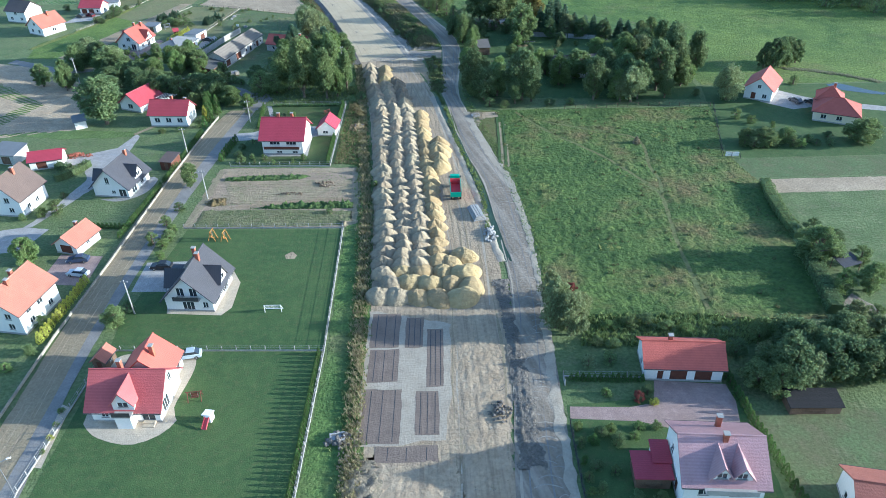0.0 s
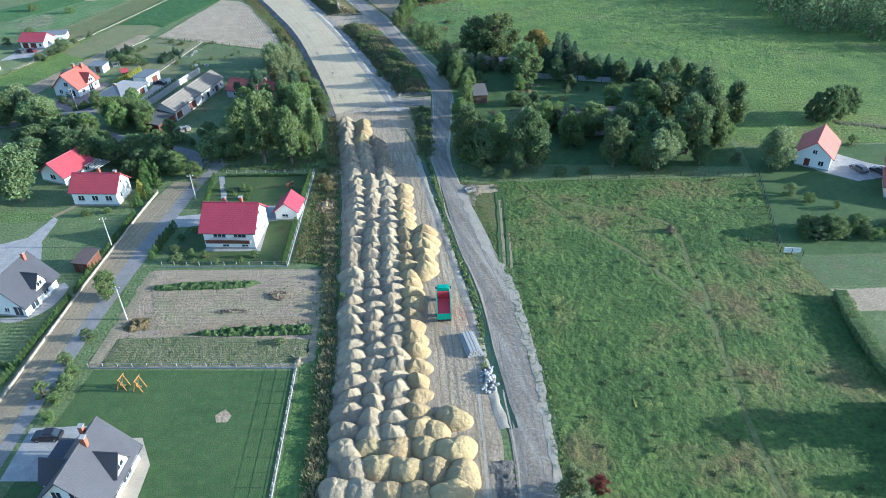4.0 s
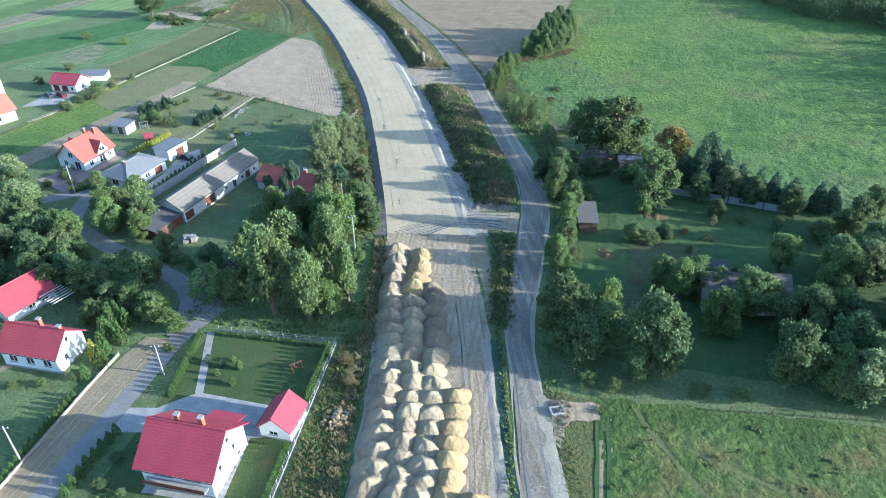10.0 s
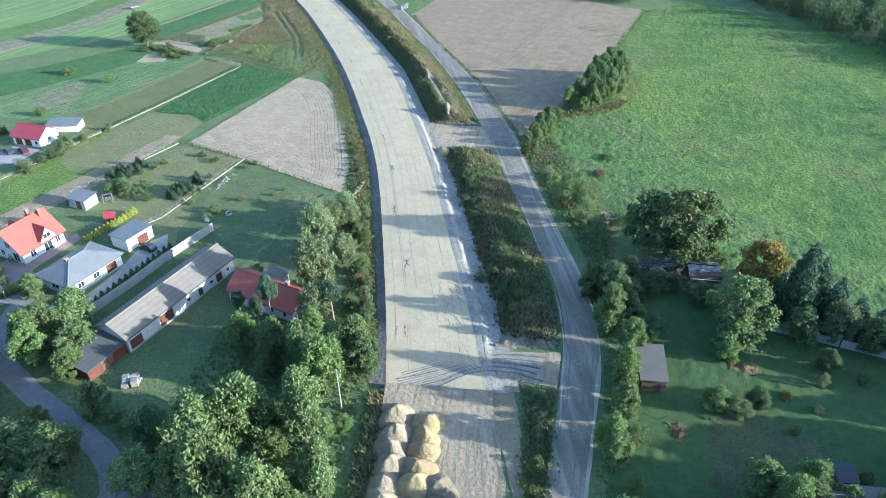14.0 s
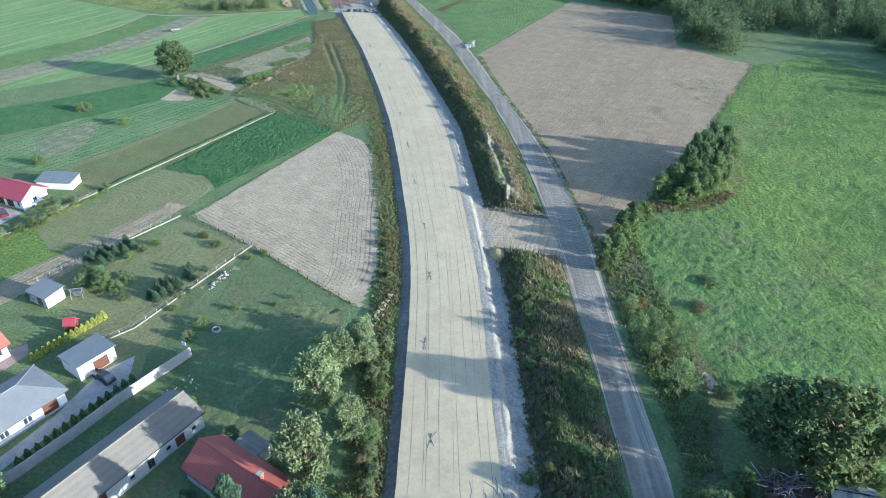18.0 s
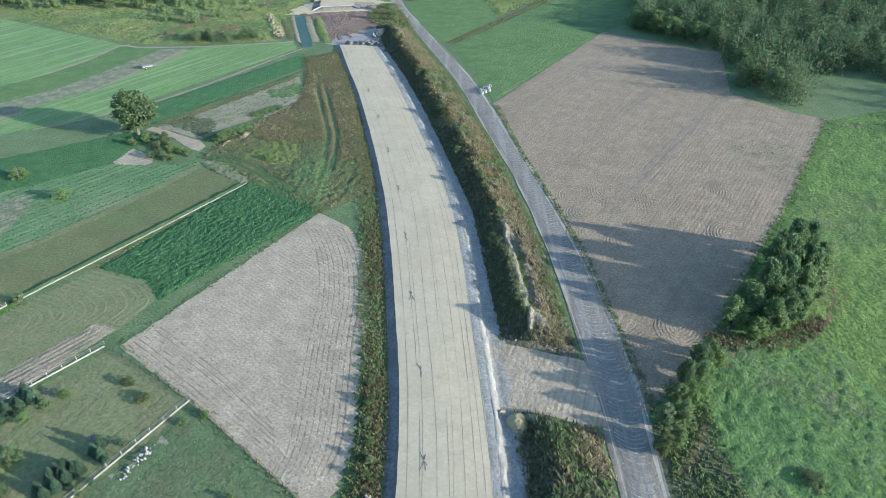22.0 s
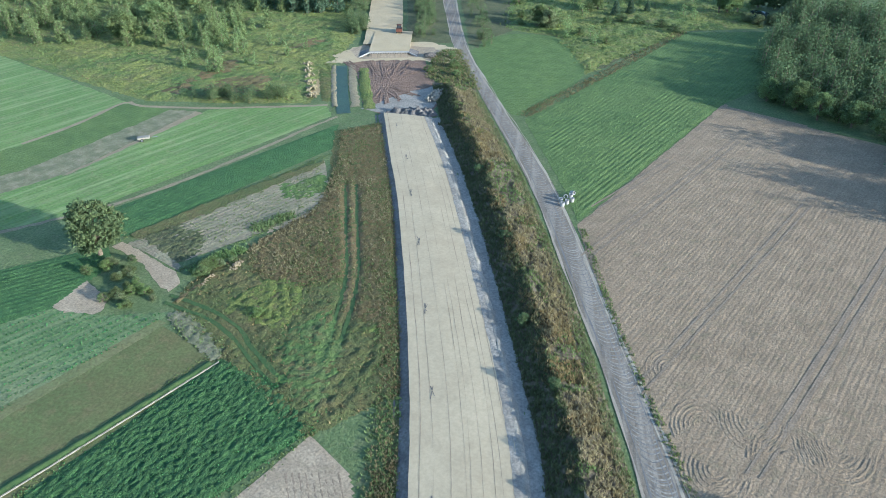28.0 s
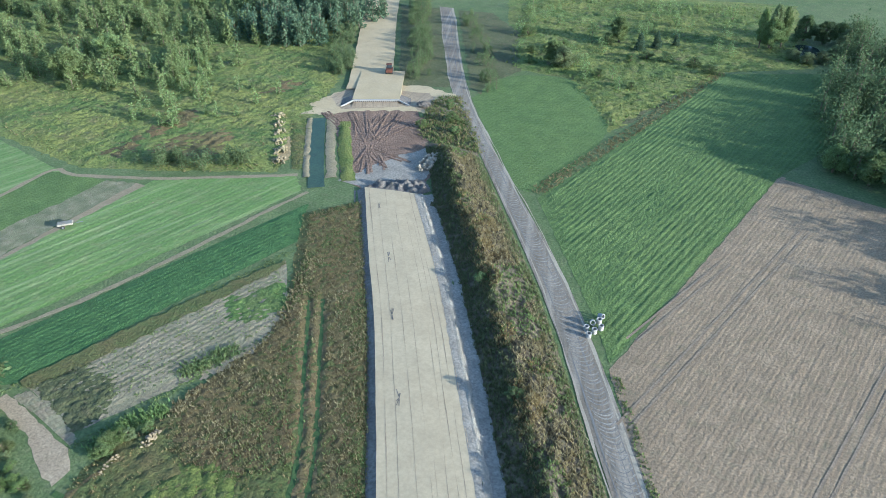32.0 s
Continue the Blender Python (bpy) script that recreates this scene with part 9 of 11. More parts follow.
rb = random.Random(77)
# loose bushes, from the gardens to the field edges
def bushes(places):
    """Loose garden and field shrubs: place, height, radius, leaf."""
    for x, y, h, r, lf in places:
        tree("bush", x, y, h, r, lf, {"yellowleaf": "yellow-leaved rounded garden shrub", "redleaf": "dark red-leaved garden shrub", "needle": "small blue-green garden conifer", "weed_brown": "brown dry shrub on the verge", "leaf_light": "bright light green rounded shrub", "leaf_dark": "dense dark green shrub"}.get(lf, "leafy green shrub with an uneven outline"), "bush")


bushes([(-47.6, 160.8, 1.4, 0.8, "leaf"), (-38, 160.6, 1.5, 0.8, "leaf_light"), (-42.8, 160.4, 1.5, 0.85, "leaf_light"), (-51, 161.6, 2.2, 1.5, "leaf"), (-52.5, 165, 2, 1.4, "leaf_dark"), (-49, 164, 1.4, 1, "leaf"), (-52.6, 169.5, 1.8, 1.2, "leaf_dark"), (-50.6, 172.4, 1.5, 1, "leaf"), (-58.2, 103, 2.6, 1.8, "leaf_dark"), (-87, 138.5, 4, 2.6, "leaf"), (-90, 137.5, 2.6, 1.6, "leaf_light"), (-93.5, 136, 2, 1.2, "leaf"), (-88.6, 145.5, 2, 1.2, "leaf_dark"), (-72, 99.5, 2.4, 1.7, "leaf_dark"), (-70.6, 92, 2.2, 1.5, "leaf"), (-73, 88, 1.8, 1.3, "leaf_light")])
bushes([(-78, 86, 2, 1.4, "leaf"), (-72.5, 81, 1.6, 1.1, "leaf"), (-61, 125, 3.4, 1.8, "leaf"), (-60.4, 132, 3.2, 1.7, "leaf"), (-59.6, 138.5, 2.6, 1.5, "leaf_dark"), (-58.8, 127.8, 2.2, 1.4, "leaf"), (22, 72, 1.8, 1.2, "leaf"), (24, 70.6, 2.2, 1.3, "leaf_dark"), (20.4, 70.4, 2, 1.1, "thuja"), (26.5, 71.2, 1.6, 1, "leaf_light"), (20, 66, 2, 1.2, "leaf_dark"), (22.5, 65.2, 1.6, 1, "leaf"), (20.2, 62.4, 1.8, 1.1, "leaf"), (24.5, 61, 2, 1.2, "leaf_dark"), (28.8, 78.6, 2, 1.2, "redleaf"), (30.4, 79.8, 2.4, 1.3, "leaf_dark")])
bushes([(31, 77.8, 1.4, 0.9, "yellowleaf"), (24, 79.8, 1.6, 1, "leaf_light"), (27.6, 60.8, 1.8, 1.2, "leaf"), (30, 73, 1.6, 1.1, "leaf"), (26, 87, 2.4, 1.6, "leaf"), (22.5, 86.4, 2.2, 1.5, "leaf_willow"), (31.1, 95.6, 2.4, 1.8, "leaf"), (34.3, 96.4, 2.6, 1.9, "leaf_dark"), (37.2, 94.9, 2.2, 1.7, "leaf"), (40.4, 94, 2.0, 1.5, "leaf_light"), (27.4, 95.6, 1.8, 1.4, "leaf_light"), (24.8, 91.2, 2.0, 1.5, "leaf_dark"), (27.4, 91.0, 1.8, 1.4, "leaf_dark"), (47, 88.5, 3.4, 2.2, "leaf_dark"), (-104.5, 243.5, 1.8, 1.2, "yellowleaf"), (-108, 245, 2, 1.4, "leaf"), (-111, 247.5, 2, 1.4, "leaf_light")])
bushes([(-113.5, 244, 1.8, 1.2, "leaf"), (-116, 262, 2.2, 1.5, "leaf"), (-119, 266, 2.4, 1.6, "leaf"), (-104, 281, 3, 2.4, "leaf"), (-101.5, 284.5, 2.6, 2, "leaf"), (-107, 284, 3, 2.2, "leaf"), (-98, 279.5, 2.2, 1.6, "leaf_dark"), (-87.5, 285, 1.6, 0.8, "needle"), (-88, 288.5, 1.7, 0.8, "needle"), (-88.6, 292, 1.6, 0.8, "needle"), (-92, 281, 1.7, 0.8, "needle"), (-108.5, 295, 1.6, 0.9, "needle"), (-109.8, 292, 1.6, 0.9, "needle"), (-111, 289, 1.6, 0.9, "needle"), (-112.2, 286, 1.6, 0.9, "needle"), (-79.5, 277, 2.4, 1.6, "leaf")])
bushes([(-76, 283, 1.6, 1, "leaf"), (-70, 259.5, 2.6, 2, "leaf"), (-60, 256, 3.2, 2.2, "leaf_dark"), (-44, 241, 3, 2, "leaf"), (-39, 250, 3.4, 2.2, "leaf_light"), (-40.5, 262, 3, 2.2, "leaf"), (-42.5, 271, 3, 2, "leaf_light"), (-35, 243, 3, 2, "leaf"), (-147, 372, 2, 1.4, "leaf"), (-144, 376, 2, 1.4, "leaf_light"), (-141.5, 372.5, 1.6, 1.2, "leaf"), (-157, 377, 2.2, 1.6, "leaf"), (-152, 384, 1.8, 1.2, "leaf_dark"), (-170, 352, 3.4, 2.4, "leaf_light")])
bushes([(-156, 320, 3, 2, "leaf"), (-158, 306, 3.4, 2.2, "leaf_dark"), (-137, 303.5, 3.4, 2.4, "leaf_dark"), (-134, 300, 2.8, 2.2, "leaf"), (10, 213, 4, 2.4, "leaf"), (9, 209, 3.4, 2, "leaf_light"), (11, 227.5, 3.6, 2.2, "leaf"), (9, 240, 4.2, 2.2, "leaf_light"), (12.5, 250, 4, 2.4, "leaf"), (11, 262, 4.4, 2.6, "leaf_dark"), (9.4, 268, 3.6, 2.2, "leaf"), (46, 246, 2, 1.4, "leaf"), (13, 194, 3, 2.2, "leaf_dark")])
bushes([(17, 193, 2.4, 2, "leaf"), (30, 193.5, 2.6, 2, "leaf_dark"), (36, 194, 2.2, 1.8, "leaf"), (13.6, 289, 3, 2.4, "leaf"), (4.2, 309, 1.4, 2.2, "weed_brown"), (-6, 306, 2.4, 1.8, "leaf_autumn"), (8.4, 287, 3, 2.4, "leaf_dark"), (-16.5, 147.5, 2, 1, "leaf"), (-24, 189, 2.6, 1.9, "weed_brown"), (-25.8, 193, 2.4, 1.8, "weed_brown"), (-24.6, 201, 3, 2, "leaf_dark"), (-27.6, 206, 3, 1.8, "leaf"), (-31, 222, 3.4, 1.8, "leaf_light"), (-32, 216, 3, 1.8, "leaf"), (78, 121, 3, 2, "leaf_dark"), (74.6, 124, 4, 2.4, "leaf_dark")])
bushes([(79, 113, 4.5, 2.6, "leaf"), (82, 108, 4, 2.4, "leaf_dark"), (74, 97, 3, 2.2, "leaf"), (78, 168, 2.6, 1.8, "leaf"), (92, 166, 2.4, 1.7, "leaf"), (98, 168, 2.2, 1.6, "leaf_dark"), (82, 178, 2.6, 1.8, "leaf_light")])
bushes([(-45.6, 162.6, 2.0, 1.0, "leaf_light"), (-35.6, 162.3, 2.0, 1.0, "leaf_light"), (-57.8, 202, 2.6, 1.5, "leaf"), (-56.7, 196.9, 2.2, 1.3, "leaf_light"), (-56.2, 192.1, 2.0, 1.2, "leaf"), (-77, 180.5, 1.8, 1.3, "leaf"), (-72.6, 181.5, 1.6, 1.1, "leaf_light"), (-68, 183.9, 2.2, 1.3, "leaf"), (-58.4, 123.5, 2.4, 1.7, "leaf_light"), (-58.2, 126.7, 2.6, 1.7, "leaf"), (-57.7, 119.8, 2.2, 1.5, "leaf_light"), (-58.5, 129.5, 2.4, 1.6, "leaf_light")])
bushes([(-59.6, 78.5, 1.0, 0.7, "leaf_light"), (-59.2, 75.8, 0.9, 0.6, "leaf"), (-58.9, 73.2, 1.0, 0.7, "yellowleaf"), (-58.8, 70.6, 0.9, 0.6, "leaf"), (-112, 252.6, 1.9, 1.3, "leaf_light"), (-112.2, 248.3, 1.9, 1.3, "leaf_light"), (-112.7, 243.3, 1.7, 1.2, "leaf_light"), (-125.2, 251, 2.0, 1.4, "yellowleaf"), (-106, 242.2, 1.4, 1.0, "yellowleaf"), (-104.3, 245.8, 1.5, 1.0, "yellowleaf")])
bushes([(18.6, 73.1, 1.8, 0.9, "leaf_light"), (18.6, 70, 2.0, 0.9, "leaf"), (18.6, 67, 1.7, 0.8, "thuja"), (18.7, 64.2, 1.8, 0.9, "leaf"), (18.7, 61.9, 1.6, 0.8, "leaf_light"), (23.3, 72.5, 2.0, 1.1, "leaf_light"), (23.6, 69.9, 1.5, 0.9, "leaf"), (27.5, 72.9, 1.7, 1.0, "leaf_light")])
for x, y, h in ((-68.2, 192.9, 5.2), (-68.3, 195.3, 5.6), (-68.5, 197.8, 5.2), (-67.3, 188.3, 4.6)):
    thuja(x, y, h, h * 0.2, leaf="yellowleaf" if h < 5 else "thuja", label="slim yellow-green garden conifer", grp="garden conifers")
for x, y, h, r, k, lf in ((-89.4, 229.4, 9, 3.4, "tall", "leaf_light"), (-96.4, 226.8, 8.6, 3.0, "tall", "leaf"), (-101.5, 222.5, 8.4, 3.6, "low", "leaf"), (-85.2, 236.6, 9, 3.0, "tall", "leaf"), (-98.4, 242.0, 6.4, 2.6, "low", "leaf"), (-116.8, 237, 9, 4.2, "low", "leaf_willow"), (-122, 232, 9.5, 4.4, "low", "leaf"), (-113, 229.6, 8.5, 3.8, "tall", "leaf_light"), (-92.5, 221.8, 8, 3.4, "low", "leaf_light"), (-78.5, 224.6, 6.4, 3.0, "low", "leaf_light"),
                          (-52.8, 273.5, 8, 4.0, "willow", "leaf_willow"), (-50.4, 281.4, 6, 3.2, "willow", "leaf_willow"), (-53.4, 235.6, 9, 3.6, "low", "leaf_light"), (-46.3, 233.4, 10, 3.8, "tall", "leaf"), (-43.8, 245.2, 9, 3.6, "willow", "leaf_willow")):
    tree(k, x, y, h, r, lf)
bushes([(-66.5, 217.6, 3.0, 2.3, "leaf"), (-57.4, 212, 3.0, 1.7, "leaf_willow"), (-52.6, 209.4, 4.0, 1.8, "leaf"), (-63.5, 215.6, 2.2, 1.5, "leaf_light"), (-25.7, 136.1, 1.3, 1.0, "leaf")])
tree("low", -90.6, 218.4, 9, 3.6, "leaf_light")
tree("tall", -84.2, 223.6, 7.6, 2.5, "leaf_light")
tree("low", -68.4, 209.2, 6.5, 2.6, "leaf_olive")
for x, y in ((-110.9, 290.1), (-109.8, 291.5), (-109.0, 292.9), (-108.7, 294.7), (-91.9, 281.2), (-91.4, 282.7), (-91.2, 284.4), (-90.6, 286.2), (-89.4, 289.1)):
    tree("spruce", x, y, 2.4, 0.9, "needle", "small blue-green garden conifer", "conifer")
bushes([(75.2, 164, 3.0, 1.8, "leaf"), (77.4, 163.4, 3.6, 1.9, "leaf_willow"), (79.8, 163.3, 3.8, 2.0, "leaf"), (82.6, 163.6, 3.2, 1.8, "leaf_dark"), (87, 163.5, 3.4, 1.8, "leaf"), (89.2, 163.3, 2.8, 1.6, "leaf_light"), (93.4, 164.2, 2.0, 1.4, "leaf_dark"), (96.7, 164, 2.2, 1.5, "leaf_dark"), (78.9, 181, 3.6, 2.0, "leaf"), (86.6, 175, 2.2, 1.2, "leaf_light"), (104.5, 205, 3.2, 2.0, "leaf")])
tree("low", 104.4, 165.4, 6.5, 4.6, "leaf")
for x, y, h, r, k, lf in ((-68.6, 616.4, 15, 2.8, "tall", "leaf"), (-64.8, 618, 17, 3.0, "tall", "leaf_willow"), (-61.8, 619.6, 16, 3.0, "tall", "leaf"), (-57.2, 608.6, 4.2, 3.0, "low", "leaf_willow"), (-52.6, 606.4, 4.4, 3.2, "low", "leaf_willow"), (-48.2, 608.4, 4.8, 3.2, "low", "leaf_willow"), (-44.6, 615, 5.6, 3.2, "low", "leaf_willow"), (-42.6, 623, 6.5, 3.4, "low", "leaf_willow"), (-41.4, 630, 7, 3.6, "low", "leaf_willow"), (-48.6, 631, 9, 4.6, "low", "leaf_dark"), (-55, 632, 10, 4.8, "low", "leaf_dark"), (-42.8, 600, 2.6, 2.2, "bush", "leaf_dark"), (-80.4, 583.4, 3.6, 3.0, "bush", "leaf_dark"), (-86, 588, 3.6, 3.0, "bush", "leaf_dark"), (-95.4, 589, 4, 3.2, "bush", "leaf_dark"), (-101.8, 588.6, 4, 3.2, "bush", "leaf_dark")):
    tree(k, x, y, h, r, lf, name="bush" if k == "bush" else "tree")
for x, y, h in ((-106, 597, 7), (-101.2, 602, 6.5), (-95.4, 607, 5)):
    tree("spruce", x, y, h, h * 0.3, "needle", name="conifer")
for x, y, h, lf in ((-42.6, 189.5, 1.9, "leaf_light"), (-42.3, 185.9, 1.8, "leaf_light"), (-45.7, 189.6, 1.6, "needle")):
    tree("bush" if lf == "needle" else "low", x, y, h, 0.8, lf, "small ornamental tree on the lawn", "tree")
# under-storey of the two groves
grove([(-55, 201), (-28, 200), (-31, 240), (-42, 246), (-52, 236), (-60, 214)], 26, (4, 9), ["low", "tall", "bush"], ["leaf", "leaf_light", "leaf_dark"], 41)
grove([(-100, 208), (-64, 199), (-62, 212), (-72, 222), (-94, 226)], 20, (4, 8), ["low", "bush"], ["leaf", "leaf_dark", "leaf"], 42)
grove([(34, 193), (74, 196), (78, 222), (60, 236), (50, 206)], 22, (5, 12), ["low", "tall", "round"], ["leaf", "leaf_dark", "leaf_light", "leaf_willow"], 43)
grove([(8, 196), (26, 193), (28, 204), (9, 214)], 9, (5, 11), ["low", "tall"], ["leaf", "leaf_dark"], 44)
grove([(48, 79), (74, 79), (74, 94), (50, 92)], 12, (5, 8), ["low", "willow"], ["leaf_willow", "leaf"], 45)
grove([(-130, 214), (-104, 212), (-104, 236), (-122, 240)], 10, (6, 10), ["low", "round"], ["leaf", "leaf_dark"], 46)
grove([(8, 200), (74, 196), (76, 236), (66, 250), (40, 250), (12, 250)], 30, (2, 5), ["bush", "low"], ["leaf", "leaf_dark", "leaf_light"], 47, 0.5)
grove([(30, 208), (56, 206), (60, 230), (34, 231)], 14, (6, 11), ["low", "round", "tall"], ["leaf", "leaf_dark", "leaf_light"], 48)
tufts("weeds", scatter_in([(7, 201), (8, 236), (10, 266), (70, 248), (76, 222), (73, 196)], 1200, rg), 0.2, 0.2, "weed_green", "tall orchard grass under the trees", "grass", 51, 5)
tufts("weeds", scatter_in([(-58, 200), (-28, 199), (-32, 246), (-50, 260), (-60, 240)], 3800, rg), 0.4, 0.3, "weed_green", "rough grass among the trees", "grass", 52, 5)
tufts("weeds", scatter_in([(-84, 300), (-58, 290), (-50, 264), (-66, 262), (-80, 274)], 1100, rg), 0.2, 0.22, "weed_green", "dry rough grass of the paddock", "grass", 53, 5)
tufts("weeds", scatter_in([(22, 91), (48, 90), (62, 95), (44, 99), (24, 99)], 1600, rg), 0.6, 0.35, "weed_green", "tall weeds at the meadow's edge", "weeds", 54, 6)

TV = [(-13, 312), (-6, 294), (0, 280), (4, 268), (7, 272), (6, 290), (0, 306), (-6, 322), (-10, 334)]
tufts("weeds", patchy(scatter_in(TV, 1500, rg), 1, 0.1, 0.05), 0.4, 0.3, "weed_dark", "dark tall weeds beside the service road", "weeds", 61, 6)
tufts("weeds", patchy(scatter_in(TV, 2400, rg), -1, 0.1, -0.1), 0.5, 0.3, "weed_green", "green tall weeds beside the service road", "weeds", 62, 6)
tufts("weeds", along([(18.5, 453), (6.1, 398), (-0.3, 376), (-9, 344), (-16.5, 324)], 1.8, 900, rg), 0.35, 0.26, "weed_green", "weeds along the ploughed field", "weeds", 63, 6, jitter=0.4)
tufts("weeds", along([(-9, 344), (-3, 345), (4, 348), (10, 356)], 3.6, 700, rg), 0.5, 0.34, "weed_brown", "brown weeds under the field trees", "weeds", 64, 6, jitter=0.4)
for ln in ([(-92.7, 362), (-103.8, 310)], [(-103.8, 310), (-85.6, 303), (-56, 290.5)], [(-118, 371), (-124.3, 327.3)], [(-161, 387), (-142, 442)], [(-129, 421), (-141, 385)]):
    tufts("weeds", along(ln, 1.0, 260, rg), 0.22, 0.22, "weed_green", "grassy edge between fields", "grass", 65, 5, jitter=0.3)

tufts("weeds", patchy(bank_places(9000, 333, 497, rg, 0.25, 0.8), 1, 0.11, -0.02), 0.6, 0.3, "weed_rust", "rust-brown dry weeds along the crest of the bank", "weeds", 66, 6, bank_z)
tufts("weeds", patchy(along([(x - 2.6, y) for x, y in LV], 3.6, 2800, rg), 1, 0.1, -0.05), 0.42, 0.3, "weed_rust", "rust-brown dry weeds beside the sand bed", "weeds", 67, 6, jitter=0.4)
tufts("weeds", patchy(scatter_in([(-12, 408), (-4, 432), (10, 432), (8, 408)], 1500, rg), 1, 0.12, 0.0), 0.15, 0.22, "weed_green", "thin green weeds in the ploughed field", "weeds", 69, 4, jitter=1.0)
tufts("weeds", patchy(scatter_in([(-30, 352), (-22, 378), (-8, 372), (-14, 348)], 900, rg), 1, 0.15, 0.0), 0.12, 0.2, "weed_dark", "sparse dark weeds in the ploughed field", "weeds", 70, 4, jitter=1.0)

tufts("weeds", scatter_in([(-27.6, 160), (-20.5, 159), (-23.5, 200), (-28, 200)], 1500, rg), 0.4, 0.26, "weed_brown", "dry weeds on the broad verge by the garden", "weeds", 71, 6)
tufts("weeds", scatter_in([(-27.6, 160), (-20.5, 159), (-23.5, 200), (-28, 200)], 1300, rg), 0.35, 0.25, "weed_green", "green weeds on the broad verge by the garden", "weeds", 72, 6)
for dx_ in (-0.55, 0.75):
    ribbon("tractor_track", [(15.6 + dx_, 188), (15.4 + dx_, 178), (15.0 + dx_, 166), (14.6 + dx_, 156)], [(-0.3, 0.045), (0.3, 0.045)], "dirt", "pale wheel track at the meadow's edge", "track", 0.15)

tufts("crop_leaves", along([(-138.2, 386), (-136.4, 392.5), (-134, 397)], 2.6, 320, rg), 0.6, 0.34, "leaf_light", "bright green plants at the edge of the sandy field", "crop", 80, 4, jitter=0.4)
tufts("crop_leaves", along([(-137, 404), (-133, 413)], 2.6, 420, rg), 0.5, 0.32, "leaf", "lush green clump in the bare rows", "crop", 73, 6, jitter=0.5)
tufts("weeds", scatter_in([(-159, 391), (-143, 438), (-130, 423), (-140, 397)], 1500, rg), 0.25, 0.24, "weed_green", "weeds among the bare rows", "weeds", 74, 5)
for pl_, lf in (([(-138.4, 287), (-133.5, 301), (-131, 314)], "leaf_willow"), ([(-137.4, 284), (-132.5, 300)], "leaf_dark")):
    for x, y in along(pl_, 2.0, 7, rg):
        tree("bush", x, y, 2.4, 1.6, lf, "loose shrub of the field hedge", "bush")
for x, y in along([(-114.2, 286), (-109.3, 296.6)], 1.0, 6, rg) + along([(-93.5, 283), (-90.8, 291)], 0.8, 4, rg):
    tree("spruce", x, y, 2.6, 1.0, "needle", "small blue-green garden conifer", "conifer")
for x, y, r in ((-105.5, 283, 2.2), (-108.3, 281, 2.0), (-113.4, 274.5, 1.8)):
    tree("bush", x, y, 2.8, r, "leaf", name="bush")

tufts("weeds", patchy(bank_places(3600, 247, 317, rg, 0.2, 1.0), -1, 0.14, 0.0), 0.6, 0.3, "weed_green", "green weeds on the low bank", "weeds", 75, 6, bank_z)
VB = [(-144, 503), (-129, 496), (-124, 500), (-146, 533), (-152, 530), (-150, 518)]
tufts("weeds", scatter_in(VB, 900, rg), 0.6, 0.34, "weed_brown", "brown weeds beside the bridge end", "weeds", 76, 6, jitter=0.6)
tufts("weeds", scatter_in(VB, 900, rg), 0.6, 0.34, "weed_green", "green weeds beside the bridge end", "weeds", 77, 6, jitter=0.6)

CLAY = [(-40.4, 337.5), (-42.6, 343), (-45.2, 350), (-48.4, 357.5), (-51.2, 364)]
vs, fs, k = [], [], 15
for i, y in enumerate(np.arange(334.5, 366.5, 0.45)):
    l, r = line_x(BED_R, y) + 4.2, line_x(SERV_L, y) - 0.7
    f = min(1, (y - 334) / 3, (367 - y) / 4)
    for j in range(k):
        v = j / (k - 1)
        u = 0.30 + (0.08 + 0.30 * f * v) + 0.05 * noise.noise(Vector((y * 0.5, j * 0.15, 7)))
        x = l + (r - l) * u
        vs.append((x, float(y), bank_z(x, y) + 0.10 + math.sin(math.pi * v) ** 0.5 * (0.22 + 0.35 * noise.noise(Vector((x * 0.9, y * 0.9, 3))) + (0.75 * math.sin(math.pi * v / 0.45) if v < 0.45 else 0))))
    if i:
        fs += [((i - 1) * k + j, (i - 1) * k + j + 1, i * k + j + 1, i * k + j) for j in range(k - 1)]
tagged(mesh_ob("clay_ridge", vs, fs, "clay"), "crumbling pale clay ridge on the bank", "ridge", kind="structure")
tufts("weeds", along([(x + 1.6, y) for x, y in CLAY[:4]], 1.6, 700, rg), 0.75, 0.24, "weed_green", "lush green weeds in the hollow of the bank", "weeds", 81, 4, bank_z, jitter=0.2)
tufts("weeds", along([(x - 2.2, y - 1) for x, y in CLAY], 1.8, 500, rg), 0.5, 0.24, "weed_dark", "dark weeds below the clay ridge", "weeds", 82, 4, bank_z, jitter=0.2)

vb = random.Random(52)
for x, y in along([(-47.6, 284), (-38.6, 256), (-33.5, 240)], 2.2, 22, vb):
    h_ = vb.uniform(1.6, 3.2)
    tree("bush", x, y, h_, h_ * 0.6, vb.choice(("leaf_olive", "leaf_willow", "leaf", "weed_brown")), "tall olive-brown shrub on the road verge", "bush")
for x, y in along([(-63, 322), (-52, 298)], 1.6, 8, vb):
    tree("bush", x, y, vb.uniform(1.0, 1.8), 0.9, vb.choice(("leaf_olive", "leaf_willow")), "low olive shrub on the road verge", "bush")

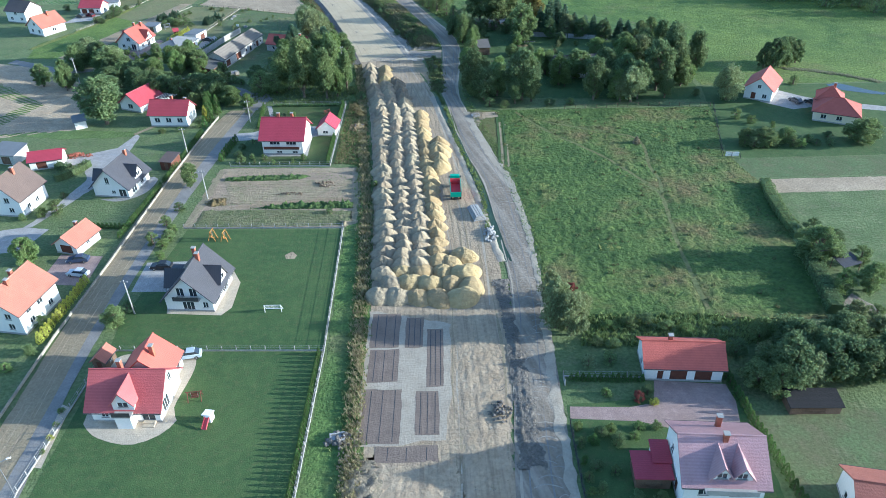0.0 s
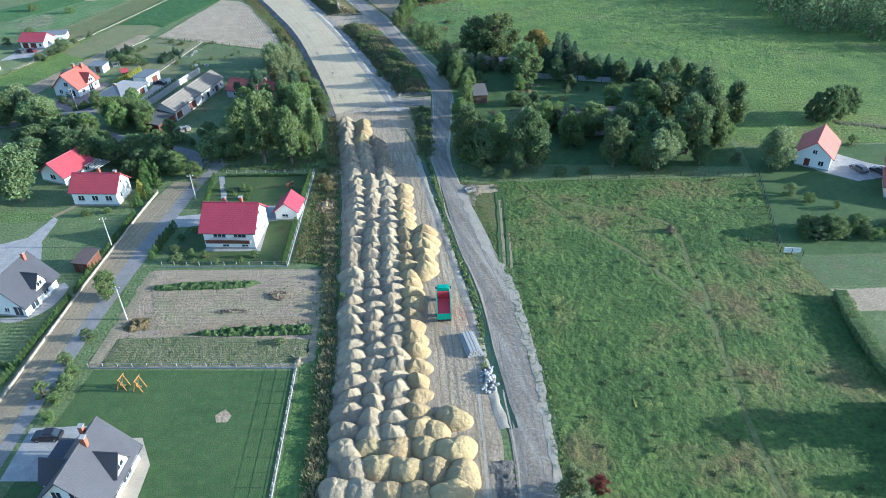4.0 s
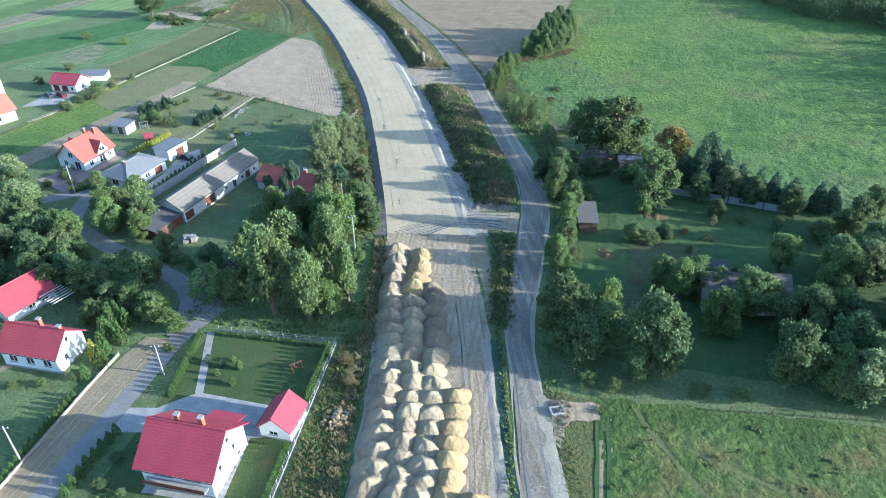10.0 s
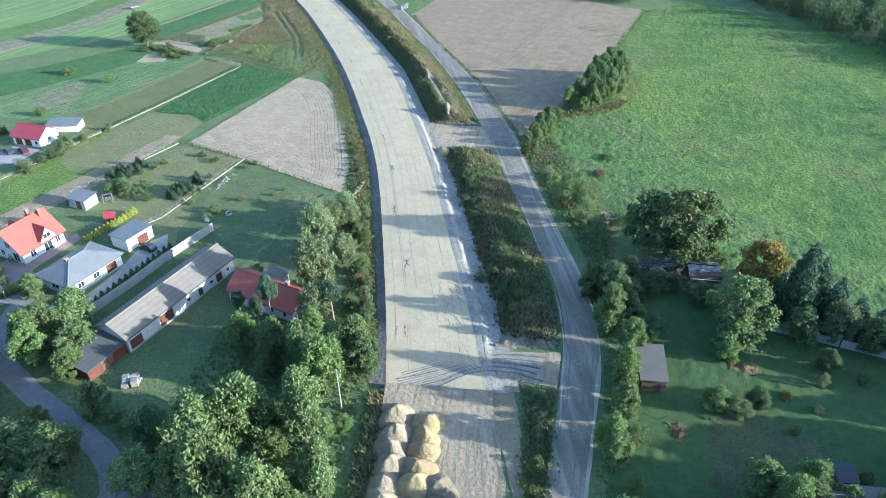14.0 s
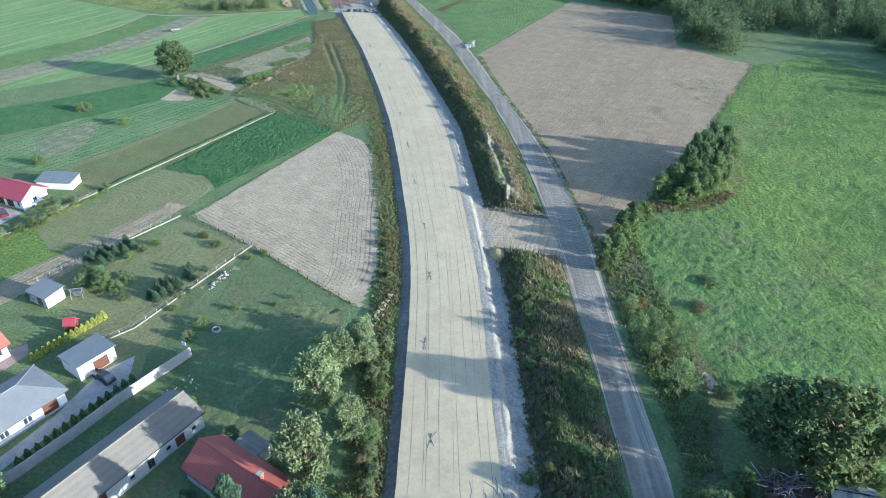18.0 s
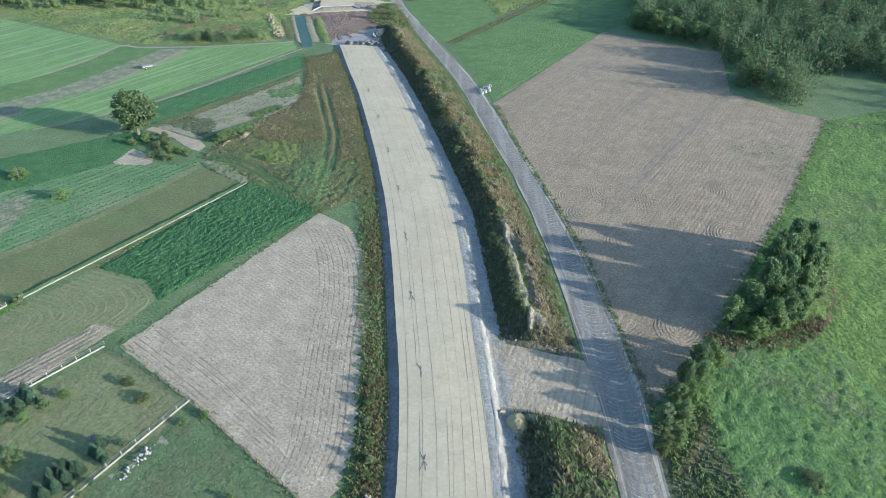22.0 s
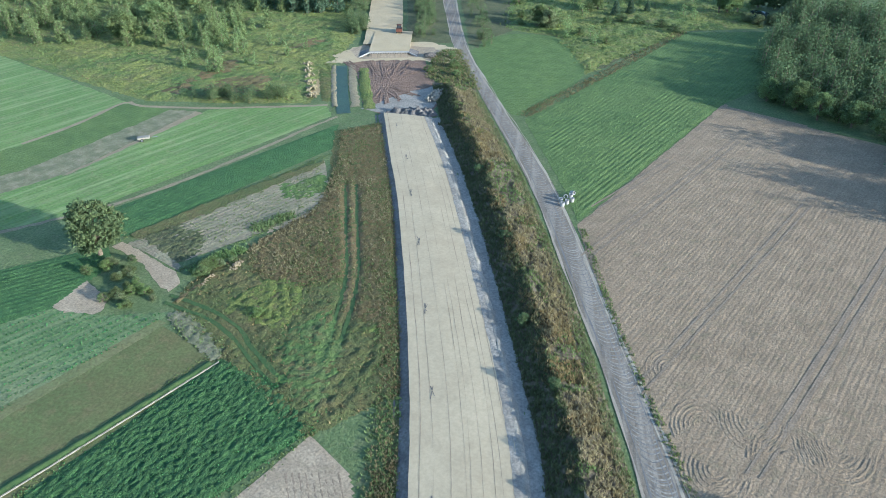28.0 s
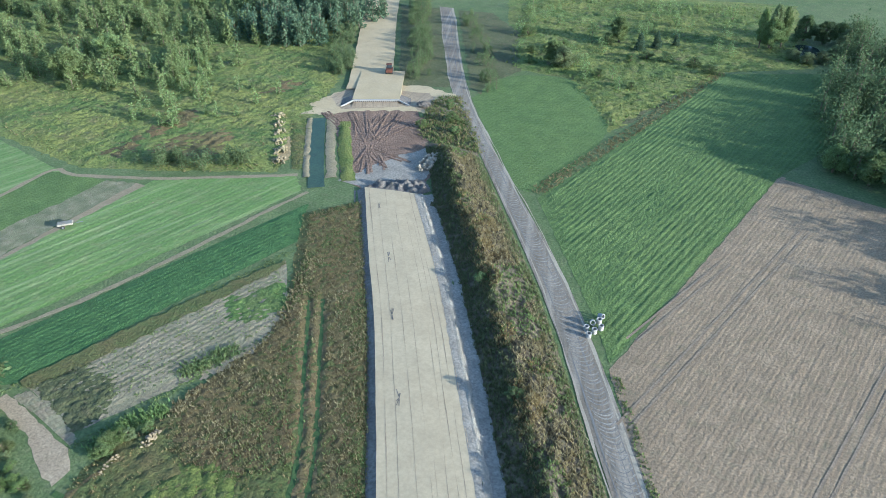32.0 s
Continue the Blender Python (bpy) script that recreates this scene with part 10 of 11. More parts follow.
for x, y, h, r, lf in ((-108.4, 229, 10, 5.0, "leaf_willow"), (-96.4, 221.5, 8, 3.6, "leaf_light"), (-86.4, 226.5, 9, 3.6, "leaf_light"), (-84.8, 235.5, 9, 4.4, "leaf"), (-122, 242, 9, 4.8, "leaf_willow"), (-90.5, 217, 6, 3.0, "leaf"), (-76, 209, 7, 3.6, "leaf"), (-71.5, 205.5, 6.5, 3.4, "leaf_light"), (-79.5, 226.5, 5, 2.8, "leaf")):
    tree("low", x, y, h, r, lf)
for x, y, h, r, lf in ((-91, 223.5, 8, 4.2, "leaf"), (-91, 217, 7, 3.8, "leaf_willow"), (-87.5, 231, 9, 4.4, "leaf"), (-80.6, 229.4, 8, 3.8, "leaf"), (-84.4, 208.6, 7, 4, "leaf_dark"), (-79.4, 205.6, 7.5, 4.2, "leaf"), (-75.4, 205, 8, 4, "leaf_dark"), (-72, 207, 7.5, 4, "leaf"), (-68, 206, 8, 4, "leaf_dark"), (-67, 202, 7, 3.6, "leaf"), (-71.2, 201.2, 7, 3.8, "leaf_dark"), (-62.4, 200.4, 6, 3, "leaf_light"), (-73, 197.5, 5.5, 3, "leaf"), (-88, 213, 7, 4, "leaf"), (-95, 213, 8, 4.4, "leaf_dark"), (-101, 220, 8, 4.2, "leaf"), (-76.5, 212.8, 5, 2.6, "leaf_autumn"), (-57.2, 197, 5, 2.4, "leaf_light")):
    tree("low", x, y, h, r, lf)
for x, y in along([(-19, 252), (-26, 272), (-33, 292), (-38, 310)], 3.0, 9, vb):
    tree("bush", x + 9, y, 1.8, 1.3, vb.choice(("leaf_dark", "leaf_olive", "leaf_light")), "low shrub among the bank weeds", "bush", bank_z(x + 9, y))
RP = [(8, 292), (45, 266), (75, 258), (82, 290), (50, 330), (30, 380), (20, 420), (8, 360), (2, 340), (4, 312)]
tufts("weeds", patchy(scatter_in(RP, 2600, rg), 1, 0.13, 0.1), 0.22, 0.3, "weed_green", "coarse green tufts in the rough pasture", "grass", 91, 5, jitter=1.2)
tufts("weeds", patchy(scatter_in([(24, 104), (62, 100), (60, 150), (52, 176), (16, 178), (20, 140)], 2200, rg), 1, 0.07, 0.0), 0.22, 0.3, "weed_green", "coarse tufts in the unmown meadow", "grass", 93, 5, jitter=1.4)


ribbon("trodden_path", [(-58.6, 289), (-62.5, 277.3), (-62.1, 270), (-63.1, 264), (-60.9, 256)], [(-0.45, 0.05), (0, 0.06), (0.45, 0.05)], "hay", "pale trodden path through the rough grass", "path", 1.4)
turf("dry_grass", [(-68.6, 285.3), (-65.7, 290.8), (-58.5, 290.2), (-56.6, 284), (-62.3, 277.7)], 0.035, "hay", "dry brown grass at the field corner", "grass", 0.16, 1.0, 0.5, 0, seed=71.0, wob=1.2)
turf("rough_grass", [(-66, 232), (-54, 262), (-57, 288), (-62, 277), (-72, 272), (-76, 262), (-68, 246)], 0.03, "brownfield", "rough uneven grass behind the farm building", "grass", 0.24, 1.3, 0.6, 0, None, [[(-62.5, 277.3), (-62.1, 270), (-63.1, 264), (-60.9, 256)]], 0.6, 73.0, wob=1.2)
patch("stone_strip", [(-86.4, 286.9), (-84.2, 286.1), (-82.0, 294.7), (-84.1, 295.5)], 0.05, "stubble2", "strip of pale stones and planks beside the fence", "stones", 0.4)
wl = empty("garden_well", pose(-76.2, 276.8, 0.03), "round concrete well ring in the garden", "well")
bm = bmesh.new()
rows_ = [[bm.verts.new((rr * math.cos(0.3927 * i), rr * math.sin(0.3927 * i), z)) for i in range(16)] for rr, z in ((0.75, 0), (0.75, 0.5), (0.55, 0.5), (0.55, 0))]
for q in range(4):
    for i in range(16):
        bm.faces.new((rows_[q][i], rows_[q][(i + 1) % 16], rows_[(q + 1) % 4][(i + 1) % 16], rows_[(q + 1) % 4][i]))
part("ring", bm, "concrete", wl)
part("cover", box((-0.5, -0.5, 0.3), (0.5, 0.5, 0.34)), "darkmetal", wl)
for x, y in ((-109.1, 287.5), (-108.8, 289.5), (-109.1, 291.3), (-108.2, 292.8), (-107.6, 294.6), (-93.4, 281.6), (-92.5, 282.9), (-92.1, 284.5), (-91.2, 286), (-91, 289.4)):
    tree("spruce", x, y, 2.4, 0.95, "needle", "small blue-green garden conifer", "conifer")
for x, y, h, r, lf in ((-104.2, 281.6, 2.4, 1.8, "leaf_light"), (-108.6, 283.6, 2.6, 1.6, "leaf"), (-101.7, 281.8, 2, 1.5, "leaf"), (-105.9, 291, 1.8, 1.3, "leaf_light"), (-104.8, 294.3, 1.8, 1.3, "leaf"), (-103.7, 297, 1.6, 1.2, "leaf_light"), (-80.5, 300.8, 1.2, 1.0, "leaf_light"), (-82.4, 298.4, 1.2, 1.0, "leaf"), (-91.6, 300.6, 1.4, 1.5, "leaf_olive"), (-96.2, 302.6, 1.4, 1.5, "leaf_olive"), (-71.4, 283.5, 1.2, 0.7, "leaf"), (-69.8, 286.3, 1.2, 0.7, "leaf"), (-68.1, 289.2, 1.2, 0.7, "leaf"), (-88.2, 283.4, 1.3, 1.0, "leaf"), (-86.8, 279.6, 1.3, 1.1, "leaf_light"), (-79.6, 273.4, 2.2, 1.3, "leaf_willow")):
    tree("bush", x, y, h, r, lf, "small leafy garden shrub", "bush")


# ---- vehicles and machines ----
def paint(name, c, rough=0.3):
    return mk(name, c, tuple(v * 0.92 for v in c), None, 0.8, 3.0, rough=rough, bump=0.0, spec=0.5, var=0.15)


M["green_paint"] = paint("green_truck_paint", (0.04, 0.33, 0.22))
M["red_paint"] = paint("worn_red_tipper_paint", (0.50, 0.075, 0.085), 0.55)
M["tyre"] = paint("black_tyre_rubber", (0.03, 0.03, 0.03), 0.85)
M["steel"] = mk("dull_steel", (0.36, 0.36, 0.37), (0.30, 0.30, 0.31), None, 0.8, 4.0, rough=0.45, metal=0.7, bump=0.1, var=0.3)


def wheel(parent, x, y, r, w):
    t = part("wheel", tube((x - w / 2, y, r), (x + w / 2, y, r), r, n=16), "tyre", parent)
    part("rim", tube((x - w / 2 - 0.01, y, r), (x + w / 2 + 0.01, y, r), r * 0.55, n=12), "steel", t)


def profile_body(side, half):
    """A body from a side outline (y, z), extruded across and pinched a little towards the top."""
    bm = bmesh.new()
    top_z = max(p[1] for p in side)
    L_, R_ = [], []
    for y, z in side:
        k = half * (1 - 0.10 * (z / top_z) ** 2)
        L_.append(bm.verts.new((-k, y, z)))
        R_.append(bm.verts.new((k, y, z)))
    bm.faces.new(L_)
    bm.faces.new(R_[::-1])
    n = len(side)
    for i in range(n):
        j = (i + 1) % n
        bm.faces.new((L_[j], L_[i], R_[i], R_[j]))
    bmesh.ops.bevel(bm, geom=list(bm.edges), offset=0.05, segments=2, affect="EDGES")
    return bm


def car(x, y, yaw, mat, label):
    ob = empty("car", pose(x, y, 0.04, 0, 0, yaw), label, "car")
    part("body", profile_body([(-2.1, 0.28), (2.1, 0.28), (2.15, 0.62), (1.9, 0.82), (0.95, 0.95), (-1.5, 1.0), (-2.1, 0.9)], 0.86), mat, ob)
    part("cabin", profile_body([(-1.85, 0.95), (0.95, 0.92), (0.3, 1.42), (-1.2, 1.46)], 0.76), "glass", ob)
    part("roof", box((-0.66, -1.15, 1.42), (0.66, 0.25, 1.5), bevel=0.03), mat, ob)
    for sx in (-0.8, 0.8):
        for yy in (-1.3, 1.3):
            wheel(ob, sx, yy, 0.32, 0.2)
        part("headlight", box((sx * 0.8 - 0.16, 2.06, 0.6), (sx * 0.8 + 0.16, 2.16, 0.74)), "frame", ob)
    return ob


car(-43.4, 90.4, 100, paint("silver_blue_car_paint", (0.45, 0.52, 0.58)), "silver-blue car parked beside the house")
car(-72.2, 114.6, 80, paint("silver_car_paint", (0.55, 0.57, 0.60)), "silver car parked on the paved yard")
car(-74.2, 119.4, 95, paint("dark_blue_car_paint", (0.04, 0.06, 0.11)), "dark blue car before the garage")
car(-56.4, 116.4, 90, paint("black_car_paint", (0.02, 0.02, 0.022)), "black car on the paved forecourt")
car(-86.6, 260.8, 75, paint("dark_car_paint", (0.03, 0.035, 0.04)), "dark car beside the garage")
car(-144.6, 297.2, 60, paint("dark_red_car_paint", (0.14, 0.02, 0.025)), "dark red car on the forecourt")
car(-148.4, 296.4, 60, paint("graphite_car_paint", (0.05, 0.05, 0.055)), "graphite car on the forecourt")
car(99.6, 191.6, 20, paint("grey_car_paint", (0.10, 0.10, 0.11)), "grey car on the pale forecourt")
car(103.6, 190.2, 30, paint("black_car_paint", (0.03, 0.03, 0.035)), "black car on the pale forecourt")
car(-113.6, 229.6, 70, paint("white_car_paint", (0.7, 0.7, 0.7)), "white car on the lane under trees")

tr = empty("dump_truck", pose(2.15, 143.9, 0.06, 0, 0, 1), "green dump truck with an empty red tipper body", "truck")
part("chassis", box((-0.5, -4.0, 0.75), (0.5, 3.9, 1.05)), "darkmetal", tr)
cab = part("cab", profile_body([(2.3, 0.8), (4.0, 0.8), (4.05, 1.9), (3.85, 2.85), (2.3, 2.9)], 1.22), "green_paint", tr)
part("windscreen", box((-1.0, 3.93, 1.75), (1.0, 4.02, 2.55)), "glass", cab)
part("roof_spoiler", box((-0.9, 2.4, 2.9), (0.9, 3.2, 3.1), bevel=0.05), "green_paint", cab)
for sx in (-1, 1):
    part("mirror", box((sx * 1.3 - 0.12, 3.7, 1.9), (sx * 1.3 + 0.12, 3.8, 2.4)), "darkmetal", cab)
bm = bmesh.new()
for lo, hi in (((-1.22, -4.0, 1.15), (1.22, 2.1, 1.27)), ((-1.22, -4.0, 1.27), (-1.12, 2.1, 2.45)), ((1.12, -4.0, 1.27), (1.22, 2.1, 2.45)), ((-1.12, 2.0, 1.27), (1.12, 2.1, 2.6)), ((-1.12, -4.0, 1.27), (1.12, -3.9, 2.3))):
    add_box(bm, lo, hi)
tip = part("tipper_body", bm, "red_paint", tr)
for sx in (-1, 1):
    part("side_rim", box((sx * 1.19 - 0.08, -4.05, 2.45), (sx * 1.19 + 0.08, 2.15, 2.55)), "green_paint", tip)
    for yy in np.arange(-3.6, 2.0, 0.9):
        part("rib", box((sx * 1.25 - 0.04, yy - 0.06, 1.2), (sx * 1.25 + 0.04, yy + 0.06, 2.45)), "red_paint", tip)
part("tailgate", box((-1.24, -4.14, 1.2), (1.24, -4.02, 2.4)), "green_paint", tip)
for yy in (3.0, -1.6, -2.9):
    for sx in (-1.02, 1.02):
        wheel(tr, sx, yy, 0.52, 0.34)

dz = empty("bulldozer", pose(-174.8, 540.4, 0.55, 0, 0, 25), "rusty brown road roller machine on the far sand bed", "machine")
part("body", box((-1.1, -1.6, 0.6), (1.1, 1.4, 1.7), bevel=0.1), "redwood", dz)
part("cabin", box((-0.8, -0.4, 1.7), (0.8, 1.0, 2.9), bevel=0.08), "glass", dz)
part("roof", box((-0.95, -0.55, 2.9), (0.95, 1.15, 3.0)), "redwood", dz)
part("drum", tube((-1.1, 2.3, 0.65), (1.1, 2.3, 0.65), 0.65, n=18), "steel", dz)
for sx in (-1.0, 1.0):
    wheel(dz, sx, -1.0, 0.62, 0.4)

# ---- building site: stacks, rubble, pipes, pits ----
st = empty("slab_stack", pose(6.6, 134.4, 0.06, 0, 0, 14), "stack of long grey concrete kerb slabs", "slab stack")
for lay in range(3):
    for i in range(5 - lay):
        part("slab", box((-1.4 + i * 0.55 + lay * 0.27, -3.0 + lay * 0.15, lay * 0.32), (-0.92 + i * 0.55 + lay * 0.27, 3.0 - lay * 0.25, lay * 0.32 + 0.29), bevel=0.03), "concrete", st)
rs = random.Random(55)


def rubble(name, x, y, sx, sy, n, mat, label, r=(0.15, 0.55), z=0.03):
    """Broken lumps lying in a loose pile: uncountable stuff."""
    bm = bmesh.new()
    for _ in range(n):
        a, d = rs.uniform(0, 6.28), rs.random() ** 0.7
        rad = rs.uniform(*r)
        c = Vector((x + sx * d * math.cos(a), y + sy * d * math.sin(a), z + rad * 0.3 + (1 - d) * 0.5))
        bmesh.ops.create_icosphere(bm, subdivisions=1, radius=rad, matrix=Matrix.Translation(c) @ Euler((rs.uniform(0, 3), rs.uniform(0, 3), 0)).to_matrix().to_4x4() @ Matrix.Diagonal((1, rs.uniform(0.5, 0.9), rs.uniform(0.4, 0.8), 1)))
    return tagged(part(name, bm, mat), label, "rubble", kind="stuff")


rubble("rubble", -12.6, 65.2, 3.2, 3.4, 120, "clay", "broken pale lumps beside the strip", (0.06, 0.22))
turf("earth_heap", [(-15.5, 58), (-15, 67), (-11, 69), (-8.6, 64), (-10, 57)], 0.03, "clay", "heaps of pale crumbled earth beside the strip", "earth", 0.9, 2.2, 0.45, 0, seed=79.0, wob=1.0)
rubble("rubble", -84.2, 290.8, 0.8, 4.0, 46, "concrete", "pale stones and planks beside the fence", (0.1, 0.3))
rubble("rubble", -14.6, 68.5, 1.6, 3.0, 60, "clay", "pale sandy rubble along the verge", (0.06, 0.25))
rubble("rubble", -16.2, 71.8, 2.2, 1.6, 60, "roadedge", "dug-out clods round the pit")
rubble("rubble", 9.0, 186.8, 2.2, 3.6, 110, "clay", "pale rubble beside the service road", (0.08, 0.28))
rubble("rubble", 9.0, 126.0, 1.4, 3.0, 80, "concrete", "grey rubble at the ditch")
rubble("rubble", -23.6, 181.0, 2.4, 2.6, 80, "sand", "sandy clods round the pit")
rubble("rubble", 7.6, 76.5, 1.8, 2.6, 70, "roadedge", "dark lumps and torn sheeting on the strip", (0.12, 0.42))
rubble("rubble", -6.4, 247.0, 4.0, 2.4, 60, "clay", "tipped pale earth between the roads", (0.12, 0.4))
rubble("rubble", -36, 333.5, 6.5, 1.2, 110, "clay", "pale lumps at the end of the bank", (0.1, 0.4), 0.1)
rubble("rubble", -134, 490, 2.5, 6.0, 130, "pale", "pale lumps beside the excavation", (0.2, 0.7), 0.4)
rubble("rubble", -73.5, 263, 3, 3, 22, "concrete", "scattered pale blocks in the yard", (0.1, 0.3))
rubble("rubble", -68.1, 225, 2.0, 1.6, 16, "concrete", "scattered pale lumps on the yard grass", (0.15, 0.35))
rubble("rubble", -50.6, 290, 0.8, 7.0, 60, "pale", "pale litter among the verge weeds", (0.1, 0.28), 0.3)
rubble("rubble", -95, 167.5, 4.0, 1.6, 110, "brick", "brick rubble at the yard's edge", (0.15, 0.4))
rubble("rubble", -131.4, 391.6, 0.9, 2.0, 60, "dirt", "reddish earth lumps on the field edge", (0.12, 0.4))
rubble("rubble", -133.4, 385.4, 0.6, 2.6, 40, "dirt", "reddish earth lumps on the field edge", (0.1, 0.3))
for x, y, r in ((-16.4, 72.2, 10), (-23.4, 181.6, -5), (8.6, 187.0, 20)):
    pit = empty("manhole", pose(x, y, 0.06, 0, 0, r), "square concrete drainage manhole in a dug pit", "manhole")
    bm = bmesh.new()
    for lo, hi in (((-1.1, -0.8, 0), (-0.85, 0.8, 0.5)), ((0.85, -0.8, 0), (1.1, 0.8, 0.5)), ((-0.85, -0.8, 0), (0.85, -0.55, 0.5)), ((-0.85, 0.55, 0), (0.85, 0.8, 0.5))):
        add_box(bm, lo, hi)
    part("rim", bm, "concrete", pit)
    part("cover", box((-0.85, -0.5, 0.2), (0.85, 0.5, 0.3)), "steel", pit)
for x, y, r, t_ in ((-79.4, 445.4, 20, 60), (-78.4, 446.2, 60, 0), (-79.9, 443.4, 10, 0), (-78.4, 443.2, 80, 0), (-79.0, 441.7, 40, 0), (-77.6, 444.6, 0, 0), (-78.8, 447.6, 70, 70)):
    pp = empty("concrete_ring", pose(x, y, 0.03 if not t_ else 0.5, t_, 0, r), "white concrete drain ring at the field corner", "concrete ring", "concrete rings by the road")
    bm = bmesh.new()
    n = 16
    rows = [[bm.verts.new((rr * math.cos(6.283 * i / n), rr * math.sin(6.283 * i / n), z)) for i in range(n)] for rr, z in ((0.5, 0), (0.5, 0.95), (0.36, 0.95), (0.36, 0))]
    for q in range(4):
        for i in range(n):
            bm.faces.new((rows[q][i], rows[q][(i + 1) % n], rows[(q + 1) % 4][(i + 1) % n], rows[(q + 1) % 4][i]))
    part("ring", bm, "concrete", pp)

# bridge abutment, drain channel
br = empty("bridge", pose(-166.6, 517.6, 0, 0, 0, 25), "new concrete bridge end with pale parapet beam", "bridge")
# the abutment's shade is painted: dark clay colour on a concrete face
part("abutment", box((-6.6, 0.3, 0), (6.6, 1.0, 0.8), bevel=0.05), "roadedge", br, "abutment face with its shade put into a dark colour")
part("beam", box((-6.8, -0.1, 0.8), (6.8, 0.5, 1.15), bevel=0.04), "concrete", br, "pale parapet beam")
part("deck", box((-7.2, 1.0, 0.3), (7.2, 9.0, 0.98)), "bed2", br, "sand-covered deck")
for i in range(22):
    part("bracket", box((-6.5 + i * 0.6, -0.2, 0.5), (-6.3 + i * 0.6, 0.3, 0.79)), "concrete", br)
for sx in (-1, 1):
    part("wing_wall", slab([(sx * 6.7, 0.0, 1.15), (sx * 6.7, 0.5, 1.15), (sx * 10.2, -2.0, 0.25), (sx * 10.2, -2.5, 0.25)] if sx > 0 else [(sx * 6.7, 0.5, 1.15), (sx * 6.7, 0.0, 1.15), (sx * 10.2, -2.5, 0.25), (sx * 10.2, -2.0, 0.25)], 0.4), "concrete", br, "sloping pale wing wall")
    # side slabs take the same dark colour as the abutment face
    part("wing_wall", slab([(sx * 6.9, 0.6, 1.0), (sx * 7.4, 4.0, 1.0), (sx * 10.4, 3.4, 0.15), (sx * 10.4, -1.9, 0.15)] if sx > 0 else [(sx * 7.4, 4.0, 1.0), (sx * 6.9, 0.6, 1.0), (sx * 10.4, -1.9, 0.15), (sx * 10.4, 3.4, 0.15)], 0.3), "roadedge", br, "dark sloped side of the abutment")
part("apron", slab([(-7, -3.2, 0.12), (7, -3.2, 0.12), (6.7, 0.3, 0.45), (-6.7, 0.3, 0.45)], 0.1), "strip", br, "sandy slope before the abutment")
part("approach", slab([(-7.2, 1, 1.0), (7.2, 1, 1.0), (7.2, 26, 0.62), (-7.2, 26, 0.62)], 0.3), "bed2", br)
patch("sand_fan", [(-186, 500), (-176, 504), (-168, 511), (-154, 517), (-146, 517), (-140, 524), (-148, 534), (-160, 536), (-172, 532), (-182, 520)], 0.075, "bed2", "yellow sand spread round the bridge end", "sand", 1.4)
rubble("rubble", -152.5, 521.5, 1.8, 1.8, 70, "roadedge", "dark heap beside the bridge", (0.3, 0.7), 0.5)
patch("sand_spill", [(-182, 516), (-174, 509), (-156, 520), (-146, 516), (-144, 522), (-156, 531), (-180, 526)], 0.08, "strip", "spilled sand round the bridge end", "sand", 1.0)
patch("sand_spill", [(-189, 497), (-184, 500), (-168, 476), (-170, 472)], 0.06, "sand", "tipped sand along the marsh edge", "sand", 0.9)
CH = [(-153.2, 466.6), (-156, 470.6), (-166, 485.5), (-176, 501.2)]
ribbon("drain_ditch", CH, [(-2.0, 0.07), (-1.6, 0.05), (1.6, 0.05), (2.0, 0.07)], "algae", "long straight drain ditch with dark green water", "channel", 0.15)
ribbon("channel_side", [(x - 2.2, y - 1.0) for x, y in CH[1:]], [(-0.9, 0.06), (-0.4, 0.2), (0.3, 0.2), (0.7, 0.06)], "straw", "ragged pale bank of the drain ditch", "bank", 0.4, 0.3, step=1.0)
ribbon("channel_side", [(x + 3.4, y + 1.6) for x, y in CH[1:]], [(-1.3, 0.06), (-0.6, 0.14), (0.5, 0.14), (1.2, 0.06)], "straw", "broad pale bank of the drain ditch", "bank", 0.7, 0.12, step=0.8)
ribbon("channel_bank", [(-147.8, 472.5), (-158, 487), (-167.6, 502)], [(-1.8, 0.06), (-0.6, 0.35), (0.6, 0.3), (1.8, 0.06)], "yellowweed", "weedy bank beside the channel", "bank", 0.6, 0.4, step=1.0)
for k in range(6):
    rubble("rubble", -169.4 - 3.6 * k, 474.4 + 4.6 * k, 1.7, 2.4, 26, "straw", "pale lumps of dug-out earth beside the ditch", (0.25, 0.7), 0.05)
turf("green_strip", [(-164.4, 471.6), (-160.8, 472.9), (-179.6, 499.1), (-184, 497.5)], 0.06, "meadow", "green strip beside the ditch", "grass", 0.3, 1.2, 0.6, 0, seed=63.0)
turf("bed_end_heap", [(-143.5, 469.5), (-140.6, 476.2), (-131.5, 480.5), (-127.2, 476.2), (-129.4, 473.4), (-136, 472.6)], 0.1, "roadedge", "ragged dark earth heap at the end of the sand bed", "bank", 1.5, 1.8, 0.4, 20, seed=61.0)
rx = random.Random(31)
HUB = Vector((-153.6, 492.5))
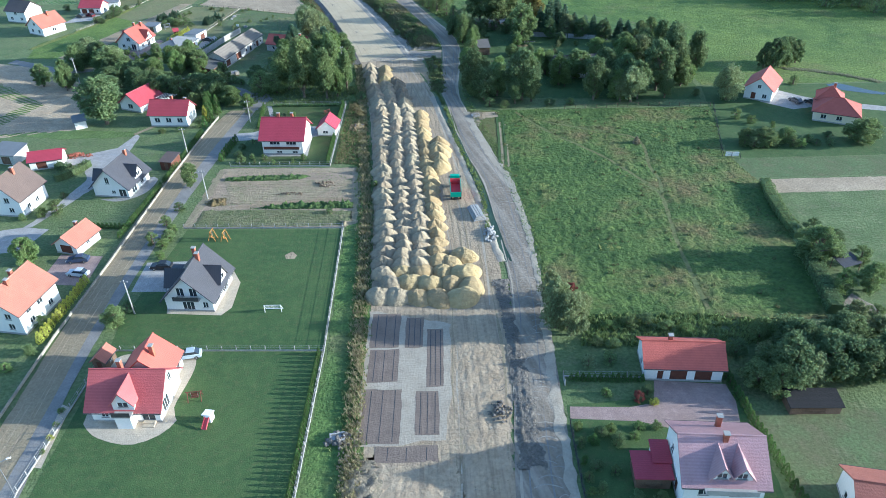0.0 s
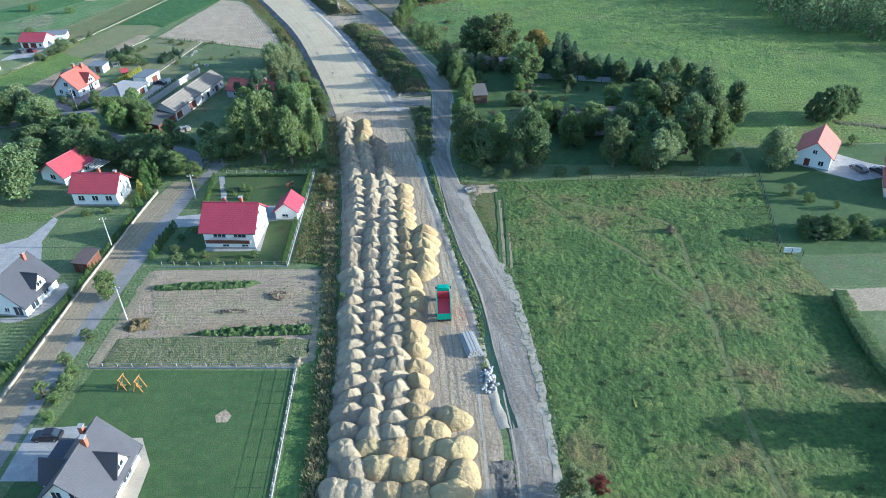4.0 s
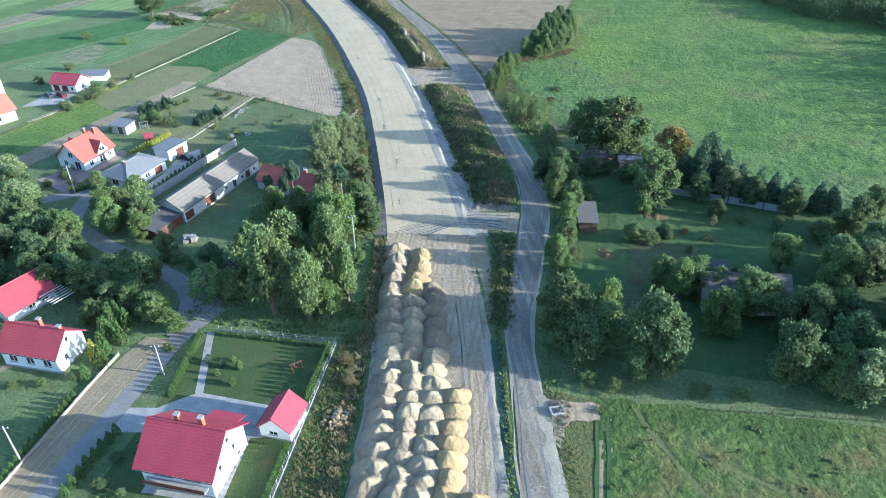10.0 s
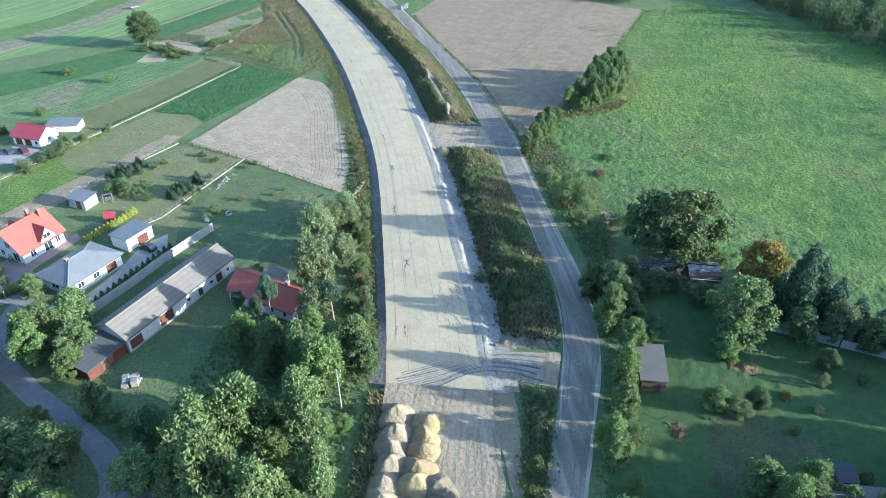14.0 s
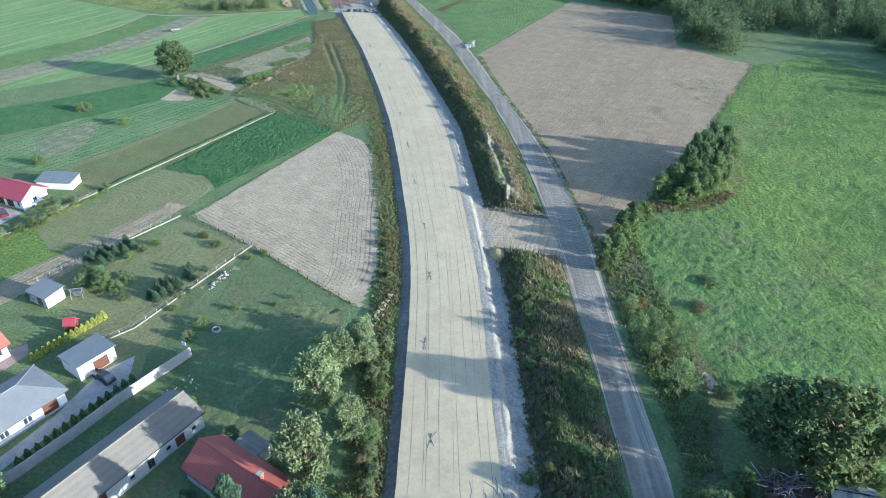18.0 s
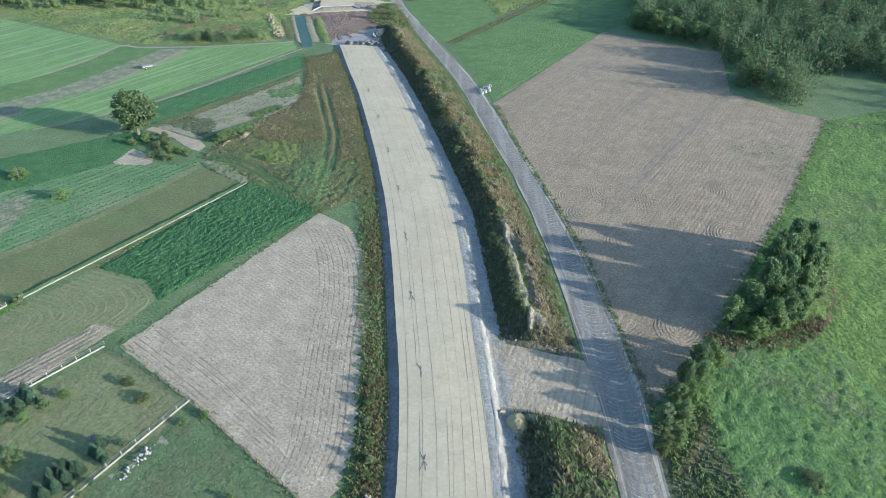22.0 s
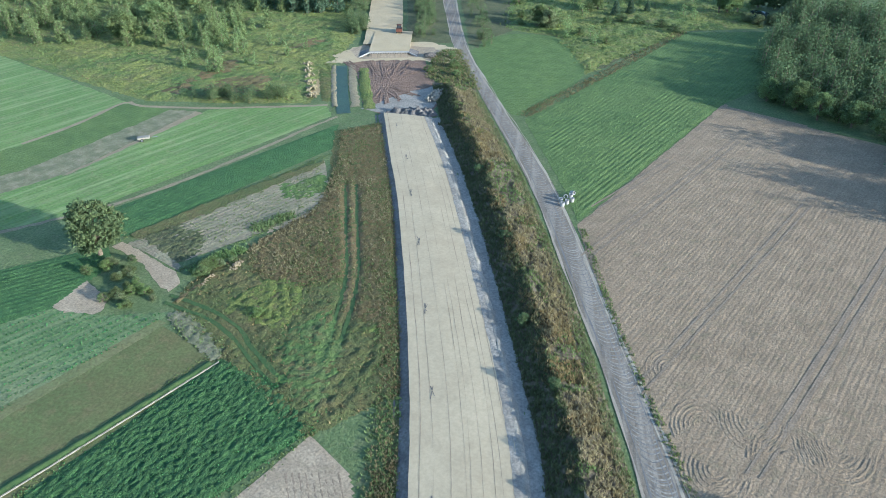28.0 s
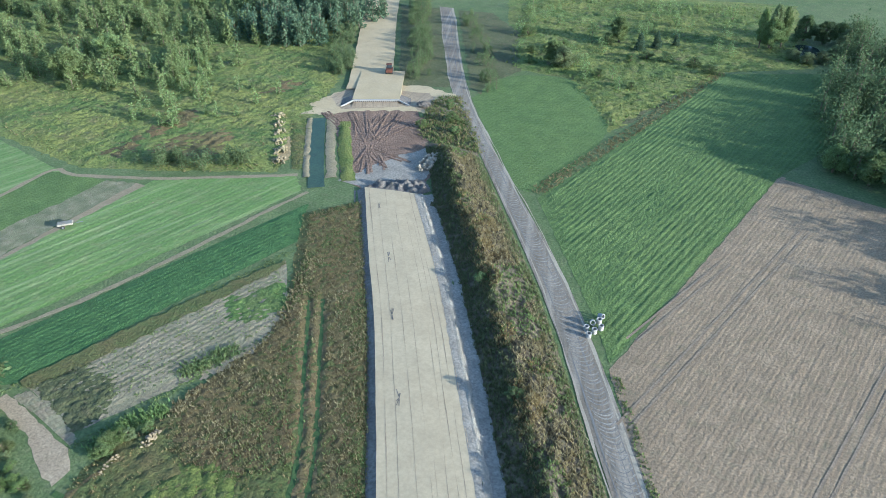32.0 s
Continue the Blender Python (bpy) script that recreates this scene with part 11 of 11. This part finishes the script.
for a0, n in (((-176, 505.5), 4), ((-170.5, 508.5), 5), ((-165.5, 509.5), 4), ((-160, 511.5), 4), ((-155.4, 513), 4), ((-149, 513), 3), ((-149.5, 478.6), 4), ((-146.4, 478), 4), ((-143.6, 482), 4), ((-140, 487), 3)):
    for k in range(n):
        e0 = Vector(a0) + Vector((rx.uniform(-1.4, 1.4), rx.uniform(-1, 1)))
        e1 = HUB + (Vector(a0) - HUB) * rx.uniform(0.05, 0.4) + Vector((rx.uniform(-2.2, 2.2), rx.uniform(-2.2, 2.2)))
        mid = (e0 + e1) / 2 + Vector((rx.uniform(-0.8, 0.8), rx.uniform(-0.8, 0.8)))
        ribbon("excavation_rut", [tuple(e0), tuple(mid), tuple(e1)], [(-0.35, 0.07), (-0.1, 0.17), (0.15, 0.15), (0.4, 0.07)], "excav", "ridge of brown earth left by a machine", "earth ridge", 0.3, 0.15)
tp = empty("trailer", pose(-193.2, 428.5, 0.04, 0, 0, -45), "white farm trailer parked on the field track", "trailer")
part("bed", box((-0.8, -1.6, 0.7), (0.8, 1.6, 1.1), bevel=0.04), "fencestone", tp)
part("drawbar", box((-0.06, 2.2, 0.6), (0.06, 3.6, 0.7)), "steel", tp)
for sx in (-0.9, 0.9):
    wheel(tp, sx, -0.5, 0.4, 0.22)

for o_ in (-0.8, 0.8):
    ribbon("wheel_path", [(15.3 + o_, 186), (14.9 + o_, 172), (14.1 + o_, 157)], [(-0.3, 0.09), (0, 0.08), (0.3, 0.09)], "lawn", "dark green wheel path through the meadow", "path", 0.3)
rubble("clods", -35.8, 144.9, 3.4, 0.7, 36, "soildark", "dark turned clods in the garden", (0.15, 0.32))
rubble("clods", -28.4, 149.2, 2.6, 1.5, 40, "soildark", "dark turned clods in the garden", (0.15, 0.34))
rubble("broken_boards", 28.6, 250.6, 3.6, 0.5, 36, "oldgrey", "broken grey boards under the maple", (0.1, 0.3))
ps = empty("pallet_stack", pose(-68.1, 225, 0.03, 0, 0, 22), "pale bricks and boards stacked on pallets", "pallet stack")
for i in range(4):
    x, y = (i % 2) * 1.5 - 0.75, (i // 2) * 1.5 - 0.75
    part("pallet", box((x - 0.6, y - 0.6, 0), (x + 0.6, y + 0.6, 0.14)), "wood", ps)
    part("brick_block", box((x - 0.55, y - 0.55, 0.14), (x + 0.55, y + 0.5, 0.7 + 0.16 * ((i * 7) % 4)), pose(0, 0, 0, 0, 0, 3 * i), 0.04), "fencestone", ps)
lp = empty("log_pile", pose(-55.5, 218.2, 0.03, 0, 0, 70), "loose pile of grey logs and branches", "log pile")
lr = random.Random(31)
for i in range(34):
    x, z, a = lr.uniform(-2.4, 2.4), lr.uniform(0.1, 0.9), lr.gauss(1.57, 0.5)
    ln = lr.uniform(0.7, 1.5)
    part("log", tube((x - ln * math.cos(a), lr.uniform(-1.4, 1.0) - ln * math.sin(a) * 0.6, z), (x + ln * math.cos(a), lr.uniform(-0.4, 0.6) + ln * math.sin(a), z * 0.8), 0.1, 0.07, 6), "bark" if i % 3 else "oldgrey", lp)
fp = empty("fire_pit", pose(-93.1, 291.6, 0.02), "round fire pit of dark stones on the lawn", "fire pit")
for i in range(12):
    a = i * math.pi / 6
    part("stone", box((-0.14, -0.1, 0), (0.14, 0.1, 0.22), pose(0.62 * math.cos(a), 0.62 * math.sin(a), 0, 0, 0, i * 30 + 90), 0.06), "roadedge", fp)
part("ash_bed", slab([(0.5 * math.cos(a), 0.5 * math.sin(a), 0.08) for a in np.linspace(0, 5.76, 12)], 0.07), "roadedge", fp, "grey ash")
# ---- garden things ----
gl_ = empty("football_goal", pose(-31.5, 101.8, 0.03), "white metal football goal on the lawn", "football goal")
for a_, b_ in (((-1.5, 0, 0), (-1.5, 0, 1.6)), ((1.5, 0, 0), (1.5, 0, 1.6)), ((-1.5, 0, 1.6), (1.5, 0, 1.6)), ((-1.5, 0, 1.6), (-1.5, 1.0, 0)), ((1.5, 0, 1.6), (1.5, 1.0, 0)), ((-1.5, 1.0, 0.03), (1.5, 1.0, 0.03))):
    part("bar", tube(a_, b_, 0.06, n=8), "frame", gl_)
bm = bmesh.new()
for i in range(13):
    x = -1.5 + i * 0.25
    add_tube(bm, (x, 0, 1.58), (x, 1.0, 0.03), 0.012, n=4, caps=False)
for i in range(6):
    add_tube(bm, (-1.5, i * 0.2, 1.58 - i * 0.31), (1.5, i * 0.2, 1.58 - i * 0.31), 0.012, n=4, caps=False)
part("net", bm, "frame", gl_)
patch("sandpit", [(-31.4, 121.2), (-30.2, 119.8), (-30.6, 118.6), (-32.2, 118.6), (-32.8, 120)], 0.04, "strip", "round bare sand patch in the lawn", "sand", 0.1, True)


def a_frame(x, y, yaw, mat, label, name="swing", w=2.4, h=2.1):
    ob = empty(name, pose(x, y, 0.03, 0, 0, yaw), label, name.replace("_", " "))
    for sx in (-w / 2, w / 2):
        for sy in (-0.8, 0.8):
            part("leg", tube((sx, sy, 0), (sx, 0, h), 0.07, n=6), mat, ob)
    part("top_beam", tube((-w / 2 - 0.3, 0, h), (w / 2 + 0.3, 0, h), 0.08, n=6), mat, ob)
    part("seat", box((-w / 2 + 0.4, -0.35, 0.5), (w / 2 - 0.4, 0.3, 0.58), bevel=0.02), mat, ob)
    part("backrest", box((-w / 2 + 0.4, 0.3, 0.58), (w / 2 - 0.4, 0.36, 1.0)), mat, ob)
    for sx in (-w / 2 + 0.5, w / 2 - 0.5):
        part("chain", tube((sx, 0, 0.55), (sx, 0, h), 0.025, n=5), "steel", ob)
    return ob


a_frame(-39.6, 80.8, 8, "redwood", "red-brown wooden garden swing seat on the lawn", "garden_swing", 2.0, 1.5)
a_frame(-48.9, 126.4, 80, "yellow_wood", "orange wooden climbing frame on the lawn", "climbing_frame", 1.2, 2.3)
a_frame(-46.2, 126.0, 80, "yellow_wood", "orange wooden climbing frame on the lawn", "climbing_frame", 1.2, 2.3)
a_frame(-106.6, 277.5, 30, "steel", "small metal garden swing", "garden_swing", 2.0, 1.9)
a_frame(-33.4, 190.8, 40, "redwood", "red painted garden carousel swing", "garden_swing", 1.6, 1.3)
sl = empty("slide", pose(-36.3, 75.6, 0.03, 0, 0, -10), "red plastic slide on a small white play house", "slide")
part("tower", box((-0.55, 0.2, 0), (0.55, 1.4, 1.3), bevel=0.06), "frame", sl)
part("tower_roof", slab([(-0.7, 0.1, 1.7), (0.7, 0.1, 1.7), (0.7, 1.5, 1.45), (-0.7, 1.5, 1.45)], 0.15), "frame", sl)
part("chute", slab([(-0.3, 0.2, 1.05), (0.3, 0.2, 1.05), (0.3, -1.3, 0.12), (-0.3, -1.3, 0.12)], 0.08), "red_paint", sl)
for sx in (-0.34, 0.34):
    part("chute_side", slab([(sx - 0.05, 0.2, 1.25), (sx + 0.05, 0.2, 1.25), (sx + 0.05, -1.3, 0.3), (sx - 0.05, -1.3, 0.3)], 0.25), "red_paint", sl)


def pole(x, y, h, lean=0.0, yaw=0, mat="concrete", label="weathered concrete power pole with a cross arm"):
    ob = empty("power_pole", pose(x, y, 0, lean, 0, yaw), label, "power pole")
    part("shaft", tube((0, 0, -0.2), (0, 0, h), 0.16, 0.09, 8), mat, ob)
    part("cross_arm", box((-0.7, -0.05, h - 0.5), (0.7, 0.05, h - 0.4)), "steel", ob)
    for sx in (-0.6, 0, 0.6):
        part("insulator", tube((sx, 0, h - 0.4), (sx, 0, h - 0.2), 0.05, n=6), "frame", ob)


for x, y, h, yw in ((-117.0, 221, 8.2, 30), (-56.8, 102.2, 7.6, 0), (-66.4, 167.4, 7.2, 10), (-54.4, 186.6, 6.4, 10), (-54.7, 143.6, 7.4, 0), (-32.8, 225.8, 8.2, 20), (-104.5, 241, 7.0, 30)):
    pole(x, y, h, 0, yw)
lamp = empty("street_lamp", pose(-59.4, 63.6, 0, 0, 0, 20), "slim grey street lamp by the lane", "street lamp")
part("shaft", tube((0, 0, 0), (0, 0, 6.5), 0.09, 0.06, 8), "steel", lamp)
part("arm", tube((0, 0, 6.4), (1.4, 0, 6.8), 0.04, n=6), "steel", lamp)
part("head", box((1.2, -0.12, 6.75), (1.8, 0.12, 6.9), bevel=0.03), "frame", lamp)
mast = empty("sign_board", pose(-77.0, 269.4, 0, 0, 0, -15), "white board on a post at the yard", "board")
part("post", tube((0, 0, 0), (0, 0, 3.4), 0.06, n=6), "steel", mast)
part("board", box((-0.5, -0.04, 2.6), (0.5, 0.04, 3.4)), "frame", mast)
sg = empty("sign_board", pose(70.3, 158.6, 0, 0, 0, -5), "plain pale board on the meadow fence", "board")
part("board", box((-1.6, -0.05, 0.3), (1.6, 0.05, 1.4)), "frame", sg)
bl = empty("block_stack", pose(-68.2, 225.2, 0.03, 0, 0, 30), "pile of pale building blocks on the grass", "block stack")
for lay in range(2):
    for i in range(4 - lay):
        for j in range(2):
            part("block", box((-1.5 + i * 0.75 + lay * 0.3, -0.7 + j * 0.7, lay * 0.5), (-0.85 + i * 0.75 + lay * 0.3, -0.1 + j * 0.7, lay * 0.5 + 0.46), pose(0, 0, 0, 0, 0, rs.uniform(-6, 6)), 0.03), "concrete", bl)
ww = empty("garden_wall", Matrix.Identity(4), "long pale grey rendered wall behind the conifers", "wall")
for a_, b_ in zip([(30.5, 257.4), (37.5, 255.8), (44.5, 254.2), (51.5, 252.4)], [(37.3, 255.85), (44.3, 254.25), (51.3, 252.45), (58, 250.6)]):
    a_, b_ = Vector((*a_, 0)), Vector((*b_, 0))
    d = b_ - a_
    part("panel", box((0, -0.1, 0), (d.length, 0.1, 1.6), Matrix.Translation(a_) @ Matrix.Rotation(math.atan2(d.y, d.x), 4, "Z")), "concrete", ww)
hs = empty("hay_stack", pose(49.0, 167.6, 0.03), "small pale hay stack on the meadow", "hay stack")
rng_ = np.random.RandomState(8)
zz = rng_.uniform(0, 1, 500)
aa = rng_.uniform(0, 6.283, 500)
pts_ = np.stack([(1 - zz ** 1.5) * 0.9 * np.cos(aa), (1 - zz ** 1.5) * 0.9 * np.sin(aa), zz * 1.8], 1)
vs_ = leaf_cards(pts_, 0.22, rng_)
mesh_ob("straw", vs_.tolist(), np.arange(len(vs_)).reshape(-1, 4).tolist(), "straw", hs)
tagged(mesh_ob("hay_strip", [(48.2, 153, 0.035), (49.2, 153, 0.035), (49.4, 158, 0.035), (48.6, 158, 0.035)], [(0, 1, 2, 3)], "brownfield"), "flattened strip of dry hay", "hay", kind="stuff")
cs = empty("rubbish_heap", pose(75.4, 111.2, 0, 0, 0, 20), "dark tarpaulin shelter among the trees", "shelter")
part("tarpaulin", slab([(-2.2, -1.6, 1.9), (2.2, -1.6, 1.9), (2.2, 1.6, 2.5), (-2.2, 1.6, 2.5)], 0.06), "dark", cs)
for sx in (-2, 2):
    for sy in (-1.4, 1.4):
        part("post", tube((sx, sy, 0), (sx, sy, 1.9 + (sy + 1.6) * 0.19), 0.07, n=6), "wood", cs)
for x, y in ((-44.2, 191), (-45.6, 187.6)):
    tree("bush", x, y, 1.6, 0.6, "leaf_light", "small young fruit tree in the garden")
tree("bush", -48.4, 190.4, 1.9, 0.9, "needle", "small blue-green garden spruce", "conifer")
roofbeam = empty("skeleton_roof", pose(-82.8, 201.5, 0, 0, 0, -24), "bare wooden rafters beside the red-roofed farmhouse", "roof frame")
for i in range(8):
    part("rafter", box((-3 + i * 0.8, -2.2, 2.4), (-2.88 + i * 0.8, 2.2, 2.55)), "plaster_old", roofbeam)
for sx in (-3, 2.6):
    for sy in (-2, 2):
        part("post", box((sx, sy - 0.08, 0), (sx + 0.16, sy + 0.08, 2.4)), "wood", roofbeam)

bp = random.Random(12)
br_ = empty("brush_pile", pose(-53.6, 217, 0), "dark pile of cut branches beside the lane", "brush pile")
for k in range(54):
    a, ln = bp.uniform(0, 3.14), bp.uniform(0.8, 2.0)
    x, y = bp.gauss(0, 1.5), bp.gauss(0, 2.2)
    z = max(0.05, 1.1 - 0.3 * math.hypot(x, y) + bp.uniform(-0.2, 0.3))
    part("branch", tube((x - ln * math.cos(a), y - ln * math.sin(a), max(0.04, z - 0.2)), (x + ln * math.cos(a), y + ln * math.sin(a), z + 0.1), 0.06, 0.02, 5), "bark", br_)
